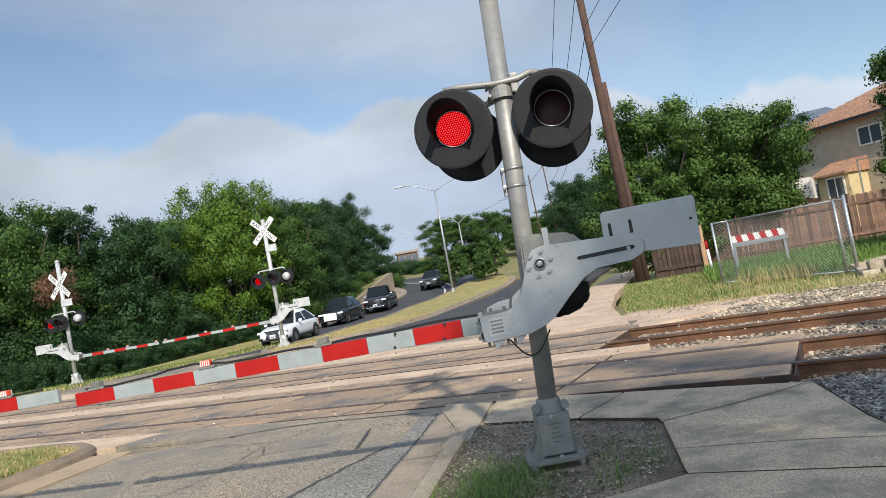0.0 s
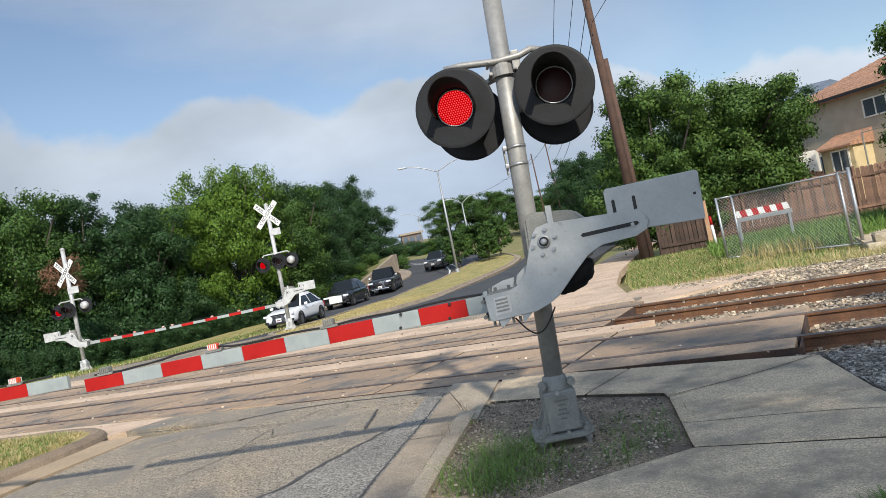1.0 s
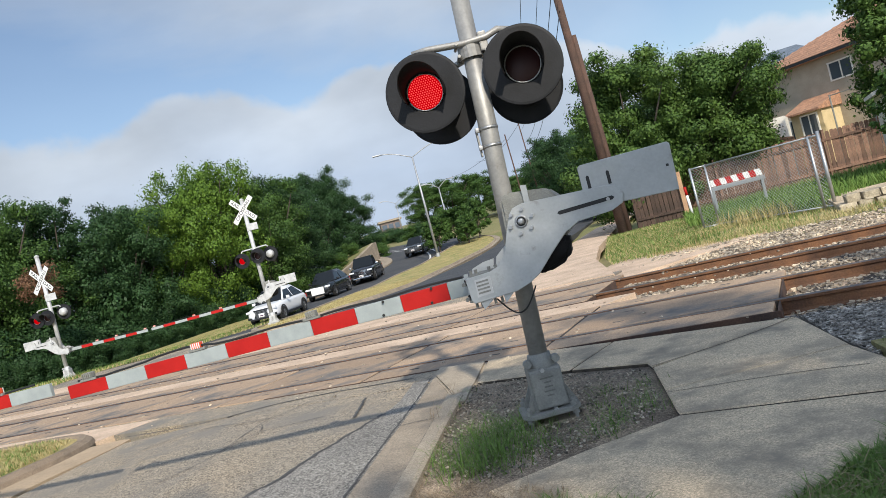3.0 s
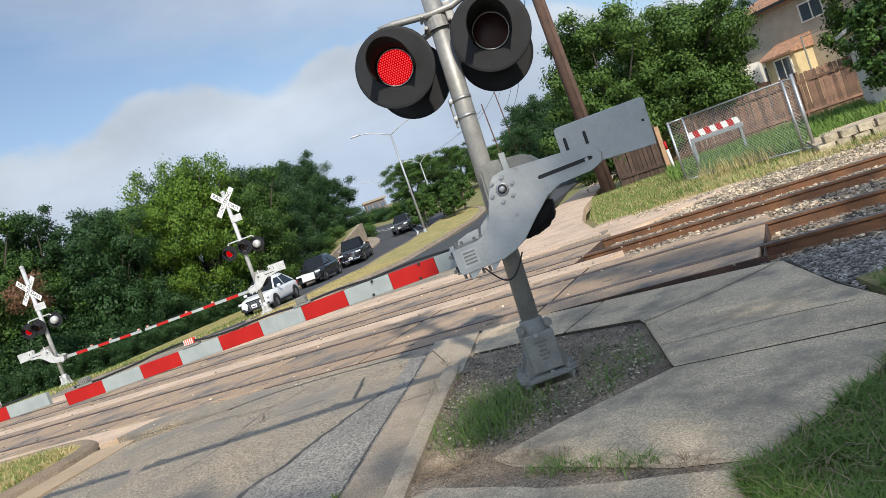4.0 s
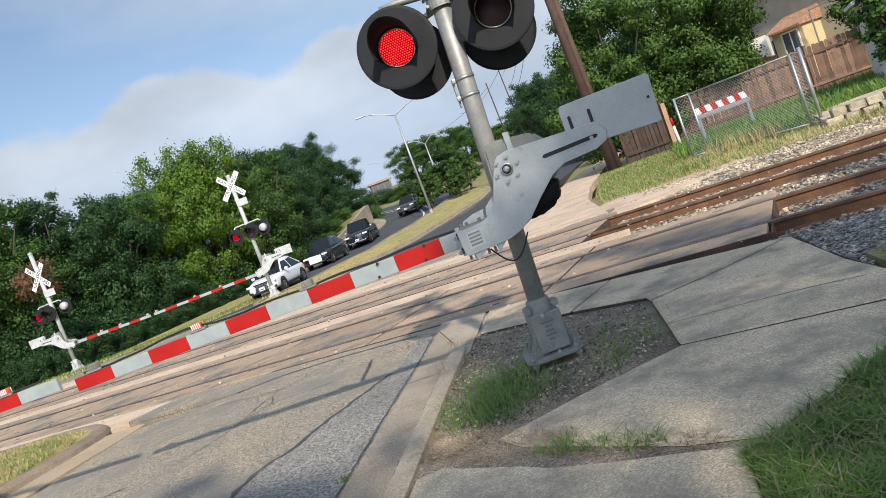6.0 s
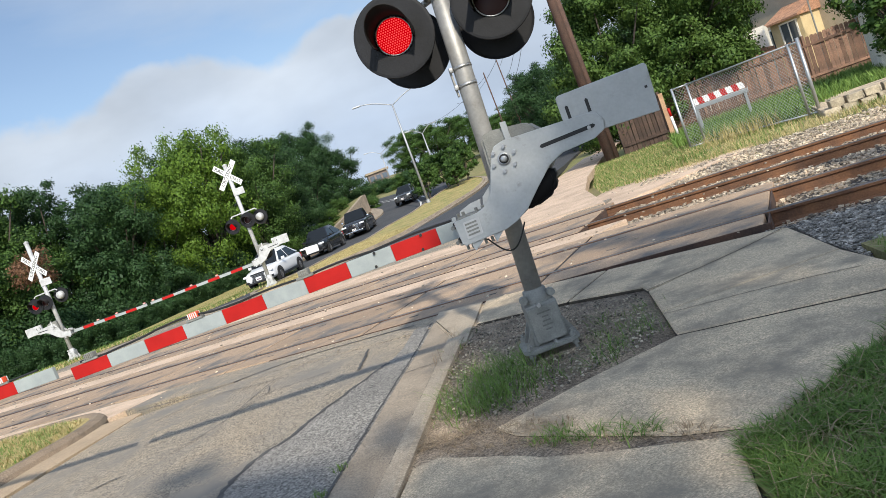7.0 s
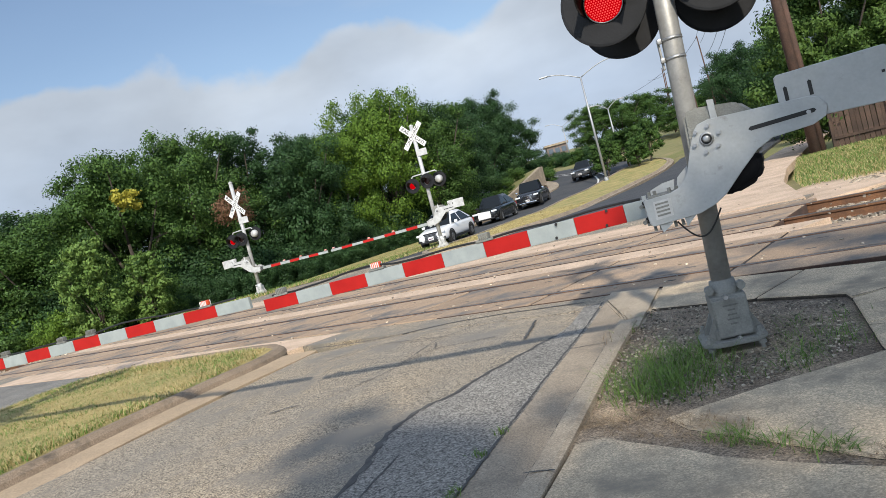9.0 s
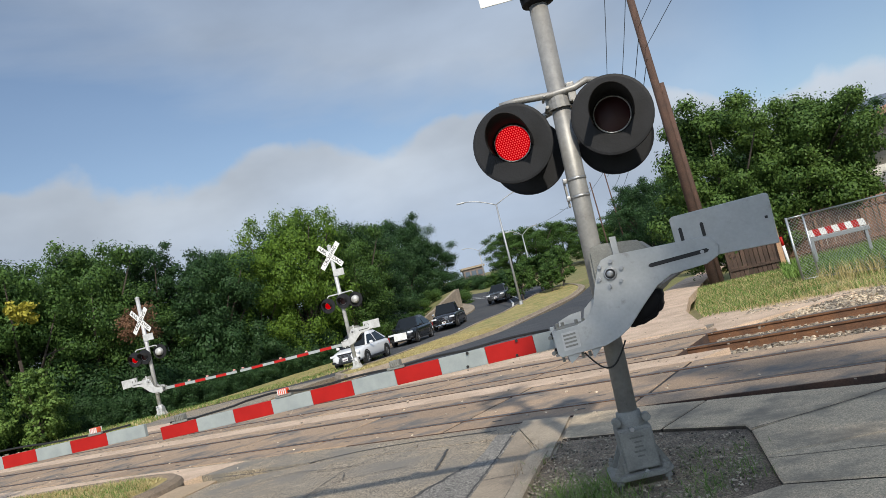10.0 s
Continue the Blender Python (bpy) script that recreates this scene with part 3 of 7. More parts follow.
# gutter and kerb beside the near road
GUT = smooth_line([(-3.0, -7.5), (-2.3, -3.2), (-1.7, 0.5), (-1.38, 2.6), (-1.15, 3.83), (-0.97, 4.88), (-0.75, 6.15), (-0.56, 7.17), (-0.32, 8.75)])
GUT_END = [p for p in GUT if p[1] < 7.0]
kerb("gutter_right", GUT, [(0.0, -0.2), (0.0, 0.008), (0.30, 0.0), (0.36, 0.004), (0.36, -0.2)], "grey concrete gutter beside the asphalt")
kerb("kerb_right", offset_line(GUT_END, 0.36), [(0.0, -0.2), (0.004, 0.03), (0.03, 0.054), (0.135, 0.06), (0.165, 0.045), (0.17, -0.2)], "worn concrete kerb with a cracked joint", KERB_PALE)
ribbon_line = [(x, y) for x, y in offset_line(GUT_END, 0.352)]
bm = bmesh.new()                                  # the kerb runs out into a low apron
slab(bm, [(-0.33, 6.6), (-0.05, 6.62), (0.03, 7.1), (0.075, 7.3), (0.265, 8.37), (0.05, 8.5), (-0.3, 8.74), (-0.36, 8.3), (-0.22, 7.3)], -0.15, 0.034)
bmesh.ops.bevel(bm, geom=[e for e in bm.edges if all(v.co.z > 0 for v in e.verts)], offset=0.025, segments=2, affect="EDGES")
tagged(obj("kerb_apron", bm, KERB_PALE), "worn rounded concrete apron at the kerb's end", "kerb", kind="structure")
bm = bmesh.new()
slab(bm, [(-2.2, 9.3), (-1.4, 8.4), (-0.28, 8.3), (0.3, 8.42), (1.15, 8.0), (1.3, 8.3), (-0.6, 9.3), (-2.0, 10.0)], -0.2, -0.002)
tagged(obj("road_filler", bm, ASPHALT_OLD), "asphalt fill between the kerb's end and the tracks", "road", kind="structure")
NOSE = smooth_line([(-6.95, 0.8), (-6.35, 4.5), (-5.95, 7.0), (-5.55, 8.6), (-5.25, 9.6), (-5.4, 10.4), (-6.1, 10.95), (-7.4, 11.5), (-9.1, 12.15), (-10.2, 12.3), (-10.75, 11.5), (-10.9, 10.0), (-11.7, 8.9), (-13.4, 5.0)])
kerb("kerb_median", NOSE, [(-0.1, -0.2), (-0.1, 0.08), (-0.06, 0.11), (0.03, 0.11), (0.1, 0.06), (0.13, 0.0), (0.13, -0.2)], "brown weathered rounded kerb of the grass median", KERB_BROWN)
kerb("gutter_left", smooth_line([(-6.85, 0.5), (-6.22, 4.4), (-5.82, 7.0), (-5.4, 8.6), (-5.05, 9.5), (-4.98, 9.85)]), [(-0.1, -0.2), (-0.1, 0.008), (0.36, 0.006), (0.48, -0.012), (0.5, -0.2)], "tan dusty concrete gutter along the median", DUSTY)


def median_near():
    bm = bmesh.new()
    pts = [Vector((*p, 0.085)) for p in offset_line(NOSE, -0.08)]
    mid = Vector((-8.9, 7.0, 0.16))
    vs = [bm.verts.new(p) for p in pts]
    inner = [bm.verts.new(mid.lerp(p, 0.75) + Vector((0, 0, 0.03))) for p in pts]
    for i in range(len(vs) - 1):
        bm.faces.new((vs[i], vs[i + 1], inner[i + 1], inner[i]))
    bm.faces.new(inner)
    bmesh.ops.recalc_face_normals(bm, faces=bm.faces)
    return tagged(obj("median_near", bm, DRY, True), "grassy median of dry yellow and green turf", "median", kind="structure")


median_near()
LEFT_NEAR_R = [(-14.6, 0.0), (-11.0, 10.0), (-10.2, 13.4), (-8.4, 22.2)]
LEFT_NEAR_L = [(-25, 0.0), (-21.6, 10.0), (-19.3, 15.5), (-14.6, 22.2)]
tagged(obj("road_left_near", strip(LEFT_NEAR_L, LEFT_NEAR_R, -0.004), ASPHALT_PATCH), "grey asphalt of the opposite lanes before the tracks", "road", kind="structure")
tagged(obj("road_join", strip([(-8.0, 12.5), (-7.0, 22.3)], [(0.3, 12.5), (1.3, 19.2)], -0.006), ASPHALT_OLD), "worn asphalt beyond the tracks", "road", kind="structure")


def inside(x, y, poly):
    r = False
    for (x0, y0), (x1, y1) in zip(poly, poly[1:] + poly[:1]):
        if (y0 > y) != (y1 > y) and x < (x1 - x0) * (y - y0) / (y1 - y0) + x0:
            r = not r
    return r


def pavement():
    """The sidewalk by the signal, of separate concrete slabs with open joints."""
    walk_ = tagged(new("pavement_near"), "grey weathered concrete sidewalk slabs with open joints", "sidewalk", kind="structure")
    slabs = [
        [(0.085, 7.3), (0.93, 6.77), (1.525, 7.54), (0.95, 7.98), (0.28, 8.39)],
        [(0.945, 6.755), (1.51, 6.24), (1.5, 6.06), (2.95, 6.5), (2.2, 7.05), (1.54, 7.53)],
        [(1.495, 6.035), (1.36, 5.3), (2.7, 5.22), (2.84, 5.9), (2.95, 6.475)],
        [(1.355, 5.277), (1.26, 4.76), (1.25, 4.672), (2.5, 4.02), (2.6, 4.2), (2.69, 5.197)],
        [(1.24, 4.645), (0.60, 4.46), (-0.05, 4.2), (0.05, 3.98), (0.3, 3.72), (0.74, 3.26), (1.05, 3.06), (1.4, 3.22), (1.85, 3.46), (2.48, 3.99)],
        [(-0.56, 4.05), (-0.86, 2.60), (0.78, 2.50), (0.93, 3.05), (0.69, 3.20), (0.45, 3.34), (0.15, 3.55), (0.02, 3.70), (-0.27, 3.95), (-0.39, 4.07)],
        [(-0.88, 2.58), (-1.18, 0.4), (0.45, 0.2), (0.77, 2.48), (0.16, 2.52)],
        [(-1.185, 0.38), (-1.7, -3.2), (0.0, -3.2), (0.44, 0.18)],
        [(-1.71, -3.22), (-2.3, -7.4), (-0.7, -7.4), (-0.01, -3.22)],
    ]
    for poly in slabs:
        bm = bmesh.new()
        mid = Vector((sum(p[0] for p in poly), sum(p[1] for p in poly))) / len(poly)
        far_off = max((Vector(p) - mid).length for p in poly)
        poly = [tuple(mid + (Vector(p) - mid) * (1 - 0.003 / far_off)) for p in poly]
        slab(bm, poly, -0.12, 0.03 + random.uniform(-0.004, 0.004))
        top = [e for e in bm.edges if all(v.co.z > 0 for v in e.verts)]
        bmesh.ops.bevel(bm, geom=top, offset=0.009, segments=1, affect="EDGES")
        for f in bm.faces:
            f.material_index = 0 if f.normal.z > 0.3 else 1
        part("slab", bm, [CONCRETE, SOIL], walk_)
    bm = bmesh.new()
    slab(bm, [(-0.62, 4.3), (-0.6, 3.95), (-0.2, 3.8), (0.5, 3.2), (1.0, 2.98), (1.1, 3.1), (0.75, 3.35), (0.3, 3.8), (0.1, 4.3)], -0.05, 0.019)
    tagged(obj("joint_dirt", bm, DIRT), "brown dirt filling the wide sidewalk joint", "dirt", kind="structure")
    far = tagged(new("pavement_far"), "tan concrete sidewalk beyond the tracks", "sidewalk", kind="structure")
    for poly in ([(1.3, 15.0), (3.2, 14.0), (3.85, 18.4), (2.1, 19.2)], [(2.12, 19.25), (3.86, 18.45), (5.0, 23.0), (3.4, 23.5)], [(3.42, 23.55), (5.02, 23.05), (9.6, 37.5), (8.4, 38.0)], [(8.4, 38.05), (9.62, 37.55), (16.5, 57.5), (15.2, 58)]):
        bm = bmesh.new()
        slab(bm, poly, -0.2, 0.025 if poly[0][1] < 30 else -0.12)
        part("slab", bm, STONE_DUST, far)
    bm = bmesh.new()
    slab(bm, [(-0.6, 4.2), (0.02, 4.28), (0.62, 4.44), (1.28, 4.74), (1.54, 6.2), (0.7, 6.97), (0.05, 7.4), (-0.2, 7.3)], -0.12, 0.0)
    bmesh.ops.triangulate(bm, faces=[f for f in bm.faces if abs(f.normal.z) > 0.9])
    bmesh.ops.subdivide_edges(bm, edges=bm.edges[:], cuts=3, use_grid_fill=True)
    for v in bm.verts:
        if v.co.z > 0:
            v.co.z += 0.02 * noise.noise(v.co * 2.5)
    tagged(obj("dirt_bed", bm, DIRT, True), "bare gravelly dirt bed round the signal foot", "dirt", kind="structure")
    prng = np.random.default_rng(17)
    bed = [(-0.2, 4.4), (0.6, 4.55), (1.2, 4.85), (1.45, 6.1), (0.7, 6.85), (0.05, 7.3), (-0.2, 7.1), (-0.5, 5.0)]
    ps = [(x, y, 0.02) for x, y in zip(prng.uniform(-0.6, 1.5, 4200), prng.uniform(4.3, 7.4, 4200)) if inside(x, y, bed)]
    stones("pebbles", "small pale pebbles on the bare dirt", ps, PEBBLE, 0.0085)
    bm = bmesh.new()
    slab(bm, [(-2.4, -7.5), (1.2, -7.5), (1.2, 3.0), (2.6, 4.4), (2.95, 6.7), (0.3, 8.5), (-0.1, 8.3), (-0.3, 7.4), (-0.64, 4.2), (-1.0, 2.0), (-1.75, -3.2)], -0.2, -0.006)
    tagged(obj("dirt_under", bm, SOIL), "brown earth between slabs and kerb", "dirt", kind="structure")
    bm = bmesh.new()
    slab(bm, [(0.80, -3.2), (0.82, 2.66), (0.98, 3.03), (1.44, 3.26), (1.9, 3.48), (2.62, 4.18), (2.75, 4.8), (2.84, 5.2), (5.6, 4.2), (30, -8), (30, -12), (0.8, -12)], -0.12, 0.02)
    tagged(obj("lawn_right", bm, GRASS), "shaded green lawn beside the sidewalk", "lawn", kind="structure")


pavement()


def gravel_verge():
    """Dark gravel between the sidewalk's edge, the lawn and the first rail."""
    poly = [(2.74, 4.9), (2.9, 5.9), (3.08, 6.62), (2.9, 6.9), (9.0, 3.2), (8.6, 2.6), (5.6, 4.1), (2.84, 5.15)]
    bm = bmesh.new()
    slab(bm, poly, -0.2, -0.03)
    tagged(obj("gravel_verge", bm, GRAVEL), "dark grey gravel beside the sidewalk", "gravel", kind="structure")
    rng = np.random.default_rng(23)
    ps = [(x, y, -0.022) for x, y in zip(rng.uniform(2.7, 5.5, 11000), rng.uniform(3.8, 7, 11000)) if inside(x, y, poly)]
    stones("gravel_stones", "dark grey crushed stones beside the sidewalk", ps, GRAVEL, 0.012)


gravel_verge()


def ribbon(name, pts, width, z, mat, label, cat="crack sealer", rough=1.0):
    """A thin uneven band lying on the road."""
    bm = bmesh.new()
    line = smooth_line(pts, 8)
    row = []
    for i, p in enumerate(line):
        a, b = Vector(line[max(0, i - 1)]), Vector(line[min(len(line) - 1, i + 1)])
        u = (b - a).normalized()
        w = width * (1 + rough * random.uniform(-0.4, 0.25)) / 2
        j = random.uniform(-0.3, 0.3) * width * rough
        row.append([bm.verts.new((p[0] + u.y * s * w + u.y * j, p[1] - u.x * s * w - u.x * j, z + zg(*p))) for s in (1, -1)])
    for r, q in zip(row, row[1:]):
        bm.faces.new((r[0], r[1], q[1], q[0]))
    bmesh.ops.recalc_face_normals(bm, faces=bm.faces)
    return tagged(obj(name, bm, mat), label, cat, kind="structure")


for i, (pts, w) in enumerate((
        ([(-0.86, 7.1), (-1.0, 6.88), (-1.22, 6.5), (-1.4, 6.2), (-1.6, 5.76), (-1.84, 5.46), (-1.97, 4.96), (-1.95, 4.36), (-2.04, 3.44), (-2.1, 2.4)], 0.055),
        ([(-1.15, 8.18), (-1.16, 7.8), (-1.18, 7.3)], 0.035),
        ([(-2.56, 7.3), (-2.45, 7.9), (-2.31, 8.48)], 0.014),
        ([(-3.9, 8.6), (-3.2, 8.9), (-2.31, 8.48), (-1.9, 8.9)], 0.014),
        ([(-2.33, 8.2), (-2.28, 7.85), (-2.5, 7.5), (-2.66, 7.1), (-3.0, 6.7)], 0.012),
        ([(-1.55, 7.75), (-1.9, 7.8), (-2.28, 7.82)], 0.014),
        ([(-1.85, 3.3), (-1.82, 3.7), (-1.79, 4.07), (-1.74, 4.5)], 0.02),
        ([(-4.6, 9.9), (-3.5, 9.4), (-2.2, 9.3), (-0.6, 8.6)], 0.035),
        ([(-3.62, 6.44), (-3.5, 6.5), (-3.38, 6.52)], 0.03))):
    ribbon("crack_seal_%d" % i, pts, w, 0.012, TAR, "dark tar seal over a crack in the asphalt")
ribbon("kerb_gap", ribbon_line[::2], 0.012, 0.0125, SOIL, "dark dirty crease between gutter and kerb", "joint")
ribbon("gutter_gap", [(x - 0.006, y) for x, y in GUT[::2] if y < 8.4], 0.022, 0.0135, TAR, "dark ragged joint between asphalt and gutter", "joint")
for i, (p, q, w, up) in enumerate((((-1.18, 3.6), (-0.83, 3.49), 0.014, 0.0095), ((-0.81, 3.69), (-0.64, 3.66), 0.014, 0.063), ((-0.69, 6.45), (-0.36, 6.4), 0.01, 0.0095))):
    ribbon("kerb_joint_%d" % i, [p, ((p[0] + q[0]) / 2, (p[1] + q[1]) / 2 + 0.008), q], w, up, TAR, "thin dark joint across the concrete kerb", "joint")
ribbon("slab_joint", [(1.5, 6.075), (1.9, 6.14), (2.43, 6.28), (2.9, 6.48)], 0.013, 0.037, SOIL, "dark dirty joint between two sidewalk slabs", "joint", 0.4)
ribbon("slab_crack", [(1.34, 5.21), (1.6, 5.1), (1.87, 4.99), (2.2, 4.83), (2.5, 4.65)], 0.008, 0.036, SOIL, "thin dark crack across the sidewalk slab", "crack", 0.5)
LINE_WHITE = material("worn white road paint", (0.7, 0.69, 0.66), (0.45, 0.43, 0.4), 0.8, scale=6, fine=90, bump=0.3, spots=(14, 0.6, 0.7, (0.25, 0.24, 0.22)))
ribbon("stop_line", [(-1.3, 3.1), (-2.0, 3.2), (-3.4, 3.4), (-5.4, 3.7)], 0.4, 0.0155, LINE_WHITE, "worn white stop line across the lane", "road marking", 0.06)
bm = bmesh.new()
slab(bm, [(-0.6, 8.3), (-0.72, 7.5), (-0.86, 7.1), (-1.0, 6.88), (-1.22, 6.5), (-1.4, 6.2), (-1.6, 5.76), (-1.84, 5.46), (-1.97, 4.96), (-1.95, 4.36), (-2.04, 3.44), (-2.1, 1.0), (-1.6, 1.0), (-1.2, 3.6), (-0.95, 4.9), (-0.73, 6.15), (-0.53, 7.2), (-0.36, 8.3)], -0.05, 0.0095)
tagged(obj("road_patch", bm, ASPHALT_PATCH), "coarse grey asphalt patch along the gutter", "road patch", kind="structure")


def median_far():
    """The long grass median beyond the tracks, and its kerb."""
    right = smooth_line([(-6.05, 24.1), (-3.64, 26.35), (-2.0, 31.5), (-0.62, 38.4), (1.1, 47), (3.14, 55), (5.2, 64), (5.6, 70), (4.9, 76)])
    left = smooth_line([(-6.2, 24.4), (-7.1, 27.5), (-6.4, 31.9), (-5.2, 40), (-3.98, 47), (-2.3, 54), (-0.63, 61), (1.6, 70), (4.5, 75.8)])
    bm = strip(left, right, 0.07, 0.2, 2)
    tagged(obj("median_far", bm, DRY), "long dry yellow grass median between carriageways", "median", kind="structure")
    kerb("kerb_median_far", right, [(-0.05, -0.2), (-0.05, 0.12), (0.08, 0.12), (0.14, 0.0), (0.5, 0.02), (0.5, -0.2)], "pale concrete kerb of the far median")
    kerb("kerb_median_far_left", left, [(0.1, -0.2), (0.1, 0.12), (-0.08, 0.12), (-0.14, 0.0), (-0.14, -0.2)], "pale concrete kerb of the far median")


median_far()
kerb("kerb_left_far", smooth_line([(-10.4, 52), (-9.3, 57), (-8.0, 62), (-6.6, 66.5), (-4.6, 71), (-4.6, 76), (-6.0, 83), (-9, 92)]), [(0.1, -0.2), (0.1, 0.12), (-1.0, 0.14), (-1.0, -0.2)], "pale concrete kerb on the bend")
WHITE_LINE = material("road paint", (0.72, 0.72, 0.7), (0.55, 0.55, 0.53), 0.7, scale=4, fine=60, bump=0.1)
ribbon("lane_line", [(-1.8, 57), (-0.2, 64), (0.2, 72), (-1.6, 82), (-6, 92)], 0.16, 0.014, WHITE_LINE, "white painted lane line on the bend", "road marking")
ribbon("lane_line", [(-2.4, 57), (-0.9, 64), (-0.6, 72), (-2.4, 82), (-6.6, 91)], 0.16, 0.014, WHITE_LINE, "white painted lane line on the bend", "road marking")
ribbon("lane_line", [(3.4, 36), (7.2, 50), (10.5, 62), (16, 76)], 0.14, 0.014, WHITE_LINE, "white painted lane line on dark asphalt", "road marking")
bm = bmesh.new()
slab(bm, [(-17.3, 22.2), (-14.3, 22.2), (-13.8, 28), (-12.7, 36), (-11.1, 46), (-10.2, 52), (-14.5, 52), (-17.5, 36), (-20, 29)], -0.3, 0.03)
for v in bm.verts:
    v.co.z += zg(v.co.x, v.co.y)
tagged(obj("verge_left", bm, DRY), "dry grassy verge below the trees", "verge", kind="structure")

# ---- crossing signals ----
STEEL = material("galvanised mast", (0.36, 0.35, 0.33), (0.24, 0.235, 0.225), 0.5, 0.35, scale=5, fine=40, bump=0.08, spread=0.4, spots=(9, 0.62, 0.75, (0.17, 0.15, 0.13)), grit=0.05)
PLATE = material("grey painted plate", (0.46, 0.47, 0.465), (0.35, 0.36, 0.355), 0.5, 0.15, scale=4, fine=50, bump=0.05, spread=0.5, spots=(9, 0.6, 0.78, (0.26, 0.25, 0.235)), grit=0.04)
CAST = material("grey cast iron", (0.25, 0.25, 0.225), (0.17, 0.17, 0.155), 0.65, 0.1, scale=7, fine=90, bump=0.2, spread=0.4, grit=0.12)
SILVER = material("silver paint", (0.55, 0.55, 0.54), (0.42, 0.42, 0.41), 0.45, 0.2, scale=6, fine=50, bump=0.05, grit=0.04)
BLACK = material("black paint", (0.013, 0.013, 0.015), (0.008, 0.008, 0.009), 0.7, scale=5, fine=60, bump=0.05, grit=0.05, spec=0.18)
# slightly lighter than BLACK: daylight on the discs is mixed into the colour
DISC = material("daylit black disc", (0.016, 0.0165, 0.019), (0.011, 0.0115, 0.013), 0.55, scale=5, fine=60, bump=0.05, grit=0.05, spec=0.25)
HOOD = material("black hood", (0.03, 0.028, 0.028), (0.02, 0.019, 0.019), 0.8, scale=5, fine=60, bump=0.05, grit=0.05, spec=0.1)
RUBBER = plain("black rubber", (0.012, 0.012, 0.012), 0.6)
STEEL_BOLT = plain("zinc bolt", (0.4, 0.4, 0.4), 0.4, 0.8)
RED_STRIPE = material("red reflective sheeting", (0.42, 0.014, 0.011), (0.36, 0.011, 0.009), 0.5, scale=6, fine=300, bump=0.03, grit=0.05, spec=0.2)
WHITE_STRIPE = material("white reflective sheeting", (0.34, 0.37, 0.36), (0.28, 0.31, 0.305), 0.5, scale=6, fine=300, bump=0.03, grit=0.05)
SIGN_WHITE = material("white sign sheeting", (0.8, 0.8, 0.78), (0.68, 0.68, 0.65), 0.4, scale=5, fine=60, bump=0.0, grit=0.04)
SIGN_BLACK = plain("black lettering", (0.015, 0.015, 0.015), 0.5)
SIGN_BLUE = plain("blue sign face", (0.01, 0.07, 0.3), 0.4)
LED_DARK = plain("unlit red lens", (0.03, 0.002, 0.003), 0.5)
LED_RED = plain("lit red lens", (0.62, 0.0005, 0.004), 0.3, emit=0.85)
LED_DOT = plain("lit red diode", (1.0, 0.09, 0.09), 0.3, emit=1.2)
for led in (LED_RED, LED_DOT):
    led.node_tree.nodes["Principled BSDF"].inputs["Specular IOR Level"].default_value = 0.05
ORANGE = plain("orange lens", (0.75, 0.09, 0.03), 0.3)


def text_mesh(body, size, mat, m, name="lettering"):
    """Raised lettering as a mesh."""
    cu = bpy.data.curves.new(name, "FONT")
    cu.body, cu.size, cu.extrude = body, size, 0.003
    cu.align_x, cu.align_y = "CENTER", "CENTER"
    tmp = bpy.data.objects.new(name, cu)
    me = bpy.data.meshes.new_from_object(tmp)
    bpy.data.objects.remove(tmp)
    me.materials.append(mat)
    ob = new(name, me)
    ob.matrix_basis = m
    return ob


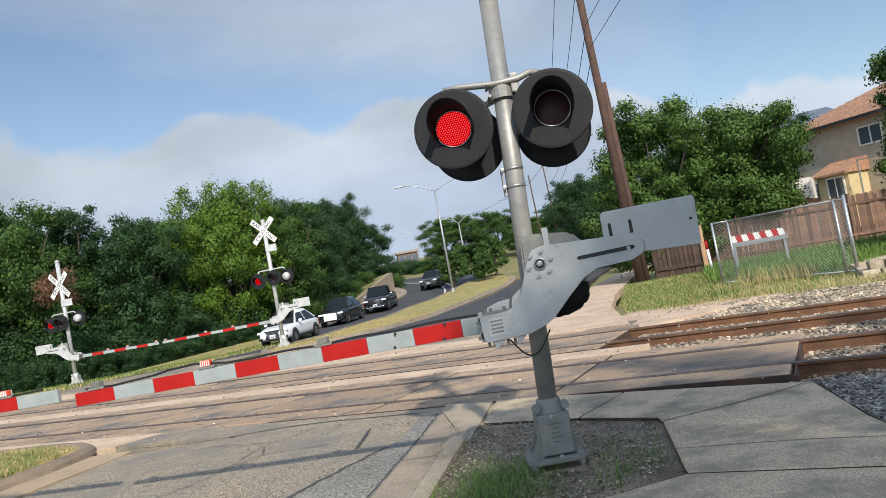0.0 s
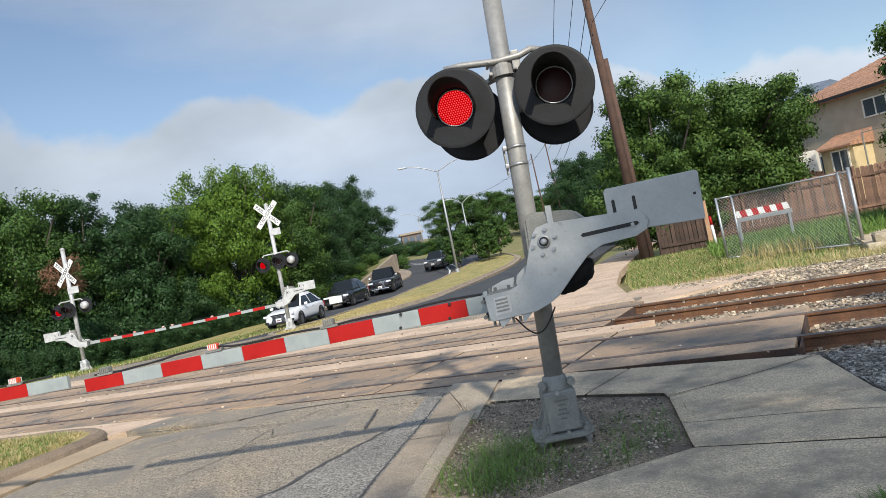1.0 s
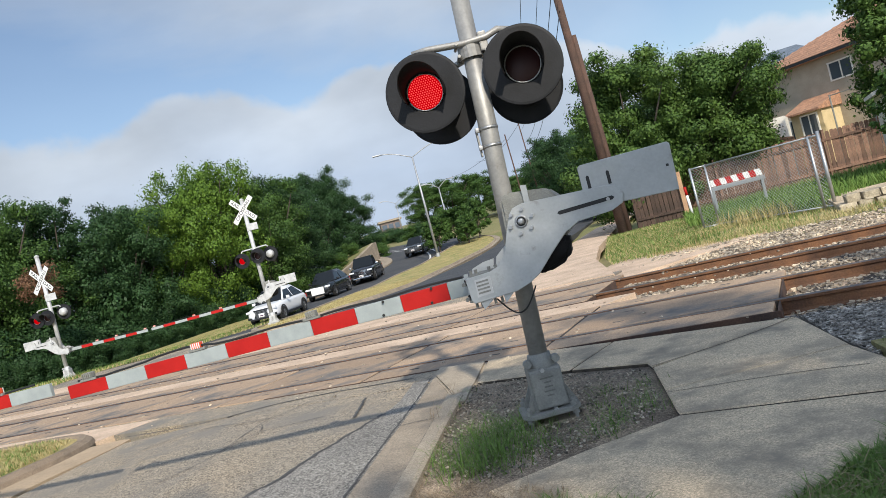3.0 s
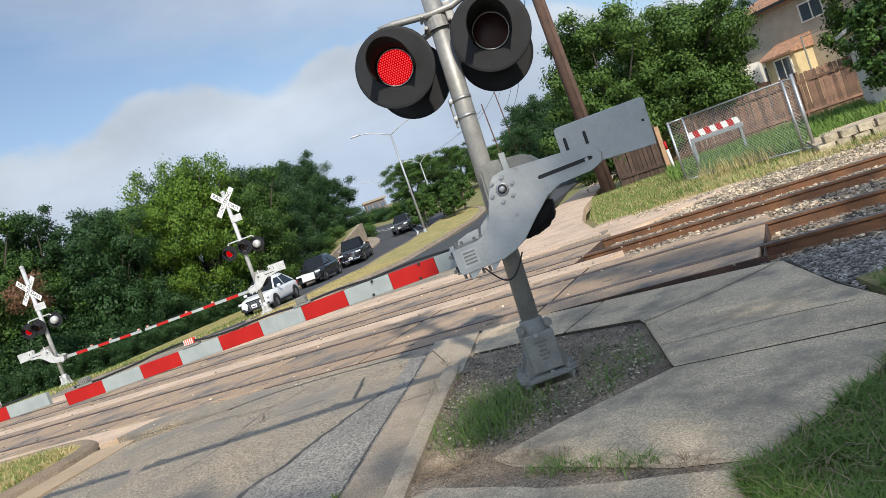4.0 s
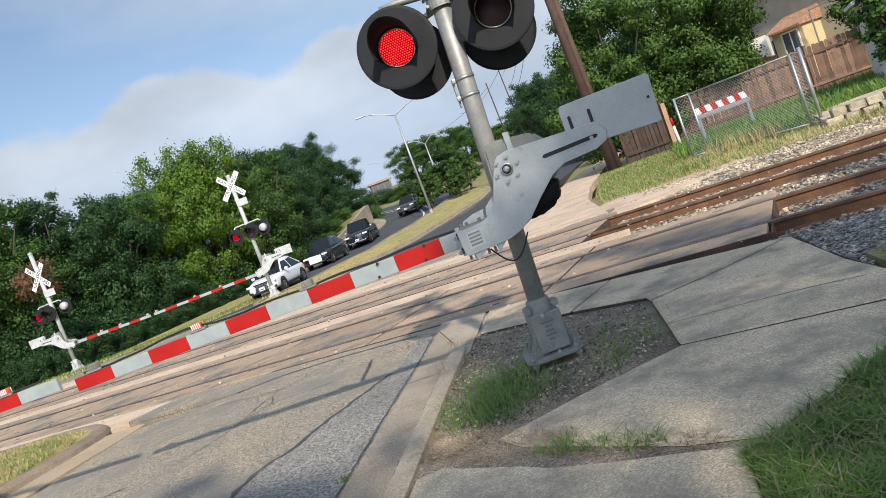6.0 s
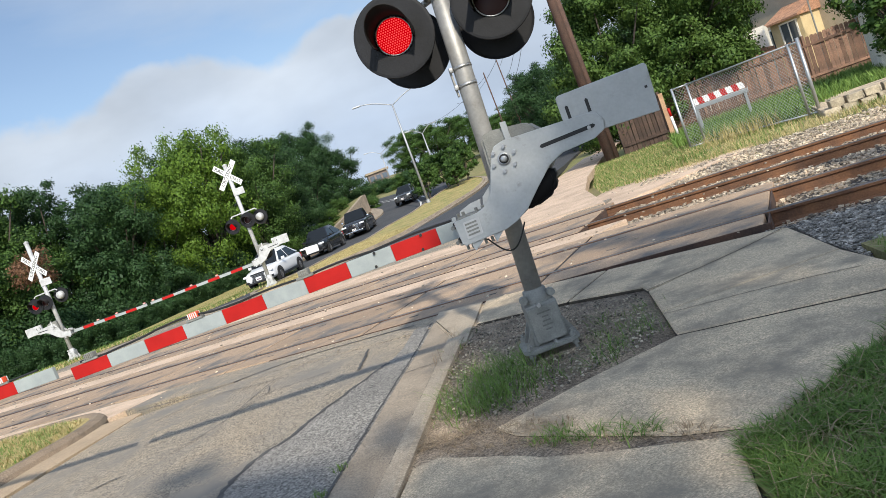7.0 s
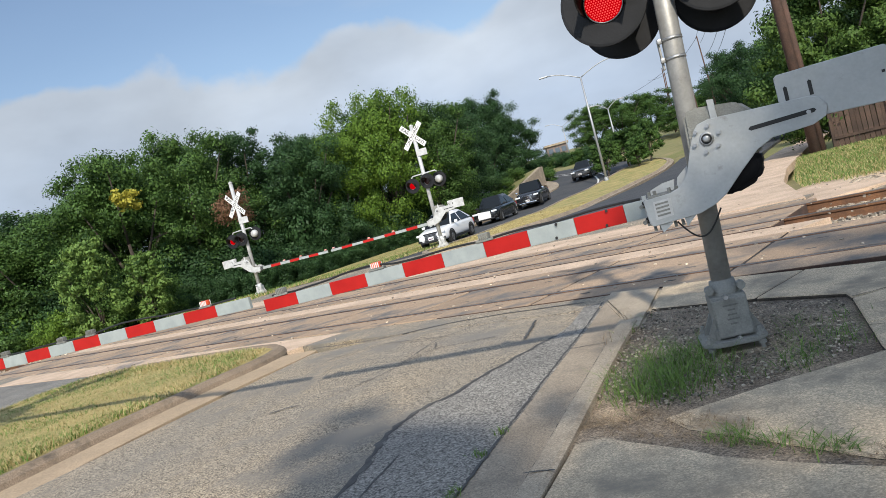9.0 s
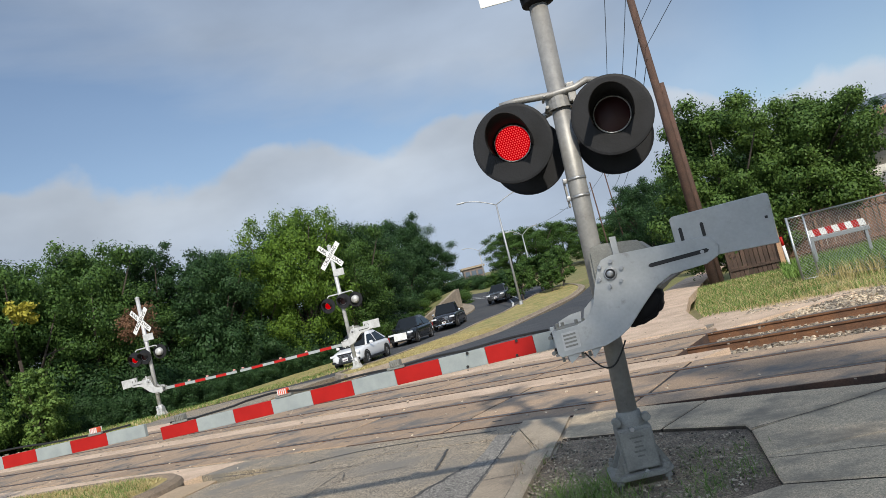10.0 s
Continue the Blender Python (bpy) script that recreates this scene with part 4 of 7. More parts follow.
def head_unit(parent, name, m, lit, detail=True, back=BLACK):
    """A round flashing light: background disc, lens, hood and housing; it looks along local -y."""
    h = bmesh.new()
    turn = m @ pose(0, 0, 0, 90, 0, 0)
    lathe(h, [(0.124, 0.0), (0.145, 0.012), (0.268, 0.012), (0.284, 0.01), (0.288, 0.002), (0.284, -0.006), (0.268, 0.0), (0.145, -0.006), (0.124, -0.012)], turn, 40)
    bmesh.ops.recalc_face_normals(h, faces=h.faces)
    disc = part(name, h, DISC, parent, "round black background disc")
    b = bmesh.new()
    lathe(b, [(0.0, -0.17), (0.1, -0.165), (0.14, -0.12), (0.155, -0.02), (0.15, 0.0)], turn, 28)
    bmesh.ops.recalc_face_normals(b, faces=b.faces)
    part("housing", b, back, disc, smooth=True)
    b = bmesh.new()
    lathe(b, [(0.126, 0.0), (0.1, 0.01), (0.0, 0.016)], turn, 32)
    bmesh.ops.recalc_face_normals(b, faces=b.faces)
    part("lens", b, LED_RED if lit else LED_DARK, disc, "lit red lens" if lit else "unlit dark red lens", True)
    b = bmesh.new()
    lathe(b, [(0.128, 0.0), (0.134, 0.012), (0.127, 0.016), (0.124, 0.01)], turn, 32)
    part("lens_ring", b, STEEL_BOLT, disc, "thin bright ring", True)
    if lit and detail:
        b = bmesh.new()
        for i in range(-9, 10):
            for j in range(-9, 10):
                x, z = (i + 0.5 * (j % 2)) * 0.0178, j * 0.0155
                if x * x + z * z < 0.118 ** 2:
                    lathe(b, [(0.005, 0.0), (0.004, 0.003), (0.0, 0.004)], turn @ Matrix.Translation((x, z, 0.016)), 6)
        tagged(part("diode", b, LED_DOT, disc, "bright red diodes of the lens"), kind="stuff")
    # hood: a long visor, open below
    b = bmesh.new()
    n = 22
    rows = []
    for rr in (0.15, 0.144):
        ring = []
        for i in range(n + 1):
            a = radians(-22 + 224 * i / n)
            top = max(0.0, math.sin(a))
            ln = 0.04 + 0.31 * (0.5 + 0.5 * math.sin(a)) ** 0.8
            x, z = rr * math.cos(a), rr * math.sin(a)
            ring.append((b.verts.new(m @ Vector((x, -0.005, z))), b.verts.new(m @ Vector((x * 1.02, -ln, z * 1.05 - 0.0 * top)))))
        rows.append(ring)
    for i in range(n):
        for r in rows:
            b.faces.new((r[i][0], r[i + 1][0], r[i + 1][1], r[i][1]))
        b.faces.new((rows[0][i][1], rows[0][i + 1][1], rows[1][i + 1][1], rows[1][i][1]))
    bmesh.ops.recalc_face_normals(b, faces=b.faces)
    part("hood", b, HOOD, disc, "black visor hood", True)
    return disc


def arm_board(parent, start, end, count, first_red, height=0.125, lamps=(), lead=None):
    """A gate arm of alternating reflective boards, with small lamps and a cable on top."""
    a, b = Vector(start), Vector(end)
    d = b - a
    x = d.normalized()
    m = Matrix.Translation(a) @ x.to_track_quat("X", "Z").to_matrix().to_4x4()
    lead = lead or d.length / count
    ln = (d.length - lead) / (count - 1)
    for i in range(count):
        bm = bmesh.new()
        hh = height * (1 - 0.18 * i / count)
        x0, x1 = (0.0, lead) if i == 0 else (lead + ln * (i - 1), lead + ln * i)
        box(bm, ((x0 + x1) / 2, 0, 0), (x1 - x0 - 0.002, 0.035, hh), m, 0.004)
        red = (i % 2 == 0) == first_red
        part("arm_board", bm, RED_STRIPE if red else WHITE_STRIPE, parent, "red reflective board" if red else "pale grey reflective board")
    for k, (f, hue) in enumerate(lamps):
        bm = bmesh.new()
        c = d.length * f
        z = height * (1 - 0.18 * f) / 2
        box(bm, (c, 0, z + 0.012), (0.15, 0.05, 0.02), m, 0.004)
        lamp = part("arm_lamp", bm, CAST, parent, "small gate arm lamp")
        bm = bmesh.new()
        box(bm, (c, -0.0, z + 0.045), (0.085, 0.05, 0.05), m, 0.01)
        part("lens", bm, ORANGE if hue else CAST, lamp)
        bm = bmesh.new()
        for q in range(5):
            box(bm, (c - 0.036 + 0.018 * q, -0.031, z + 0.045), (0.006, 0.008, 0.044), m)
            box(bm, (c - 0.036 + 0.018 * q, 0.031, z + 0.045), (0.006, 0.008, 0.044), m)
        tagged(part("guard", bm, CAST if not hue else SIGN_WHITE, lamp), kind="stuff")
    bm = bmesh.new()
    n = 26
    pts = []
    for i in range(n + 1):
        f = i / n
        lift = 0.010 + 0.012 * abs(math.sin(f * 17.0)) + (0.04 * math.sin((f - 0.62) / 0.2 * math.pi) if 0.62 < f < 0.82 else 0)
        pts.append(m @ Vector((d.length * (0.02 + 0.95 * f), 0.005, height * (1 - 0.18 * f) / 2 + lift)))
    tube(bm, pts, 0.009, 6)
    part("cable", bm, RUBBER, parent, "black cable along the arm")
    return m


GATE_PLATE = [(0.09, 1.54), (0.12, 1.575), (0.19, 1.592), (0.78, 1.563), (0.84, 1.545), (0.88, 1.485), (0.86, 1.42), (0.78, 1.385), (0.54, 1.37), (0.44, 1.32), (0.32, 1.21), (0.2, 1.09), (0.11, 1.035), (0.01, 1.0), (-0.31, 0.98), (-0.33, 1.005), (-0.34, 1.168), (-0.15, 1.18), (-0.08, 1.205), (-0.01, 1.29), (0.045, 1.44)]


def foot(parent, iron=None):
    """Cast junction box base on a flange, with bolts and a lid."""
    iron = iron or CAST
    bm = bmesh.new()
    box(bm, (0, 0, 0.0), (0.34, 0.34, 0.05), bevel=0.012)
    part("concrete_pad", bm, KERB, parent, "small rough concrete pad")
    bm = bmesh.new()
    c, q = 0.215, 0.07
    slab(bm, [(-c, -c + q), (-c + q, -c), (c - q, -c), (c, -c + q), (c, c - q), (c - q, c), (-c + q, c), (-c, c - q)], 0.078, 0.112)
    bmesh.ops.bevel(bm, geom=bm.edges[:], offset=0.008, segments=2, affect="EDGES")
    part("base_flange", bm, iron, parent, "thick cast flange raised on its bolts")
    for x in (-1, 1):
        for y in (-1, 1):
            bm = bmesh.new()
            rod(bm, (0.165 * x, 0.165 * y, -0.03), (0.165 * x, 0.165 * y, 0.165), 0.013, n=8)
            rod(bm, (0.165 * x, 0.165 * y, 0.112), (0.165 * x, 0.165 * y, 0.14), 0.027, n=6)
            rod(bm, (0.165 * x, 0.165 * y, 0.05), (0.165 * x, 0.165 * y, 0.077), 0.027, n=6)
            part("anchor_bolt", bm, iron, parent)
        for y in (-0.1, 0.1):                           # ribs that flare out to the flange
            bm = bmesh.new()
            v = [bm.verts.new((0.02 + x * dx, y + dy, z)) for dy in (-0.012, 0.012) for dx, z in ((0.1, 0.108), (0.19, 0.108), (0.185, 0.135), (0.118, 0.27), (0.1, 0.27))]
            bm.faces.new(v[:5])
            bm.faces.new(v[5:][::-1])
            for k in range(5):
                bm.faces.new((v[k], v[(k + 1) % 5], v[5 + (k + 1) % 5], v[5 + k]))
            bmesh.ops.recalc_face_normals(bm, faces=bm.faces)
            part("gusset", bm, iron, parent)
    bm = bmesh.new()
    box(bm, (0.02, 0.0, 0.26), (0.24, 0.26, 0.3), bevel=0.025)
    for x in (-0.1, 0.14):
        box(bm, (x, -0.08, 0.12), (0.03, 0.1, 0.12), bevel=0.006)
    body = part("junction_box", bm, iron, parent, "cast iron junction box")
    bm = bmesh.new()
    box(bm, (0.02, -0.145, 0.26), (0.225, 0.03, 0.265), bevel=0.012)
    lid = part("lid", bm, iron, body)
    bm = bmesh.new()
    for i, w in enumerate((0.1, 0.05, 0.06, 0.08, 0.05)):
        box(bm, (0.02, -0.162, 0.345 - 0.032 * i), (w, 0.004, 0.011))
    part("raised_marks", bm, material("dark cast", (0.16, 0.16, 0.145), None, 0.7), lid, "raised cast marks")
    for x, z in ((0.0, 0.405), (0.03, 0.115)):
        bm = bmesh.new()
        rod(bm, (x, -0.15, z), (x, -0.188, z), 0.016, n=8)
        part("lid_bolt", bm, STEEL_BOLT, body)
    bm = bmesh.new()
    lathe(bm, [(0.115, 0.40), (0.115, 0.45), (0.09, 0.47), (0.085, 0.50), (0.068, 0.505)], pose(0.02, 0, 0), 20)
    part("collar", bm, iron, parent, smooth=True)
    for x in (-0.085, 0.125):
        bm = bmesh.new()
        rod(bm, (x, -0.05, 0.455), (x, -0.115, 0.455), 0.03, n=8)
        part("collar_bolt", bm, iron, parent)


def gate_mechanism(parent, th, flip=1, simple=False, colour=None):
    """Drive box, two side plates, counterweight and arm bracket; the arm leaves along local -x turned by th."""
    pl = colour or PLATE
    g = Matrix.Translation((0.02, 0, 0)) @ Matrix.Rotation(-th, 4, "Z") @ Matrix.Diagonal((flip, 1, 1, 1))

    def P(u, off, z):
        return g @ Vector((u, -off, z))
    up = g @ pose(0, 0, 0, 90, 0, 0)         # plate plane: x along, y up, z towards the front
    for off, nm in ((0.2, "side_plate"), (-0.2, "side_plate")):
        bm = bmesh.new()
        slab(bm, GATE_PLATE, off, off + 0.014, up)
        bmesh.ops.bevel(bm, geom=bm.edges[:], offset=0.003, segments=1, affect="EDGES")
        plate = part(nm, bm, pl, parent, "curved grey steel gate plate")
        if off > 0 or simple:
            bm = bmesh.new()
            o = off + 0.0155
            slab(bm, [(0.43, 1.447), (0.80, 1.458), (0.815, 1.472), (0.80, 1.485), (0.43, 1.474), (0.415, 1.46)], o - 0.001, o + 0.0008, up)
            part("slot", bm, RUBBER, plate, "dark adjusting slot")
            for q in range(7):
                a = radians(15 + 60 * q)
                c = Vector((0.16 + 0.085 * math.cos(a), 1.47 + 0.085 * math.sin(a))) if q < 6 else Vector((0.77, 1.468))
                bm = bmesh.new()
                rod(bm, up @ Vector((c.x, c.y, off + 0.01)), up @ Vector((c.x, c.y, off + 0.034)), 0.014, n=6)
                part("bolt", bm, STEEL_BOLT, plate)
            bm = bmesh.new()
            lathe(bm, [(0.045, 0.0), (0.045, 0.01), (0.032, 0.012), (0.03, 0.006), (0.022, 0.008), (0.022, 0.035), (0.012, 0.037), (0.0, 0.037)], up @ Matrix.Translation((0.16, 1.47, off + 0.014)), 16)
            hub_ = part("hub", bm, STEEL_BOLT, plate, "round hub on the main shaft", True)
            bm = bmesh.new()
            lathe(bm, [(0.023, 0.011), (0.023, 0.0135), (0.034, 0.0135), (0.034, 0.011)], up @ Matrix.Translation((0.16, 1.47, off + 0.014)), 16)
            part("seal_ring", bm, RUBBER, hub_, "black seal ring")
            if not simple:
                bm = bmesh.new()
                slab(bm, [(-0.28, 1.02), (-0.16, 1.03), (-0.155, 1.15), (-0.275, 1.145)], o - 0.001, o + 0.004, up)
                tag = part("maker_tag", bm, SILVER, plate, "stamped square tag")
                bm = bmesh.new()
                for i in range(4):
                    slab(bm, [(-0.265, 1.04 + 0.026 * i), (-0.175, 1.045 + 0.026 * i), (-0.175, 1.058 + 0.026 * i), (-0.265, 1.053 + 0.026 * i)], o + 0.003, o + 0.007, up)
                part("stamped_bars", bm, CAST, tag)
    bm = bmesh.new()
    cwp = [(0.62, 1.725), (0.64, 1.74), (1.23, 1.74), (1.245, 1.725), (1.235, 1.41), (0.86, 1.425), (0.62, 1.43)]
    slab(bm, cwp, 0.12, 0.196, up)
    bmesh.ops.bevel(bm, geom=bm.edges[:], offset=0.004, segments=1, affect="EDGES")
    cw = part("counterweight", bm, pl, parent, "flat grey steel counterweight plate")
    for u in (0.672, 0.81):
        bm = bmesh.new()
        slab(bm, [(u - 0.011, 1.565), (u + 0.011, 1.565), (u + 0.011, 1.65), (u, 1.66), (u - 0.011, 1.65)], 0.195, 0.1985, up)
        part("slot", bm, RUBBER, cw, "dark slotted hole")
    bm = bmesh.new()
    slab(bm, [(1.19, 1.58), (1.208, 1.58), (1.208, 1.597), (1.19, 1.597)], 0.195, 0.1985, up)
    part("hole", bm, RUBBER, cw)
    # drive box
    bm = bmesh.new()
    slab(bm, [(0.02, 1.3), (0.46, 1.3), (0.46, 1.56), (0.37, 1.655), (0.1, 1.69), (0.04, 1.66)], -0.185, 0.185, up)
    bmesh.ops.bevel(bm, geom=bm.edges[:], offset=0.02, segments=2, affect="EDGES")
    part("drive_box", bm, CAST, parent, "grey drive box")
    bm = bmesh.new()
    slab(bm, [(0.21, 1.55), (0.25, 1.55), (0.25, 1.71), (0.21, 1.715)], 0.17, 0.2, up)
    part("strap", bm, pl, parent)
    bm = bmesh.new()
    slab(bm, [(0.16, 1.08), (0.25, 1.07), (0.40, 1.12), (0.45, 1.21), (0.44, 1.31), (0.36, 1.34), (0.16, 1.32)], -0.1, 0.15, up)
    bmesh.ops.bevel(bm, geom=bm.edges[:], offset=0.03, segments=3, affect="EDGES")
    part("motor_cover", bm, BLACK, parent, "rounded black motor cover", True)
    # arm bracket
    bm = bmesh.new()
    box(bm, P(-0.33, 0.0, 1.08), (0.05, 0.05, 0.18), bevel=0.006)
    for z in (1.02, 1.13):
        rod(bm, P(-0.36, 0.215, z), P(-0.36, -0.2, z), 0.015, n=8)
    for u in (-0.31, -0.27, -0.17, -0.12):
        rod(bm, P(u, 0.17, 0.985), P(u, 0.17, 0.945), 0.012, n=6)
        rod(bm, P(u, 0.12, 1.16), P(u, 0.12, 1.215), 0.014, n=6)
    box(bm, (0, 0, 0), (0.3, 0.42, 0.012), Matrix.Translation(P(-0.2, 0, 1.0)) @ g.to_3x3().to_4x4(), 0.003)
    box(bm, (0, 0, 0), (0.24, 0.3, 0.03), Matrix.Translation(P(-0.2, 0, 1.17)) @ g.to_3x3().to_4x4(), 0.006)
    part("arm_bracket", bm, CAST, parent, "bolted arm bracket")
    for nm, poly, off in (("clamp_plate", [(-0.34, 1.15), (-0.17, 1.18), (-0.15, 1.255), (-0.24, 1.245), (-0.33, 1.215)], -0.06),
                          ("clamp_plate", [(-0.36, 0.985), (-0.33, 0.985), (-0.33, 1.2), (-0.36, 1.2)], 0.13),
                          ("guard_plate", [(-0.14, 1.18), (-0.115, 1.265), (-0.02, 1.34), (0.03, 1.335), (-0.03, 1.24)], 0.0),
                          ("fin", [(-0.27, 0.985), (-0.17, 0.985), (-0.255, 0.925)], 0.19), ("fin", [(-0.1, 0.995), (-0.02, 1.0), (-0.09, 0.935)], 0.19)):
        bm = bmesh.new()
        slab(bm, poly, off, off + 0.012, up)
        part(nm, bm, pl, parent)
    for z in (1.035, 1.15):
        bm = bmesh.new()
        rod(bm, P(-0.345, 0.14, z), P(-0.345, 0.17, z), 0.017, n=8)
        part("clamp_bolt", bm, RUBBER, parent)
    if not simple:
        bm = bmesh.new()
        pts = [P(-0.17 + 0.3 * t, 0.1 + 0.02 * t, 0.97 - 0.15 * math.sin(math.pi * t) + 0.03 * t) for t in [i / 14 for i in range(15)]]
        tube(bm, pts, 0.006, 6)
        part("cable", bm, RUBBER, parent, "looped black cable")
    return P


def crossbuck(parent, z, m):
    """Two crossed white boards lettered RAILROAD CROSSING."""
    for k, (ang, word) in enumerate(((45, "RAIL   ROAD"), (-45, "CROSSING"))):
        mm = m @ Matrix.Translation((0, -0.075 - 0.012 * k, z)) @ Matrix.Rotation(radians(ang), 4, "Y")
        bm = bmesh.new()
        box(bm, (0, 0, 0), (1.22, 0.008, 0.2), mm, 0.003)
        blade = part("blade", bm, SIGN_WHITE, parent, "white lettered crossbuck blade")
        t = text_mesh(word, 0.19, SIGN_BLACK, mm @ Matrix.Translation((0, -0.0065, 0)) @ pose(0, 0, 0, 90, 0, 0))
        t.parent = blade


def signal_far(label, x, y, flip, top, xz, heads, arm_to, count, z_lift=0.0, lean=0.0, buck=-33):
    """A silver signal across the tracks: mast, crossbuck, lights, gate."""
    e = thing("crossing_signal", label, "crossing signal", "crossing signals", pose(x, y, zg(x, y), 0, lean, 0))
    foot(e, SILVER)
    bm = bmesh.new()
    rod(bm, (0, 0, 0.45), (0, 0, top), 0.075, n=20)
    part("mast", bm, SILVER, e, "silver painted mast", True)
    bm = bmesh.new()
    lathe(bm, [(0.085, top - 0.02), (0.09, top + 0.03), (0.0, top + 0.08)], None, 16)
    part("cap", bm, SILVER, e)
    crossbuck(e, xz, pose(0, 0, 0, 0, 0, buck))
    bm = bmesh.new()
    box(bm, (0.16, -0.09, xz - 0.68), (0.42, 0.01, 0.26), bevel=0.003)
    part("small_sign", bm, SILVER, e, "bare back of a small sign")
    bm = bmesh.new()
    zt = heads[0][1] + 0.36
    tube(bm, [(heads[0][0], -0.05, zt - 0.06), (heads[0][0] + 0.05, -0.02, zt), (heads[-1][0] - 0.05, 0.02, zt + 0.02), (heads[-1][0], 0.05, zt - 0.04)], 0.025, 8)
    part("light_bracket", bm, SILVER, e)
    for hx, hz, yaw, lit in heads:
        head_unit(e, "flashing_light", pose(hx, -0.18 if abs(yaw) < 90 else 0.2, hz, 0, 0, yaw), lit, False, SILVER if abs(yaw) > 90 else BLACK)
    P = gate_mechanism(e, 0.0, flip, True, SILVER)
    s = Vector((-0.33 * flip, 0, 1.08))
    arm_board(e, s, Vector((arm_to[0] - x, arm_to[1] - y, arm_to[2])), count, False, 0.11, ((0.35, 1), (0.6, 1), (0.97, 1)))
    return e


def signal_near():
    e = thing("crossing_signal", "grey crossing signal with round flashing lights and lowered striped gate arm", "crossing signal", "crossing signals", pose(0.53, 5.42, 0))
    foot(e)
    bm = bmesh.new()
    rod(bm, (0.02, 0, 0.45), (0.14, 0, 3.62), 0.069, n=28)
    mast = part("mast", bm, STEEL, e, "weathered galvanised steel mast", True)
    for z in (2.06, 2.19):
        bm = bmesh.new()
        x = 0.02 + 0.12 * (z - 0.45) / 3.17
        lathe(bm, [(0.0695, -0.011), (0.073, -0.011), (0.073, 0.011), (0.0695, 0.011)], pose(x, 0, z), 24)
        box(bm, (x - 0.085, -0.02, z), (0.03, 0.03, 0.035), bevel=0.004)
        part("band_clamp", bm, STEEL_BOLT, e, "bright metal band", True)
    bm = bmesh.new()
    box(bm, (-0.005, 0.02, 2.1), (0.012, 0.06, 0.2), bevel=0.002)
    part("sign_strip", bm, STEEL, e)
    # cross arm with clamp
    bm = bmesh.new()
    c = Vector((0.105, 0, 2.80))
    tube(bm, [(-0.32, -0.02, 2.84), (-0.2, -0.03, 2.845), c + Vector((-0.05, -0.07, 0.015)), c + Vector((0.12, -0.09, 0.02)), (0.32, -0.06, 2.86), (0.42, -0.03, 2.84)], 0.026, 10)
    part("light_bracket", bm, STEEL, e, "tubular light bracket", True)
    bm = bmesh.new()
    lathe(bm, [(0.07, -0.06), (0.095, -0.06), (0.095, 0.06), (0.07, 0.06)], pose(0.105, 0, 2.77), 20)
    for dx in (-0.1, 0.1):
        for dz in (-0.04, 0.05):
            rod(bm, (0.105 + dx, -0.1, 2.77 + dz), (0.105 + dx, 0.1, 2.77 + dz), 0.012, n=8)
    box(bm, (0.2, -0.05, 2.8), (0.06, 0.09, 0.14), bevel=0.01)
    part("bracket_clamp", bm, STEEL, e, "bolted clamp")
    bm = bmesh.new()
    tube(bm, [(0.1, 0.05, 2.74), (-0.08, 0.12, 2.70), (-0.2, 0.2, 2.6)], 0.024, 8)
    tube(bm, [(0.1, 0.05, 2.74), (0.28, 0.12, 2.72), (0.45, 0.2, 2.6)], 0.024, 8)
    part("rear_bracket", bm, STEEL, e)
    head_unit(e, "flashing_light", pose(-0.30, -0.17, 2.525, 0, 0, -9), True)
    head_unit(e, "flashing_light", pose(0.42, -0.17, 2.545, 0, 0, -9), False)
    head_unit(e, "rear_flashing_light", pose(-0.19, 0.24, 2.47, 0, 0, 171), False, False)
    head_unit(e, "rear_flashing_light", pose(0.47, 0.24, 2.46, 0, 0, 171), False, False)
    bm = bmesh.new()
    lathe(bm, [(0.07, 3.5), (0.12, 3.52), (0.125, 3.6), (0.09, 3.66), (0.0, 3.68)], pose(0.14, 0, 0.0), 18)
    part("crossbuck_clamp", bm, BLACK, e, "dark clamp under the signs")
    bm = bmesh.new()
    box(bm, (-0.03, -0.09, 3.74), (0.5, 0.01, 0.36), pose(0, 0, 0, 0, 0, 0), 0.003)
    sg = part("track_sign", bm, SIGN_WHITE, e, "white sign lettered 2 TRACKS")
    t = text_mesh("2\nTRACKS", 0.12, SIGN_BLACK, pose(-0.03, -0.098, 3.76, 90, 0, 0))
    t.parent = sg
    bm = bmesh.new()
    rod(bm, (0.14, 0, 3.6), (0.17, 0, 4.75), 0.069, n=20)
    part("mast_top", bm, STEEL, e, "", True)
    crossbuck(e, 4.45, pose(0.15, 0, 0))
    gate_mechanism(e, radians(15.3))
    arm_board(e, Vector((-0.30, 0.05, 1.105)), Vector((-3.785, 0.826, 1.04)), 10, False, 0.13, ((0.365, 0), (0.65, 1), (0.94, 0)), 0.2)
    for u, z in ((-0.62, 1.155), (-0.64, 1.05), (-1.0, 1.145), (-1.02, 1.045)):
        bm = bmesh.new()
        y = 0.05 - (u + 0.3) * 0.2225
        rod(bm, (u, y - 0.016, z), (u, y - 0.034, z), 0.011, n=8)
        part("board_bolt", bm, RUBBER, e)
    return e


signal_near()


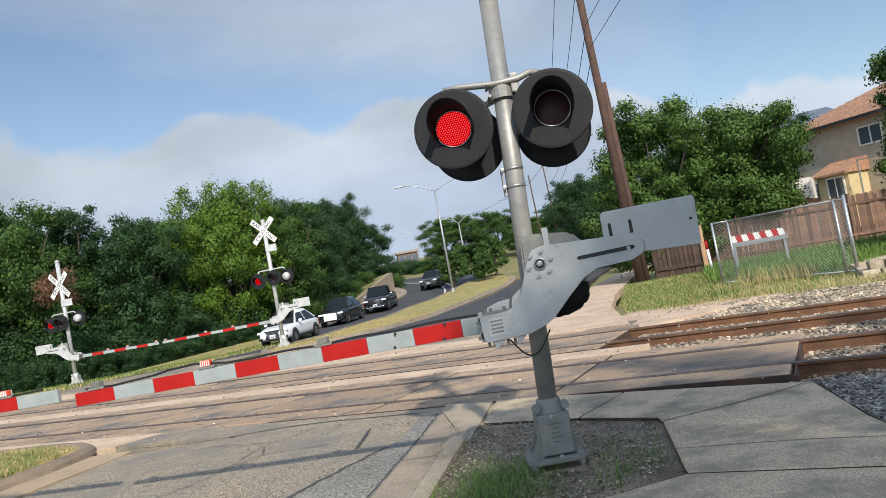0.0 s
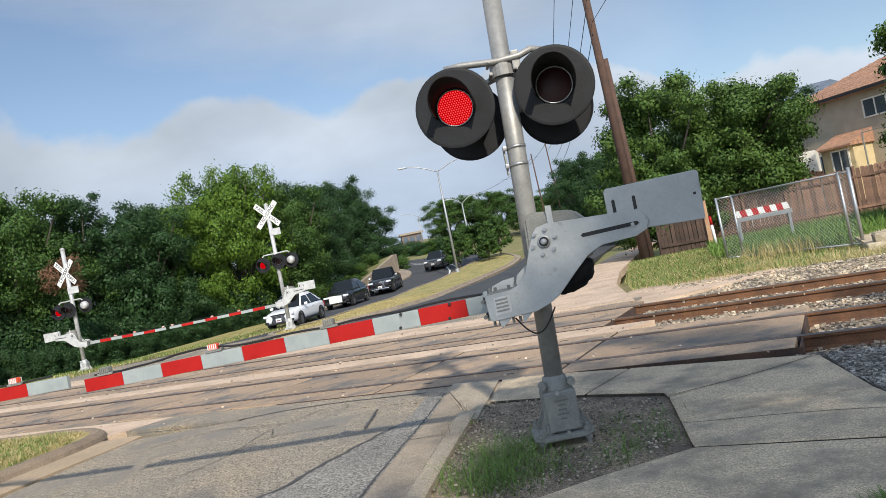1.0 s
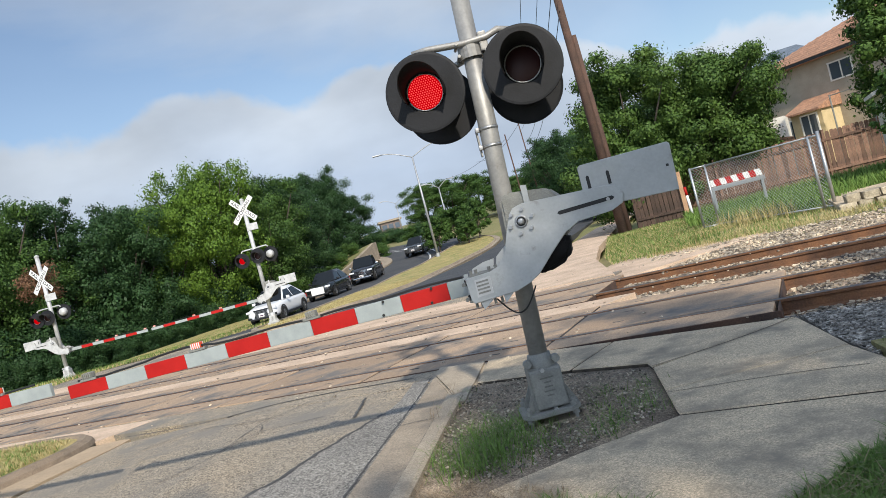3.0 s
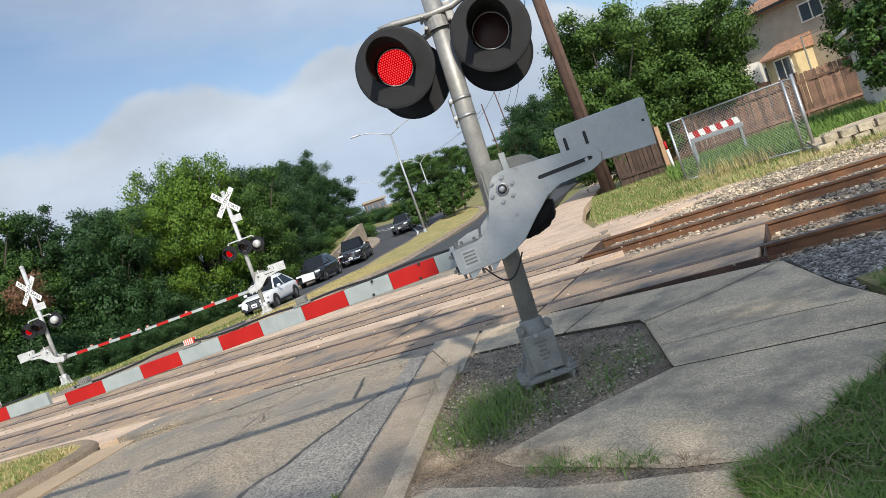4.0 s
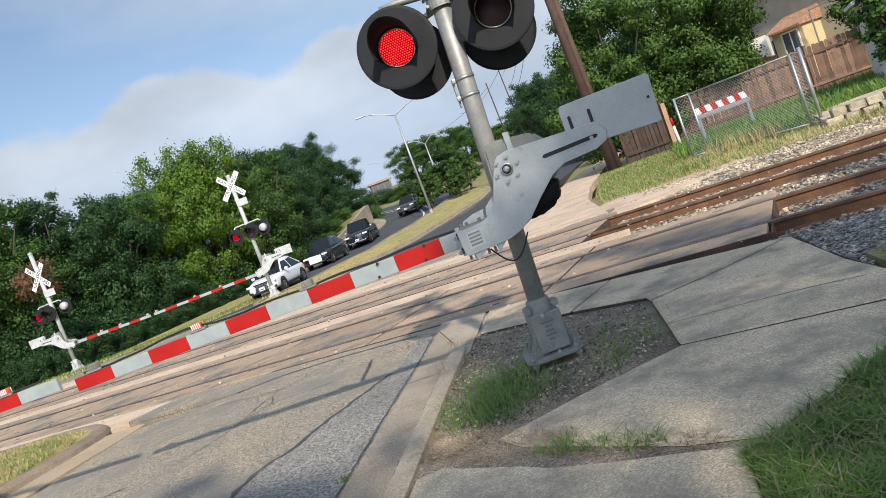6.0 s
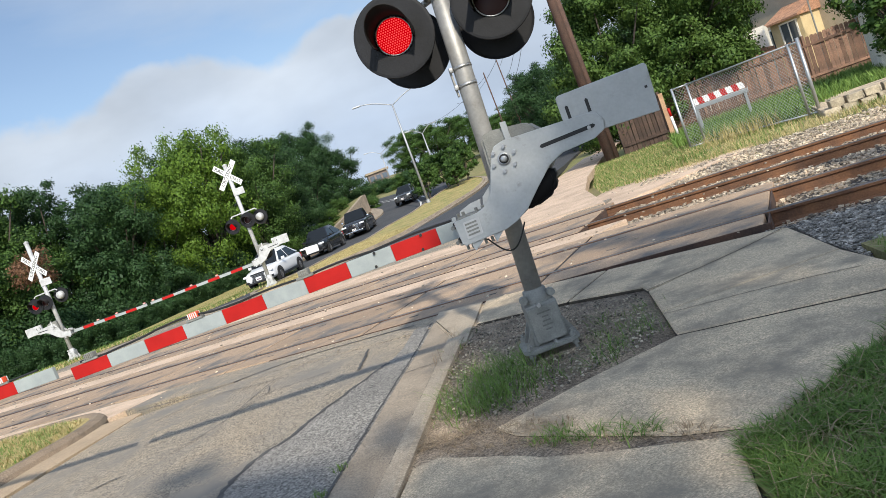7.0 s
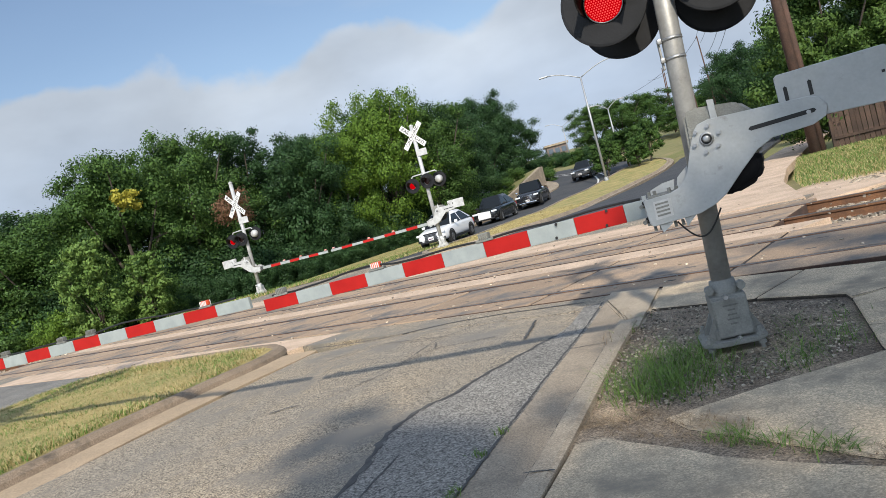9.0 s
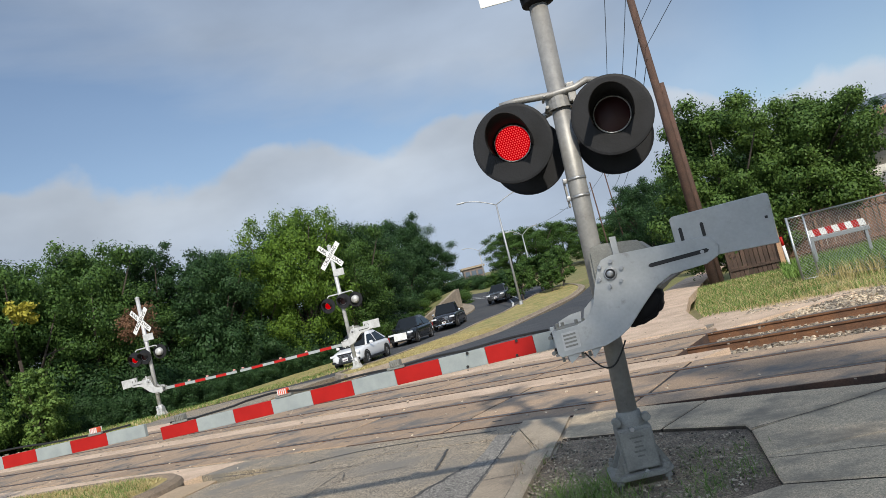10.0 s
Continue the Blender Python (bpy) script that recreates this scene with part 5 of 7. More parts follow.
def signal_median():
    e = thing("crossing_signal", "silver crossing signal in the median seen from behind, gate arm lowered", "crossing signal", "crossing signals", pose(-9.22, 7.78, 0.05, 0, 0, 165.5))
    foot(e, SILVER)
    bm = bmesh.new()
    rod(bm, (0, 0, 0.45), (0, 0, 4.6), 0.072, n=24)
    part("mast", bm, SILVER, e, "silver painted mast", True)
    gate_mechanism(e, 0.0, 1, True, SILVER)
    arm_board(e, Vector((-0.45, 0, 1.0)), Vector((-6.0, 0.0, 1.05)), 11, False, 0.13, ((0.31, 0), (0.5, 0), (0.59, 0), (0.9, 1)), 1.24)
    bm = bmesh.new()
    tube(bm, [(-0.95, -0.05, 2.93), (-0.6, -0.05, 2.97), (0.6, -0.05, 2.97), (0.4, -0.05, 2.9)], 0.026, 8)
    part("light_bracket", bm, SILVER, e)
    head_unit(e, "flashing_light", pose(-0.72, -0.3, 2.64, 0, 0, 10), False, False, SILVER)
    head_unit(e, "flashing_light", pose(-0.46, 0.05, 2.5, 0, 0, -20), False, False, SILVER)
    crossbuck(e, 3.9, Matrix())
    bm = bmesh.new()
    lathe(bm, [(0.0, 1.62), (0.15, 1.6), (0.19, 1.54), (0.19, 1.12), (0.16, 1.07), (0.0, 1.06)], pose(-0.15, 0.02, 0), 20)
    for z in (1.18, 1.46):
        lathe(bm, [(0.19, z - 0.015), (0.205, z - 0.012), (0.205, z + 0.012), (0.19, z + 0.015)], pose(-0.15, 0.02, 0), 20)
    bmesh.ops.recalc_face_normals(bm, faces=bm.faces)
    part("drum_housing", bm, SILVER, e, "round silver motor housing with bands", True)
    bm = bmesh.new()
    for y in (-0.23, 0.23):
        box(bm, (-0.32, y, 1.05), (0.7, 0.014, 0.07), bevel=0.003)
        box(bm, (-0.3, y, 1.2), (0.5, 0.012, 0.05), bevel=0.003)
    part("frame_rail", bm, SILVER, e, "flat silver frame rails")
    bm = bmesh.new()
    box(bm, (0, 0, 0), (0.3, 0.008, 0.22), pose(-0.26, 0.1, 2.1, 0, 0, 53), 0.003)
    sg = part("notice_sign", bm, SIGN_BLUE, e, "small blue notice plate with white lines")
    bm = bmesh.new()
    for i, w in enumerate((0.2, 0.13, 0.22, 0.17)):
        box(bm, (0, 0.006, 0.07 - 0.045 * i), (w, 0.004, 0.02), pose(-0.26, 0.1, 2.1, 0, 0, 53))
    tagged(part("text_bars", bm, SIGN_WHITE, sg), kind="stuff")
    bm = bmesh.new()
    tube(bm, [(-0.45, 0.05, 0.9), (-0.55, 0.1, 0.5), (-0.62, 0.12, 0.08), (-0.5, 0.12, 0.03), (-0.3, 0.1, 0.4), (-0.2, 0.05, 0.85)], 0.008, 6)
    part("cable", bm, RUBBER, e, "loose black cable hanging to the grass")
    bm = bmesh.new()
    tube(bm, [(-0.02, 0.16, 1.1), (-0.1, 0.2, 0.95), (0.02, 0.16, 0.8), (0.08, 0.12, 0.5)], 0.025, 8)
    part("conduit", bm, RUBBER, e, "bent black conduit")
    return e


signal_median()
signal_far("silver crossing signal on the far median with one red light lit", -6.51, 27.85, 1, 4.85, 4.48, ((-0.5, 2.63, -8, True), (0.1, 2.68, -8, False), (0.5, 2.66, 172, False)), (-11.0, 27.88, 1.04), 9, buck=-12)
signal_far("silver leaning crossing signal by the trees, lowered thin gate arm", -14.45, 27.9, -1, 4.75, 3.85, ((-0.5, 2.42, -6, True), (-0.1, 2.44, -6, False), (0.36, 2.53, 174, False)), (-11.15, 27.9, 1.04), 7, buck=-20)


# ---- vehicles ----
GLASS = plain("dark car glass", (0.008, 0.01, 0.012), 0.04)
GLASS.node_tree.nodes["Principled BSDF"].inputs["Specular IOR Level"].default_value = 0.22
TYRE = material("tyre rubber", (0.02, 0.02, 0.02), None, 0.85, bump=0.1)
RIM = plain("alloy rim", (0.3, 0.3, 0.31), 0.35, 0.9)
LAMP = plain("headlight glass", (0.7, 0.72, 0.75), 0.1, coat=0.8)
TRIM = plain("black plastic trim", (0.015, 0.015, 0.016), 0.45)
CHROME = plain("chrome", (0.7, 0.7, 0.7), 0.15, 1.0)


def car(name, label, cat, x, y, yaw, paint, length=4.8, width=1.9, height=1.7, kind="suv", plate=True, chrome=False, board=False):
    """A car that looks along local -y: shaped body, cabin with panes, wheels, lamps, grille."""
    e = thing(name, label, cat, "waiting cars", pose(x, y, zg(x, y), 0, 0, yaw))
    L, Wd, Hh = length, width, height
    sill, belt, bonnet = 0.26, Hh * 0.60, Hh * 0.56
    f = -L / 2
    if kind == "pickup":
        stations = [(f, 0.72, 0.42, 0.82), (f + 0.12, 0.9, 0.32, bonnet * 1.0), (f + 1.2, 0.98, sill, bonnet * 1.07), (f + 1.6, 1.0, sill, belt), (f + 3.4, 1.0, sill, belt), (f + 3.5, 1.0, sill, belt), (L / 2 - 0.1, 0.98, sill + 0.1, belt), (L / 2, 0.94, 0.45, belt - 0.05)]
        cabin = [(f + 1.45, belt, 0.86), (f + 2.15, Hh, 0.72), (f + 3.2, Hh, 0.72), (f + 3.45, belt, 0.86)]
    else:
        stations = [(f, 0.70, 0.42, 0.72), (f + 0.1, 0.86, 0.30, bonnet * 0.88), (f + 0.45, 0.95, sill, bonnet * 0.97), (f + 1.25, 0.99, sill, bonnet * 1.07), (f + 1.6, 1.0, sill, belt), (L / 2 - 0.9, 1.0, sill, belt + 0.06), (L / 2 - 0.12, 0.95, 0.34, belt + 0.05), (L / 2, 0.86, 0.45, belt - 0.1)]
        cabin = [(f + 1.2, belt - 0.03, 0.88), (f + 2.1, Hh - 0.02, 0.64), (L / 2 - 1.5, Hh - 0.02, 0.64), (L / 2 - 0.2, belt + 0.08, 0.82)]
    bm = bmesh.new()
    rings = []
    for yy, wk, z0, z1 in stations:
        w = Wd / 2 * wk
        pts = [(-w * 0.9, z0), (-w, z0 + 0.12), (-w, (z0 + z1) / 2 + 0.08), (-w * 0.95, z1 - 0.06), (-w * 0.82, z1), (0, z1 + 0.03), (w * 0.82, z1), (w * 0.95, z1 - 0.06), (w, (z0 + z1) / 2 + 0.08), (w, z0 + 0.12), (w * 0.9, z0)]
        rings.append([bm.verts.new((px, yy, pz)) for px, pz in pts])
    n = len(rings[0])
    for r, q in zip(rings, rings[1:]):
        for i in range(n):
            bm.faces.new((r[i], r[(i + 1) % n], q[(i + 1) % n], q[i]))
    bm.faces.new(rings[0])
    bm.faces.new(rings[-1])
    bmesh.ops.recalc_face_normals(bm, faces=bm.faces)
    body = part("body", bm, paint, e, "", True)
    mod = body.modifiers.new("smooth", "SUBSURF")
    mod.levels = mod.render_levels = 1
    # cabin: pillars and roof in paint, panes set in
    bm = bmesh.new()
    rr = []
    for yy, zz, wk in cabin:
        w = Wd / 2 * wk
        rr.append([bm.verts.new((-w, yy, zz)), bm.verts.new((w, yy, zz))])
    for a, b in zip(rr, rr[1:]):
        bm.faces.new((a[0], a[1], b[1], b[0]))
    for s in (0, 1):
        bm.faces.new((rr[0][s], rr[1][s], rr[2][s], rr[3][s]))
    bmesh.ops.recalc_face_normals(bm, faces=bm.faces)
    bmesh.ops.bevel(bm, geom=bm.edges[:], offset=0.05, segments=2, affect="EDGES")
    part("cabin", bm, paint, e, "", True)

    def pane(a, b, c, d, nm, out):
        bm = bmesh.new()
        o = Vector(out) * 0.012
        p = [Vector(v) for v in (a, b, c, d)]
        mid = sum(p, Vector()) / 4
        p = [mid.lerp(v, 0.955) + o for v in p]
        vs = [bm.verts.new(v) for v in p] + [bm.verts.new(v - o * 1.6) for v in p]
        bm.faces.new(vs[:4])
        for i in range(4):
            bm.faces.new((vs[i], vs[(i + 1) % 4], vs[4 + (i + 1) % 4], vs[4 + i]))
        bmesh.ops.recalc_face_normals(bm, faces=bm.faces)
        part(nm, bm, GLASS, e, "dark tinted glass")
    c0, c1, c2, c3 = [(yy, zz, Wd / 2 * wk) for yy, zz, wk in cabin]
    pane((-c0[2], c0[0], c0[1]), (c0[2], c0[0], c0[1]), (c1[2], c1[0], c1[1]), (-c1[2], c1[0], c1[1]), "windscreen", (0, -0.75, 0.65))
    pane((-c3[2], c3[0], c3[1]), (c3[2], c3[0], c3[1]), (c2[2], c2[0], c2[1]), (-c2[2], c2[0], c2[1]), "rear_window", (0, 0.75, 0.65))
    for s in (-1, 1):
        mid = (c1[0] + c2[0]) / 2

        def side(t, top):
            yy = c0[0] + 0.15 + (c3[0] - 0.2 - c0[0] - 0.15) * t
            return (s * (c0[2] if not top else c1[2] + 0.0), yy, c0[1] + 0.03) if not top else (s * c1[2], c1[0] + (c2[0] - c1[0]) * t, c1[1] - 0.06)
        pane(side(0.02, 0), side(0.46, 0), side(0.44, 1), side(0.02, 1), "side_window", (s, 0, 0.25))
        pane(side(0.50, 0), side(0.95, 0), side(0.97, 1), side(0.48, 1), "side_window", (s, 0, 0.25))
        bm = bmesh.new()
        box(bm, (s * (Wd / 2 + 0.08), c0[0] + 0.45, belt + 0.07), (0.2, 0.1, 0.15), bevel=0.04)
        part("mirror", bm, paint if not chrome else CHROME, e)
        bm = bmesh.new()
        box(bm, (s * (Wd / 2 - 0.04), 0.0, 0.31), (0.08, L * 0.52, 0.13), bevel=0.02)
        part("sill", bm, TRIM, e)
        bm = bmesh.new()
        box(bm, (s * (Wd / 2 + 0.004), 0.35, belt - 0.13), (0.02, 0.16, 0.03), bevel=0.006)
        part("door_handle", bm, paint, e)
        bm = bmesh.new()
        box(bm, (s * Wd * 0.36, f + 0.10, bonnet * 0.80), (Wd * 0.2, 0.14, 0.13), pose(0, 0, 0, 0, 0, 0), 0.04)
        part("headlight", bm, LAMP, e, "clear headlight")
        bm = bmesh.new()
        box(bm, (s * Wd * 0.37, f + 0.09, 0.46), (Wd * 0.14, 0.1, 0.12), bevel=0.03)
        part("fog_light", bm, TRIM, e)
        for yy in (f + 0.92, L / 2 - 0.98):
            r = 0.37 if kind != "pickup" else 0.41
            bm = bmesh.new()
            tm = pose(s * (Wd / 2 - 0.11), yy, r - 0.02, 0, 90, 0)
            lathe(bm, [(r * 0.6, -0.12), (r * 0.92, -0.12), (r, -0.08), (r, 0.08), (r * 0.92, 0.12), (r * 0.6, 0.12)], tm, 24)
            bmesh.ops.recalc_face_normals(bm, faces=bm.faces)
            wheel = part("wheel", bm, TYRE, e, "", True)
            bm = bmesh.new()
            lathe(bm, [(r * 0.62, 0.1 * s), (r * 0.55, 0.11 * s), (r * 0.5, 0.07 * s), (0.0, 0.085 * s)], tm, 20)
            for q in range(5):
                box(bm, (r * 0.3, 0, 0.1 * s), (r * 0.55, 0.06, 0.03), tm @ pose(0, 0, 0, 0, 0, 72 * q))
            part("rim", bm, RIM, wheel)
            bm = bmesh.new()
            am = pose(s * (Wd / 2 - 0.005), yy, r - 0.02, 0, 90, 0)
            for i in range(14):
                a0, a1 = math.pi * (i / 14) + math.pi / 2, math.pi * ((i + 1) / 14) + math.pi / 2
                vs = [bm.verts.new(am @ Vector((rr_ * math.cos(a), rr_ * math.sin(a), hh))) for hh in (-0.012, 0.015) for a, rr_ in ((a0, r + 0.02), (a1, r + 0.02), (a1, r + 0.09), (a0, r + 0.09))]
                for fc in ((4, 5, 6, 7), (0, 1, 5, 4), (2, 3, 7, 6)):
                    bm.faces.new([vs[k] for k in fc])
            part("wheel_arch", bm, TRIM, e)
    bm = bmesh.new()
    slab(bm, [(-Wd * 0.24, 0.42), (Wd * 0.24, 0.42), (Wd * 0.17, bonnet * 0.68), (Wd * 0.24, bonnet * 0.86), (-Wd * 0.24, bonnet * 0.86), (-Wd * 0.17, bonnet * 0.68)], -0.02, 0.02, pose(0, f + 0.03, 0, 90, 0, 0))
    grille = part("grille", bm, CHROME if chrome else TRIM, e, "bright grille" if chrome else "black grille")
    bm = bmesh.new()
    for i in range(6):
        box(bm, (0, f + 0.008, 0.47 + (bonnet * 0.86 - 0.5) * i / 6), (Wd * 0.4, 0.015, 0.02))
    part("grille_bar", bm, TRIM if chrome else RIM, grille)
    bm = bmesh.new()
    box(bm, (0, f + 0.0, 0.36), (Wd * 0.7, 0.12, 0.1), bevel=0.03)
    part("bumper", bm, CHROME if chrome else TRIM, e)
    if plate:
        bm = bmesh.new()
        box(bm, (0, f - 0.015, 0.52), (0.32, 0.015, 0.16), bevel=0.003)
        pl = part("number_plate", bm, SIGN_WHITE, e, "white plate with a plain bar")
        bm = bmesh.new()
        box(bm, (0, f - 0.026, 0.52), (0.22, 0.006, 0.05))
        part("plate_bar", bm, plain("plate ink", (0.1, 0.03, 0.08), 0.5), pl)
    if board:
        bm = bmesh.new()
        box(bm, (-0.05, f - 0.04, 0.62), (0.95, 0.02, 0.55), pose(0, 0, 0, 0, 3, 0), 0.005)
        part("front_board", bm, SIGN_WHITE, e, "large white panel on the front")
    bm = bmesh.new()
    for s in (-1, 1):
        box(bm, (s * Wd * 0.40, L / 2 - 0.03, belt * 0.8), (0.2, 0.08, 0.28), bevel=0.02)
    part("tail_light", bm, plain("tail lamp", (0.3, 0.01, 0.01), 0.2), e)
    if kind == "pickup":
        bm = bmesh.new()
        box(bm, (0, L / 2 - 0.95, belt + 0.02), (Wd * 0.86, 1.7, 0.03), bevel=0.005)
        part("bed_floor", bm, TRIM, e)
    return e


def paint(name, col):
    m = plain(name, col, 0.2, 0.0, coat=0.3)
    return m


P_WHITE, P_BLACK, P_NAVY, P_GREY = paint("white car paint", (0.75, 0.76, 0.78)), paint("black car paint", (0.012, 0.013, 0.015)), paint("near-black car paint", (0.014, 0.015, 0.02)), paint("grey car paint", (0.05, 0.055, 0.06))
car("car", "white SUV with black grille waiting behind the gate", "car", -9.42, 42.4, -10.5, P_WHITE, 5.0, 1.92, 1.78)
car("car", "black SUV with a white panel on its front, waiting", "car", -8.03, 53.8, -11, P_BLACK, 5.0, 2.0, 1.86, board=True, plate=False)
car("pickup_truck", "black pickup truck with chrome grille waiting in line", "pickup", -5.86, 61.6, -5, P_NAVY, 5.7, 2.06, 1.98, "pickup", chrome=True)
car("car", "dark grey SUV coming round the far bend", "car", -1.6, 74.5, -10, P_GREY, 4.8, 1.9, 1.75)

# ---- trees and plants ----
BARK = material("bark", (0.075, 0.06, 0.046), (0.045, 0.036, 0.03), 0.95, scale=6, fine=30, bump=0.8)
LEAF_DARK = leaf_material("dark leaves", (0.0075, 0.025, 0.009), (0.041, 0.088, 0.03))
LEAF_MID = leaf_material("green leaves", (0.0135, 0.037, 0.0098), (0.076, 0.143, 0.032))
LEAF_BRIGHT = leaf_material("bright leaves", (0.025, 0.063, 0.010), (0.118, 0.202, 0.027))
LEAF_OAK = leaf_material("oak leaves", (0.018, 0.046, 0.0105), (0.09, 0.155, 0.033))
LEAF_SAP = leaf_material("sapling leaves", (0.045, 0.095, 0.02), (0.16, 0.25, 0.06))
LEAF_YELLOW = leaf_material("yellow leaves", (0.28, 0.26, 0.03), (0.4, 0.36, 0.06))
LEAF_BROWN = leaf_material("dead brown leaves", (0.09, 0.045, 0.025), (0.2, 0.11, 0.065))
BLADE = leaf_material("grass blades", (0.055, 0.12, 0.02), (0.17, 0.26, 0.06))
BLADE_DRY = leaf_material("dry grass blades", (0.32, 0.26, 0.11), (0.52, 0.43, 0.21))


STRAW = leaf_material("straw litter", (0.17, 0.12, 0.075), (0.38, 0.29, 0.19))


def leaf_cloud(rng, centres, radii, count, size):
    """Leaves as small folded quads scattered about clump centres, thickest at the clumps' skin."""
    k = len(centres)
    w = radii ** 2
    pick = rng.choice(k, count, p=w / w.sum())
    d = rng.normal(size=(count, 3))
    d /= np.linalg.norm(d, axis=1)[:, None]
    rad = radii[pick] * np.abs(rng.normal(0.7, 0.27, count))
    c = centres[pick] + d * rad[:, None] * np.array([1, 1, 0.8])
    u = np.cross(d + rng.normal(scale=0.3, size=(count, 3)), rng.normal(size=(count, 3)))
    u /= np.linalg.norm(u, axis=1)[:, None] + 1e-9
    v = np.cross(u, d + rng.normal(scale=0.3, size=(count, 3)))
    v /= np.linalg.norm(v, axis=1)[:, None] + 1e-9
    s = size * rng.uniform(0.6, 1.4, count)[:, None]
    q = np.stack([c - u * s, c - v * s * 0.6, c + u * s, c + v * s * 0.6], axis=1)
    return q.reshape(-1, 3)


def quads_mesh(name, verts, mat):
    me = bpy.data.meshes.new(name)
    n = len(verts) // 4
    me.vertices.add(len(verts))
    me.vertices.foreach_set("co", np.asarray(verts, dtype=np.float32).ravel())
    me.loops.add(4 * n)
    me.loops.foreach_set("vertex_index", np.arange(4 * n, dtype=np.int32))
    me.polygons.add(n)
    me.polygons.foreach_set("loop_start", np.arange(0, 4 * n, 4, dtype=np.int32))
    me.polygons.foreach_set("loop_total", np.full(n, 4, dtype=np.int32))
    me.update()
    me.validate()
    me.materials.append(mat)
    return me


def tree(seed, label, h, spread, base, leaves, leaf, mat, m, low=0.25, lop=(0, 0)):
    """A tapered trunk that forks into limbs, and a crown of leaf clumps with an uneven outline."""
    rng = np.random.default_rng(seed)
    e = thing("tree", label, "tree", "", m)
    bm = bmesh.new()
    fork = h * low
    pts = [Vector((0, 0, -0.3))]
    for i in range(4):
        pts.append(Vector((rng.normal(0, 0.05) * h * 0.3, rng.normal(0, 0.05) * h * 0.3, fork * (i + 1) / 4)))
    for i in range(4):
        rod(bm, pts[i], pts[i + 1], base * (1 - 0.12 * i), base * (1 - 0.12 * (i + 1)), 9)
    tips = []
    for i in range(9):
        a = 2 * math.pi * i / 9 + rng.uniform(-0.3, 0.3)
        reach = spread * rng.uniform(0.45, 0.85)
        up = h * rng.uniform(0.5, 0.9)
        p0 = pts[-1]
        p1 = Vector((math.cos(a) * reach * 0.4 + lop[0] * 0.4, math.sin(a) * reach * 0.4 + lop[1] * 0.4, fork + (up - fork) * 0.45))
        p2 = Vector((math.cos(a) * reach + lop[0], math.sin(a) * reach + lop[1], up))
        rod(bm, p0, p1, base * 0.5, base * 0.3, 7)
        rod(bm, p1, p2, base * 0.3, base * 0.08, 6)
        tips.append(p2)
        p3 = p1.lerp(p2, 0.5) + Vector(rng.normal(0, 0.15, 3) * spread)
        rod(bm, p1.lerp(p2, 0.3), p3, base * 0.16, base * 0.05, 5)
        tips.append(p3)
    part("trunk", bm, BARK, e, "rough brown trunk and limbs", True)
    cs, rs = [], []
    for i in range(95):
        a, t = rng.uniform(0, 6.283), rng.uniform(0.02, 1)
        prof = math.sin(math.pi * min(1, 0.12 + 0.88 * t) ** 0.8) ** 0.6
        r = spread * prof * rng.uniform(0.35, 0.95)
        cs.append((math.cos(a) * r + lop[0] * t, math.sin(a) * r + lop[1] * t, fork * 0.75 + (h - fork * 0.75) * t * 0.93))
        rs.append(spread * rng.uniform(0.14, 0.27))
    for p in tips:
        cs.append(p[:])
        rs.append(spread * rng.uniform(0.15, 0.28))
    for i in range(14):                               # stray sprigs on the outline
        a = rng.uniform(0, 6.283)
        cs.append((math.cos(a) * spread * rng.uniform(0.3, 0.8) + lop[0], math.sin(a) * spread * rng.uniform(0.3, 0.8) + lop[1], h * rng.uniform(0.8, 0.97)))
        rs.append(spread * rng.uniform(0.13, 0.2))
    q = leaf_cloud(rng, np.array(cs), np.array(rs), leaves, leaf)
    crown = new("crown", quads_mesh("crown", q, mat))
    crown.parent = e
    return e


def shrub_mesh(seed, r, h, leaves, leaf, mat):
    rng = np.random.default_rng(seed)
    cs = np.stack([rng.normal(0, 0.45, 22) * r, rng.normal(0, 0.45, 22) * r, rng.uniform(0.1, 0.85, 22) * h], axis=1)
    return quads_mesh("shrub", leaf_cloud(rng, cs, rng.uniform(0.2, 0.45, 22) * r, leaves, leaf), mat)


FAR_AWAY = Matrix.Translation((-33, 36, -0.2)) @ Matrix.Diagonal((1, 1, 0.85, 1))
kinds = [tree(11, "tall dense dark green broadleaf tree in the roadside wood", 9.0, 3.6, 0.25, 46000, 0.07, LEAF_DARK, FAR_AWAY, 0.15),
         tree(12, "leafy mid green tree in the roadside wood", 9.5, 4.0, 0.28, 46000, 0.075, LEAF_MID, Matrix.Translation((-29, 39, -0.2)) @ Matrix.Diagonal((1, 1, 0.92, 1)), 0.14),
         tree(13, "slender dark tree rising above the wood", 9.0, 2.4, 0.2, 28000, 0.068, LEAF_DARK, Matrix.Translation((-22.0, 44.0, -0.2)) @ Matrix.Diagonal((1, 1, 1.12, 1)), 0.2),
         tree(14, "bright green tree at the edge of the wood", 9.6, 4.3, 0.28, 50000, 0.078, LEAF_BRIGHT, Matrix.Translation((-15.6, 54.5, -0.3)) @ Matrix.Diagonal((1.05, 1.05, 1.24, 1)), 0.12)]
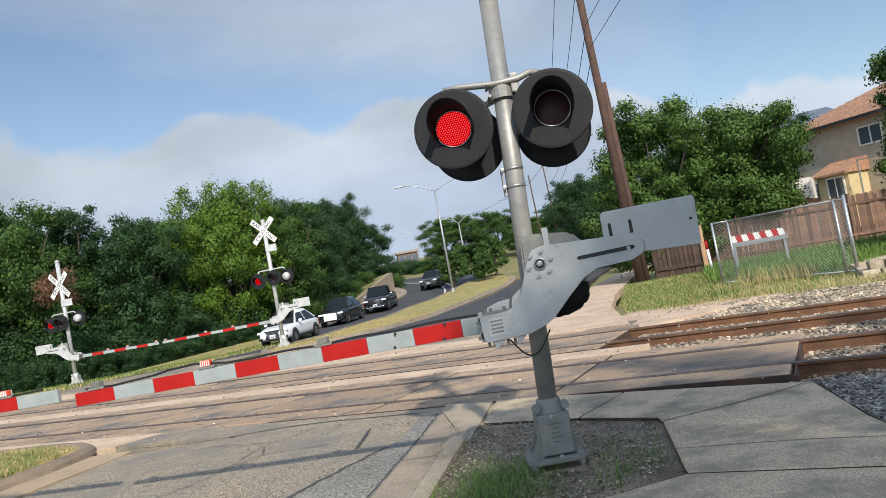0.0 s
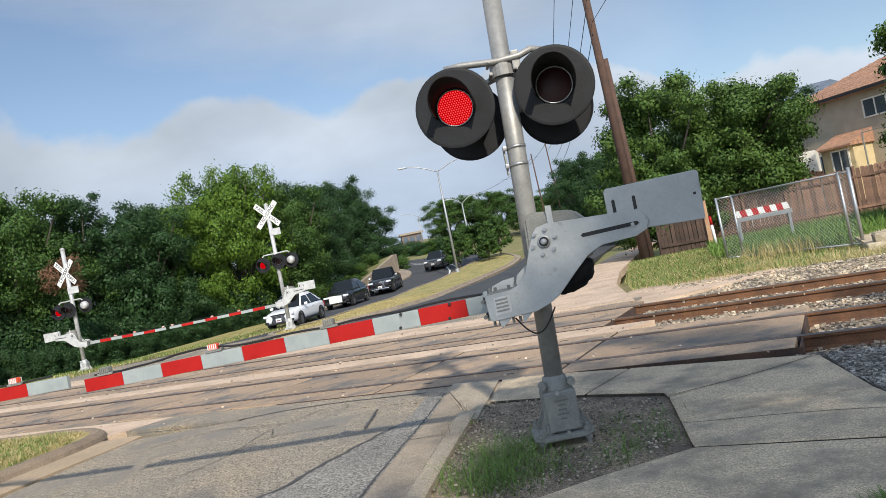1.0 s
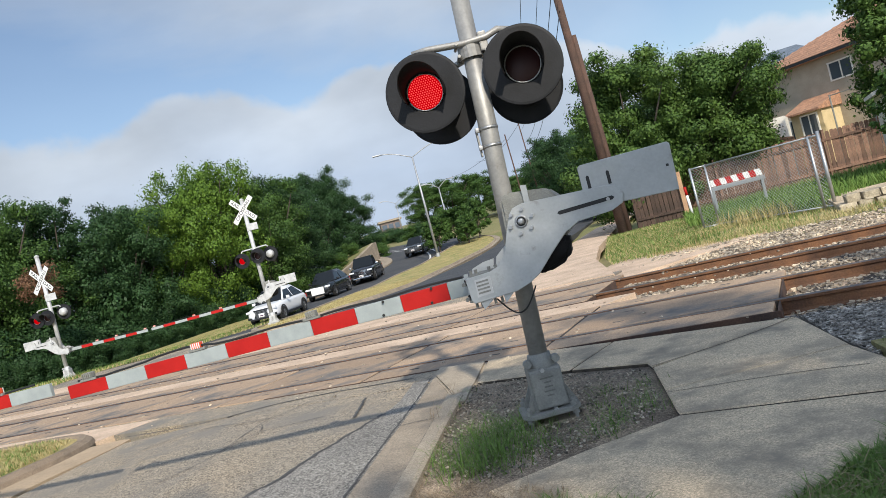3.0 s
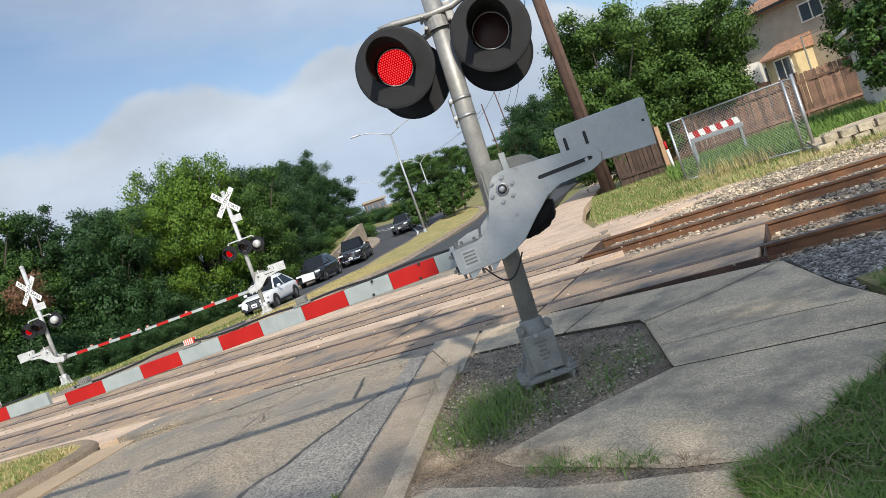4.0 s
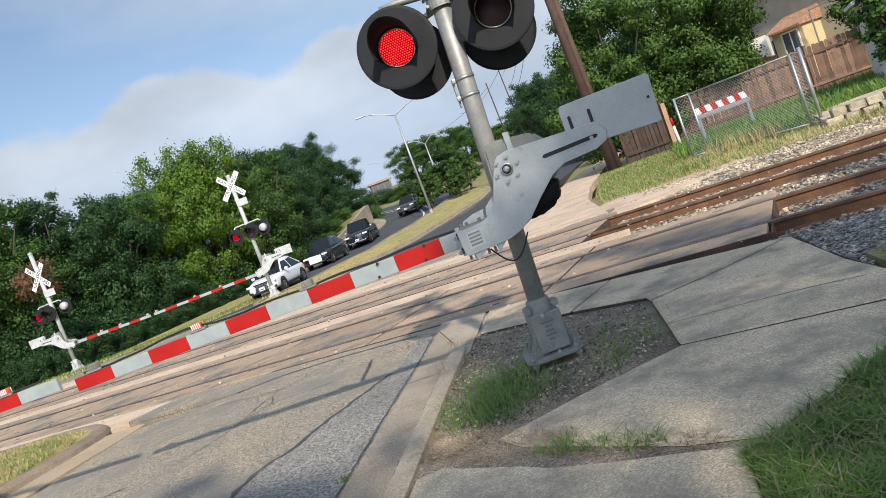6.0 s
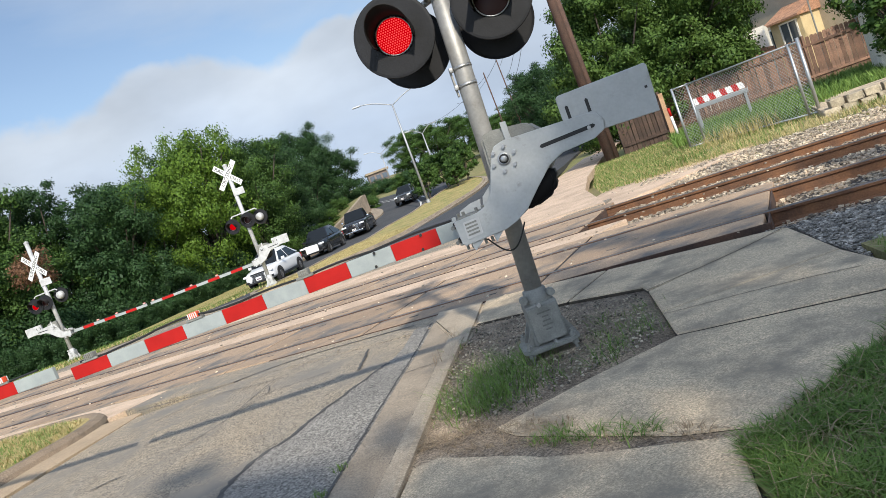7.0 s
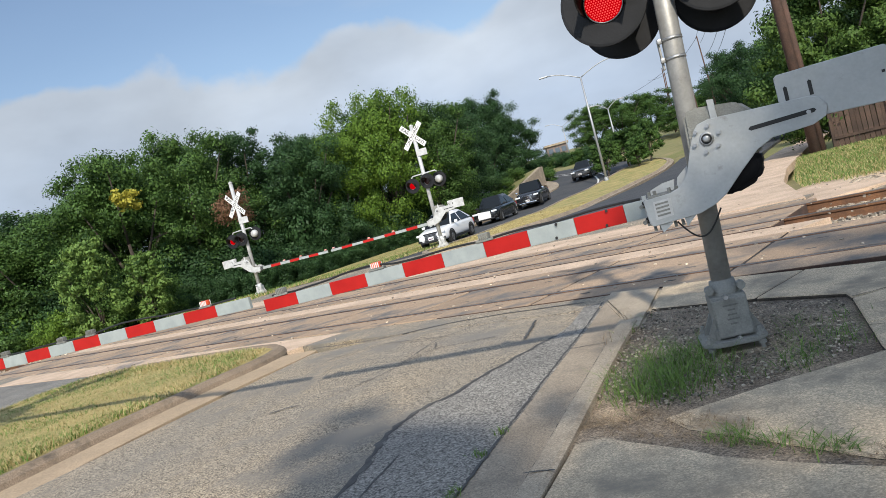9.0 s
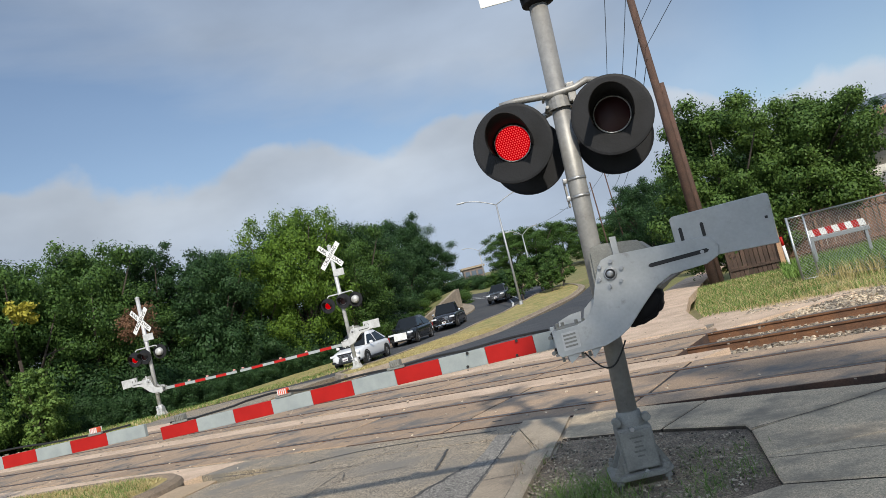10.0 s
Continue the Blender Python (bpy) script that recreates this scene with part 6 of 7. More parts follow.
for k, x, y, hz, w in (
        (1, -36, 30, 0.58, 1.1), (1, -33, 31.5, 0.58, 1.0), (1, -41, 30, 0.62, 1.2), (1, -40, 36, 0.68, 1.2), (1, -47, 34, 0.75, 1.3),
        (1, -26.5, 37.5, 0.95, 1.0), (1, -30, 34.5, 0.68, 1.0), (1, -24.5, 41.0, 1.02, 1.0), (1, -23.4, 44.5, 0.76, 1.0), (1, -26.6, 46, 1.05, 1.0), (0, -19.5, 46.5, 0.98, 1.05),
        (0, -20.2, 51.5, 1.05, 1.0), (3, -18.4, 50.5, 0.92, 0.85), (1, -12.6, 58.5, 1.0, 1.0), (0, -17, 60, 1.18, 1.2), (0, -12.4, 65, 1.12, 1.1), (0, -11.9, 88, 1.15, 1.3),
        (0, -12.4, 73.5, 1.15, 0.95), (0, -9.4, 91, 0.86, 1.1), (0, -12, 84, 1.2, 1.2), (1, -22, 58, 1.0, 1.15), (1, -31, 44, 0.95, 1.3), (1, -36, 42, 0.85, 1.3), (1, -52, 40, 0.85, 1.5), (1, -45, 44, 0.9, 1.4),
        (1, 0.4, 113, 0.74, 1.1), (1, 4.0, 110, 0.72, 1.2), (1, 8.5, 112, 0.7, 1.2), (1, 13, 104, 0.52, 1.1), (1, 17, 112, 0.6, 1.2), (0, 22, 106, 0.6, 1.2),
        (0, 13.4, 70, 0.86, 0.9), (1, 16, 64, 0.8, 0.9), (0, 15.0, 84, 0.95, 1.0), (0, 13.6, 58, 0.78, 0.8), (1, 18, 52, 0.8, 1.0), (0, 14.6, 46, 0.72, 0.85), (0, 20, 44, 0.8, 1.0), (0, 26, 60, 1.0, 1.4)):
    hz *= 1.12 if x < -21 else 1.09 if x < -5 else 1.06
    c = copy_thing(kinds[k], Matrix())
    c.matrix_basis = Matrix.Translation((x, y, zg(x, y) - 0.2)) @ Matrix.Rotation(random.uniform(0, 6.28), 4, "Z") @ Matrix.Diagonal((w, w, hz, 1))
    if k == 3:
        tagged(c, "bright green tree at the edge of the wood")

# small trees on the far median
kinds2 = tree(15, "young round green tree on the grass median", 3.4, 1.5, 0.1, 9000, 0.085, LEAF_MID, Matrix.Translation((0.6, 70.5, 0.4)), 0.2)
for x, y, hz, w in ((2.6, 74.0, 1.05, 1.1), (4.7, 72.5, 1.2, 0.9), (3.4, 69.5, 0.8, 0.8)):
    c = copy_thing(kinds2, Matrix())
    c.matrix_basis = Matrix.Translation((x, y, zg(x, y))) @ Matrix.Rotation(random.uniform(0, 6.28), 4, "Z") @ Matrix.Diagonal((w, w, hz, 1))

# the broad live oaks by the fence
tree(21, "broad spreading green live oak beside the wooden pole", 6.95, 3.0, 0.2, 90000, 0.06, LEAF_OAK, pose(8.7, 30.0, -0.1), 0.12, (0.6, 0))
tree(22, "broad dark live oak overhanging the fence", 6.3, 3.2, 0.22, 86000, 0.06, LEAF_OAK, pose(12.25, 31.0, -0.1), 0.32, (0.6, -0.4))
tree(23, "dark green tree beside the tan house", 7.4, 2.5, 0.2, 44000, 0.07, LEAF_OAK, pose(18.65, 26.5, -0.1), 0.25)
tree(24, "small green tree beside the white shed", 3.2, 1.0, 0.1, 8000, 0.06, LEAF_MID, pose(13.2, 19.4, -0.1), 0.3)
tree(25, "light green sapling at the edge of the wood", 4.8, 1.6, 0.08, 12000, 0.075, LEAF_SAP, pose(-24.6, 31.0, -0.3), 0.08)
tree(26, "small pale green sapling at the edge of the wood", 3.6, 1.2, 0.07, 8000, 0.07, LEAF_SAP, pose(-22.4, 32.2, -0.3), 0.08)
# trees behind the sidewalk, which shade it
tree(31, "tall shade tree beside the sidewalk", 9.2, 3.2, 0.3, 8600, 0.17, LEAF_DARK, pose(4.2, -4.6, -0.1), 0.42)
tree(32, "second shade tree beside the sidewalk", 8.8, 3.0, 0.3, 5500, 0.17, LEAF_DARK, pose(8.6, -3.2, -0.1), 0.42)
tree(33, "third shade tree beside the road", 8.0, 1.7, 0.25, 8000, 0.14, LEAF_DARK, pose(0.3, -5.4, -0.1), 0.45)

# undergrowth at the foot of the wood
rng = np.random.default_rng(5)
SHRUBS = [shrub_mesh(41, 1.5, 2.0, 9000, 0.05, LEAF_DARK), shrub_mesh(42, 1.5, 2.2, 9000, 0.05, LEAF_MID), shrub_mesh(43, 1.2, 1.4, 7000, 0.048, LEAF_BRIGHT)]
line = smooth_line([(-46, 24.5), (-38, 26.5), (-31, 29.5), (-26, 33), (-22, 37.5), (-19.5, 41), (-17.6, 45), (-16.4, 49), (-14.8, 53.5), (-13.6, 58), (-12.8, 62), (-12.4, 66)], 7)
for i, (x, y) in enumerate(line):
    for back, big in ((0.0, 0.85), (2.0, 1.5), (4.2, 2.0)):
        ob = new("shrub", SHRUBS[(i + int(back)) % 3 if i % 4 == 0 and x < -27 else 1 + int(rng.integers(2)) if x < -27 else 0])
        s = big * rng.uniform(0.7, 1.15)
        ob.matrix_basis = Matrix.Translation((x - back * 0.85 + rng.normal(0, 0.4), y + back * 0.6 + rng.normal(0, 0.4), zg(x, y) - 0.25)) @ Matrix.Rotation(rng.uniform(0, 6.28), 4, "Z") @ Matrix.Diagonal((s, s, s * rng.uniform(0.8, 1.2), 1))
        tagged(ob, "dense green shrub at the foot of the wood", "shrub", "undergrowth of the wood")
dead = new("dead_branch_clump", shrub_mesh(44, 1.45, 2.0, 3600, 0.055, LEAF_BROWN))
dead.matrix_basis = Matrix.Translation((-19.5, 36.8, 3.4))
tagged(dead, "clump of dead brown branches hanging in the trees", "dead foliage")
yellow = new("yellow_sprig", shrub_mesh(45, 0.8, 1.2, 700, 0.1, LEAF_YELLOW))
yellow.matrix_basis = Matrix.Translation((-23.6, 34.2, 5.6))
tagged(yellow, "yellowing sprig of leaves in the wood's crown", "foliage", kind="stuff")
for x, y, s in ((-24.5, 31.5, 1.0), (-26.4, 30.6, 0.95), (-22.6, 33.2, 0.9)):
    ob = new("shrub", SHRUBS[2 if x < -26 else 1])
    ob.matrix_basis = Matrix.Translation((x, y, -0.2)) @ Matrix.Diagonal((s, s, 1.35 * s, 1))
    tagged(ob, "bright green sapling at the wood's edge", "shrub")


def grass(name, label, spots, height, mat, seed, bend=0.5, width=0.006):
    """Grass blades: narrow bent strips, two quads each."""
    rng = np.random.default_rng(seed)
    n = len(spots)
    p = np.asarray(spots, dtype=float)
    a = rng.uniform(0, 6.283, n)
    d = np.stack([np.cos(a), np.sin(a), np.zeros(n)], 1)
    side = np.stack([-np.sin(a), np.cos(a), np.zeros(n)], 1) * width * rng.uniform(0.6, 1.4, n)[:, None]
    h = (height * rng.uniform(0.45, 1.25, n))[:, None]
    up = np.array([0, 0, 1.0])
    b = bend * rng.uniform(0.2, 1.2, n)[:, None]
    m1 = p + up * h * 0.55 + d * h * b * 0.3
    m2 = p + up * h * 0.95 + d * h * b
    q = np.stack([p - side, p + side, m1 + side * 0.8, m1 - side * 0.8, m1 - side * 0.8, m1 + side * 0.8, m2 + side * 0.15, m2 - side * 0.15], 1).reshape(-1, 3)
    return tagged(new(name, quads_mesh(name, q, mat)), label, "grass", kind="stuff")


def fill(poly, n, z, seed, weight=None):
    rng = np.random.default_rng(seed)
    xs, ys = [p[0] for p in poly], [p[1] for p in poly]
    out = []
    for _ in range(n * 12):
        x, y = rng.uniform(min(xs), max(xs)), rng.uniform(min(ys), max(ys))
        if inside(x, y, poly) and (weight is None or rng.uniform() < weight(x, y)):
            out.append((x, y, z + zg(x, y)))
            if len(out) >= n:
                break
    return out


def tufts(cs, per, r, z, seed):
    rng = np.random.default_rng(seed)
    return [(x + rng.normal(0, r), y + rng.normal(0, r), z) for x, y in cs for _ in range(per)]


# tufts in the dirt bed
grass("grass_tufts_bed", "green grass tufts in the dirt bed", tufts([(0.02, 5.0), (0.12, 5.2), (0.0, 4.75), (0.22, 5.35), (-0.08, 4.9), (0.1, 4.7), (0.18, 5.0), (-0.12, 4.65), (-0.2, 4.8), (0.3, 5.25), (-0.05, 5.3), (0.05, 5.5), (-0.2, 5.1), (0.25, 4.85)], 85, 0.12, -0.01, 1), 0.13, BLADE, 2, 1.7, 0.0028)
grass("grass_tufts_bed_side", "thin grass tufts beside the signal foot", tufts([(0.95, 5.05), (0.9, 4.9), (1.1, 5.35), (0.88, 5.4), (1.15, 5.0), (0.75, 4.8), (1.3, 5.6), (1.0, 5.7), (0.45, 4.75), (0.85, 5.0), (0.8, 4.7), (1.2, 5.2)], 34, 0.075, -0.01, 3), 0.09, BLADE, 4, 1.7, 0.0026)
grass("weed_stalks", "dry weed stalks at the kerb's end", tufts([(-0.16, 7.1), (-0.3, 6.2)], 14, 0.06, 0.0, 5), 0.2, STRAW, 6, 1.3, 0.0016)
grass("grass_joint", "dry grass and weeds in the sidewalk joint", tufts([(-0.3 + 0.105 * i, 4.14 - 0.082 * i) for i in range(11)], 30, 0.05, 0.02, 7), 0.02, STRAW, 8, 6.0, 0.0025)
grass("grass_joint_green", "green weeds in the sidewalk joint", tufts([(0.3, 3.7), (0.42, 3.62), (0.2, 3.78), (0.55, 3.5), (0.65, 3.42)], 80, 0.05, 0.01, 9), 0.06, BLADE, 10, 1.8, 0.0026)
grass("gutter_weeds", "small green weeds in the gutter joint", tufts([(-1.2, 3.72), (-1.22, 3.6), (-1.05, 4.54), (-1.14, 4.2), (-1.25, 3.45)], 35, 0.03, 0.01, 31), 0.035, BLADE, 32, 1.5, 0.003)
grass("kerb_weeds", "thin weeds along the back of the kerb", tufts([(-0.42 + 0.07 * i, 5.0 + 0.4 * i) for i in range(6)], 20, 0.05, 0.0, 33), 0.07, BLADE, 34, 1.4, 0.0024)
grass("straw_litter", "brown straw litter lying in the sidewalk joint", tufts([(-0.42, 4.3), (-0.28, 4.26), (-0.12, 4.26), (-0.5, 4.42), (0.02, 4.12), (0.15, 4.0), (0.28, 3.86), (-0.2, 4.36), (0.8, 3.2)], 70, 0.06, 0.03, 39), 0.025, STRAW, 40, 5.0, 0.0025)
LAWN = [(0.86, 0.6), (0.85, 2.66), (1.0, 3.0), (1.46, 3.24), (1.92, 3.46), (2.65, 4.2), (2.78, 4.8), (2.86, 5.15), (5.5, 4.2), (5.0, 1.0)]
LAWN_NEAR = [(0.8, 2.3), (0.9, 2.98), (1.08, 3.08), (1.36, 3.2), (1.82, 3.44), (2.6, 4.15), (2.75, 4.8), (3.1, 4.9), (3.4, 3.6), (2.4, 2.2)]
grass("lawn_grass_near", "long green lawn blades spilling over the sidewalk", fill(LAWN_NEAR, 34000, 0.015, 51, lambda x, y: 0.25 + 0.75 * (noise.noise((x * 3, y * 3, 0)) > -0.1)), 0.06, BLADE, 52, 1.8, 0.0028)
grass("lawn_straw_near", "dry straw lying in the lawn", fill(LAWN_NEAR, 2600, 0.03, 53), 0.05, STRAW, 54, 3.0, 0.003)
grass("lawn_grass", "shaded green lawn blades beside the sidewalk", fill(LAWN, 20000, 0.015, 11, lambda x, y: 0.35 + 0.65 * (noise.noise((x * 2, y * 2, 0)) > -0.15)), 0.055, BLADE, 12, 1.2, 0.0026)
grass("lawn_grass_dry", "dry blades through the lawn", fill(LAWN, 2200, 0.015, 13), 0.05, BLADE_DRY, 14, 1.6, 0.002)
MED = [(-6.5, 4.6), (-6.1, 7.0), (-5.7, 8.6), (-5.4, 9.6), (-5.5, 10.25), (-6.2, 10.8), (-7.5, 11.35), (-9.1, 12.0), (-10.15, 12.15), (-10.6, 11.4), (-10.75, 10.0), (-11.5, 8.9), (-12.3, 7)]
grass("median_grass", "dry yellow turf blades on the median", fill(MED, 34000, 0.1, 15), 0.06, BLADE_DRY, 16, 1.4, 0.0045)
grass("median_grass_green", "green turf blades on the median", fill(MED, 15000, 0.1, 17, lambda x, y: 1.0 if noise.noise((x * 0.7, y * 0.7, 3)) > 0.0 else 0.2), 0.065, BLADE, 18, 1.3, 0.0045)
E1 = [RM @ Vector((a, s_of(RAILS[3]) + d, 0)) for a, d in ((-3.4, 3.0), (12, 2.4), (12, 3.8), (-2.6, 8.6), (-4.0, 8.0))]
BERM = [(p.x, p.y) for p in E1]
grass("berm_grass", "tall dry grass along the ballast", fill(BERM, 14000, -0.05, 19, lambda x, y: 1.0 if noise.noise((x * 0.8, y * 0.8, 1)) > -0.1 else 0.3), 0.11, BLADE_DRY, 20, 0.9, 0.005)
grass("berm_grass_green", "green grass along the ballast", fill(BERM, 8000, -0.05, 21, lambda x, y: 1.0 if noise.noise((x * 0.8, y * 0.8, 5)) > 0.0 else 0.2), 0.12, BLADE, 22, 0.8, 0.005)
grass("tall_dry_tufts", "tall straw tufts before the chain-link fence", tufts([(7.6, 18.0), (7.9, 17.6), (8.1, 17.2), (7.4, 18.4)], 70, 0.2, -0.05, 23), 0.4, BLADE_DRY, 24, 0.4, 0.008)
YARD = [(7.2, 21.0), (8.6, 16.6), (14.5, 20), (15.5, 25), (9.5, 28)]
grass("yard_grass", "green yard grass behind the fence", fill(YARD, 15000, -0.02, 25), 0.3, BLADE, 26, 0.6, 0.012)
YARD_EDGE = [(3.7, 16.2), (5.2, 15.6), (7.4, 18.6), (9.4, 27.5), (6.4, 27.5), (4.1, 18.6)]
grass("yard_edge_grass", "short green grass round the wooden pole", fill(YARD_EDGE, 9000, -0.01, 35), 0.09, BLADE, 36, 1.0, 0.006)
grass("yard_edge_straw", "dry blades round the wooden pole", fill(YARD_EDGE, 7000, -0.01, 41), 0.08, BLADE_DRY, 42, 1.2, 0.006)
FARMED = [(-6.0, 24.4), (-3.8, 26.5), (-2.2, 31.5), (-0.8, 38.4), (-4.6, 42), (-6.0, 33), (-6.9, 28)]
grass("median_grass_far", "dry turf blades on the far median", fill(FARMED, 14000, 0.06, 27), 0.06, BLADE_DRY, 28, 1.1, 0.008)
VERGE = [(-17.2, 22.4), (-14.4, 22.4), (-12.7, 28), (-10.1, 36), (-8.4, 46), (-12.5, 49), (-16.0, 36), (-19, 29)]
grass("verge_grass", "rough green and dry grass on the verge", fill(VERGE, 7000, 0.02, 29), 0.16, BLADE, 30, 0.8, 0.01)
grass("verge_grass_dry", "dry straw grass on the verge", fill(VERGE, 9000, 0.02, 37), 0.12, BLADE_DRY, 38, 0.9, 0.01)

for i in range(14):
    x, y = -15 + 1.15 * i + rng.normal(0, 0.3), 118 - 0.9 * i + rng.normal(0, 1)
    ob = new("shrub", SHRUBS[i % 2])
    ob.matrix_basis = Matrix.Translation((x, y, zg(x, y) - 0.4)) @ Matrix.Rotation(rng.uniform(0, 6.28), 4, "Z") @ Matrix.Diagonal((1.3, 1.3, rng.uniform(0.8, 1.3), 1))
    tagged(ob, "distant roadside shrub beyond the bend", "shrub", "shrubs beyond the bend")

# ---- poles and wires ----
POLE_WOOD = material("weathered brown pole", (0.105, 0.057, 0.04), (0.06, 0.037, 0.028), 0.9, scale=2.5, fine=25, bump=0.5, spread=0.4)
ALU = plain("street light metal", (0.36, 0.37, 0.38), 0.5, 0.5)


def street_lamp(x, y, h, reach, label):
    e = thing("street_lamp", label, "street lamp", "street lamps", pose(x, y, zg(x, y)))
    bm = bmesh.new()
    rod(bm, (0, 0, 0), (0, 0, h), 0.11, 0.07, 12)
    part("pole", bm, ALU, e, "tall tapered metal pole", True)
    bm = bmesh.new()
    rod(bm, (0, 0, 0), (0, 0, 0.35), 0.2, 0.16, 12)
    part("base", bm, ALU, e)
    for s in (-1, 1):
        bm = bmesh.new()
        pts = [Vector((s * reach * t, 0, h - 0.05 + 0.85 * math.sin(t * 1.5))) for t in [i / 8 for i in range(9)]]
        tube(bm, pts, 0.045, 8)
        arm = part("arm", bm, ALU, e, "curved lamp arm", True)
        bm = bmesh.new()
        box(bm, pts[-1] + Vector((s * 0.3, 0, 0.0)), (0.7, 0.26, 0.12), bevel=0.04)
        part("lamp_head", bm, ALU, arm)
    return e


street_lamp(0.2, 62.4, 8.75, 2.6, "grey twin-arm street lamp on the median")
street_lamp(2.6, 95.5, 6.0, 1.5, "distant twin-arm street lamp")
street_lamp(-4.2, 122, 5.4, 2.0, "distant twin-arm street lamp")


def utility_pole(x, y, top, h, label, arms=True, r=0.16):
    e = thing("utility_pole", label, "utility pole", "utility poles", pose(x, y, zg(x, y) - 0.1))
    t = Vector((top[0] - x, top[1] - y, h))
    bm = bmesh.new()
    rod(bm, (0, 0, -0.2), t, r, r * 0.7, 16)
    part("pole", bm, POLE_WOOD, e, "brown wooden pole", True)
    if arms:
        bm = bmesh.new()
        box(bm, t * 0.97, (2.4, 0.1, 0.12), bevel=0.01)
        part("cross_arm", bm, POLE_WOOD, e)
        for d in (-1.1, -0.5, 0.5, 1.1):
            bm = bmesh.new()
            lathe(bm, [(0.03, 0), (0.06, 0.04), (0.04, 0.08), (0.06, 0.12), (0.0, 0.16)], Matrix.Translation(t * 0.97 + Vector((d, 0, 0.06))), 10)
            part("insulator", bm, CAST, e)
    return e


big = utility_pole(6.95, 27.3, (6.52, 26.8), 13.5, "tall leaning brown wooden utility pole by the oak", True, 0.175)
bm = bmesh.new()
rod(bm, (0.25, 0.1, -0.2), (-0.05, -0.25, 7.6), 0.13, 0.11, 12)
part("stub_pole", bm, POLE_WOOD, big, "shorter brown pole lashed beside", True)
utility_pole(8.4, 62, (8.1, 61.5), 8.6, "distant thin utility pole", False, 0.07)
utility_pole(12.0, 76, (11.5, 75), 10.2, "distant leaning utility pole", False, 0.08)
for x, y, h in ((12.0, 118, 9.8), (12.6, 122, 9.2), (13.3, 120, 8.4)):
    utility_pole(x, y, (x + 0.3, y), h, "far reddish utility pole in a cluster", False, 0.1)


def wire(a, b, sag, r=0.011):
    a, b = Vector(a), Vector(b)
    bm = bmesh.new()
    tube(bm, [a.lerp(b, t) - Vector((0, 0, sag * 4 * t * (1 - t))) for t in [i / 16 for i in range(17)]], r, 5)
    return tagged(obj("overhead_wire", bm, RUBBER), "thin black overhead wire between poles", "wire", "overhead wires")


for d, z0, z1 in ((-1.1, 13.1, 14.0), (-0.5, 13.1, 14.0), (0.5, 13.1, 14.0), (1.1, 13.1, 14.0), (0.1, 9.6, 10.5), (0.15, 8.8, 9.6)):
    wire((6.5 + d, 26.8, z0), (5.6 + d, -14, z1), 0.5)
for d, z0, z1 in ((-0.4, 12.8, 10.6), (0.4, 12.4, 10.2), (0.0, 9.2, 8.8), (0.1, 8.4, 8.0)):
    wire((6.5 + d, 26.8, z0), (11.5 + d * 0.5, 75, z1), 1.3, 0.015)
wire((11.5, 75, 10.8), (10, 118, 12), 1.0, 0.02)
wire((8.1, 61.5, 8.2), (2.6, 95, 9.0), 0.8, 0.015)

# ---- the right side: yard, fences, houses ----
STUCCO = material("tan stucco", (0.40, 0.34, 0.26), (0.34, 0.29, 0.22), 0.9, scale=1.5, fine=60, bump=0.15)
STUCCO_YELLOW = material("cream stucco", (0.6, 0.47, 0.27), (0.52, 0.4, 0.22), 0.9, scale=1.5, fine=60, bump=0.15)
ROOF_RED = material("red-brown shingles", (0.42, 0.22, 0.13), (0.27, 0.15, 0.095), 0.95, scale=4, fine=14, bump=0.5, per_piece=0.06, grit=0.35)
ROOF_BLUE = material("grey-blue shingles", (0.13, 0.16, 0.2), (0.09, 0.11, 0.14), 0.95, scale=3, fine=30, bump=0.4)
FENCE_WOOD = material("weathered fence boards", (0.23, 0.13, 0.085), (0.14, 0.085, 0.06), 0.92, scale=2.5, fine=40, bump=0.4, per_piece=0.35)
# darker copy of FENCE_WOOD: the shade on the fence end is in its colour
FENCE_SHADED = material("shade-toned fence boards", (0.1, 0.062, 0.044), (0.06, 0.04, 0.03), 0.92, scale=2.5, fine=40, bump=0.4, per_piece=0.25)
FENCE_PALE = material("pale new fence boards", (0.42, 0.26, 0.15), (0.34, 0.2, 0.12), 0.92, scale=2.5, fine=40, bump=0.4, per_piece=0.2)
WHITE_PAINT = material("white painted siding", (0.76, 0.73, 0.66), (0.66, 0.63, 0.56), 0.7, scale=2, fine=40, bump=0.1)
LIMESTONE = material("limestone blocks", (0.45, 0.38, 0.27), (0.3, 0.25, 0.18), 0.95, scale=3, fine=30, bump=0.6, per_piece=0.2)
GALV = plain("galvanised tube", (0.42, 0.43, 0.43), 0.4, 0.8)
WINDOW = plain("window pane", (0.06, 0.075, 0.09), 0.08, coat=0.6)

bm = bmesh.new()
e2 = [RM @ Vector((a, s_of(RAILS[3]) + d, 0)) for a, d in ((-4.2, 3.0), (60, 2.2), (60, 60), (-2.0, 9.0))]
slab(bm, [(p.x, p.y) for p in e2], -0.4, -0.05)
tagged(obj("verge_right", bm, GRASS), "grassy ground along the far side of the tracks", "verge", kind="structure")


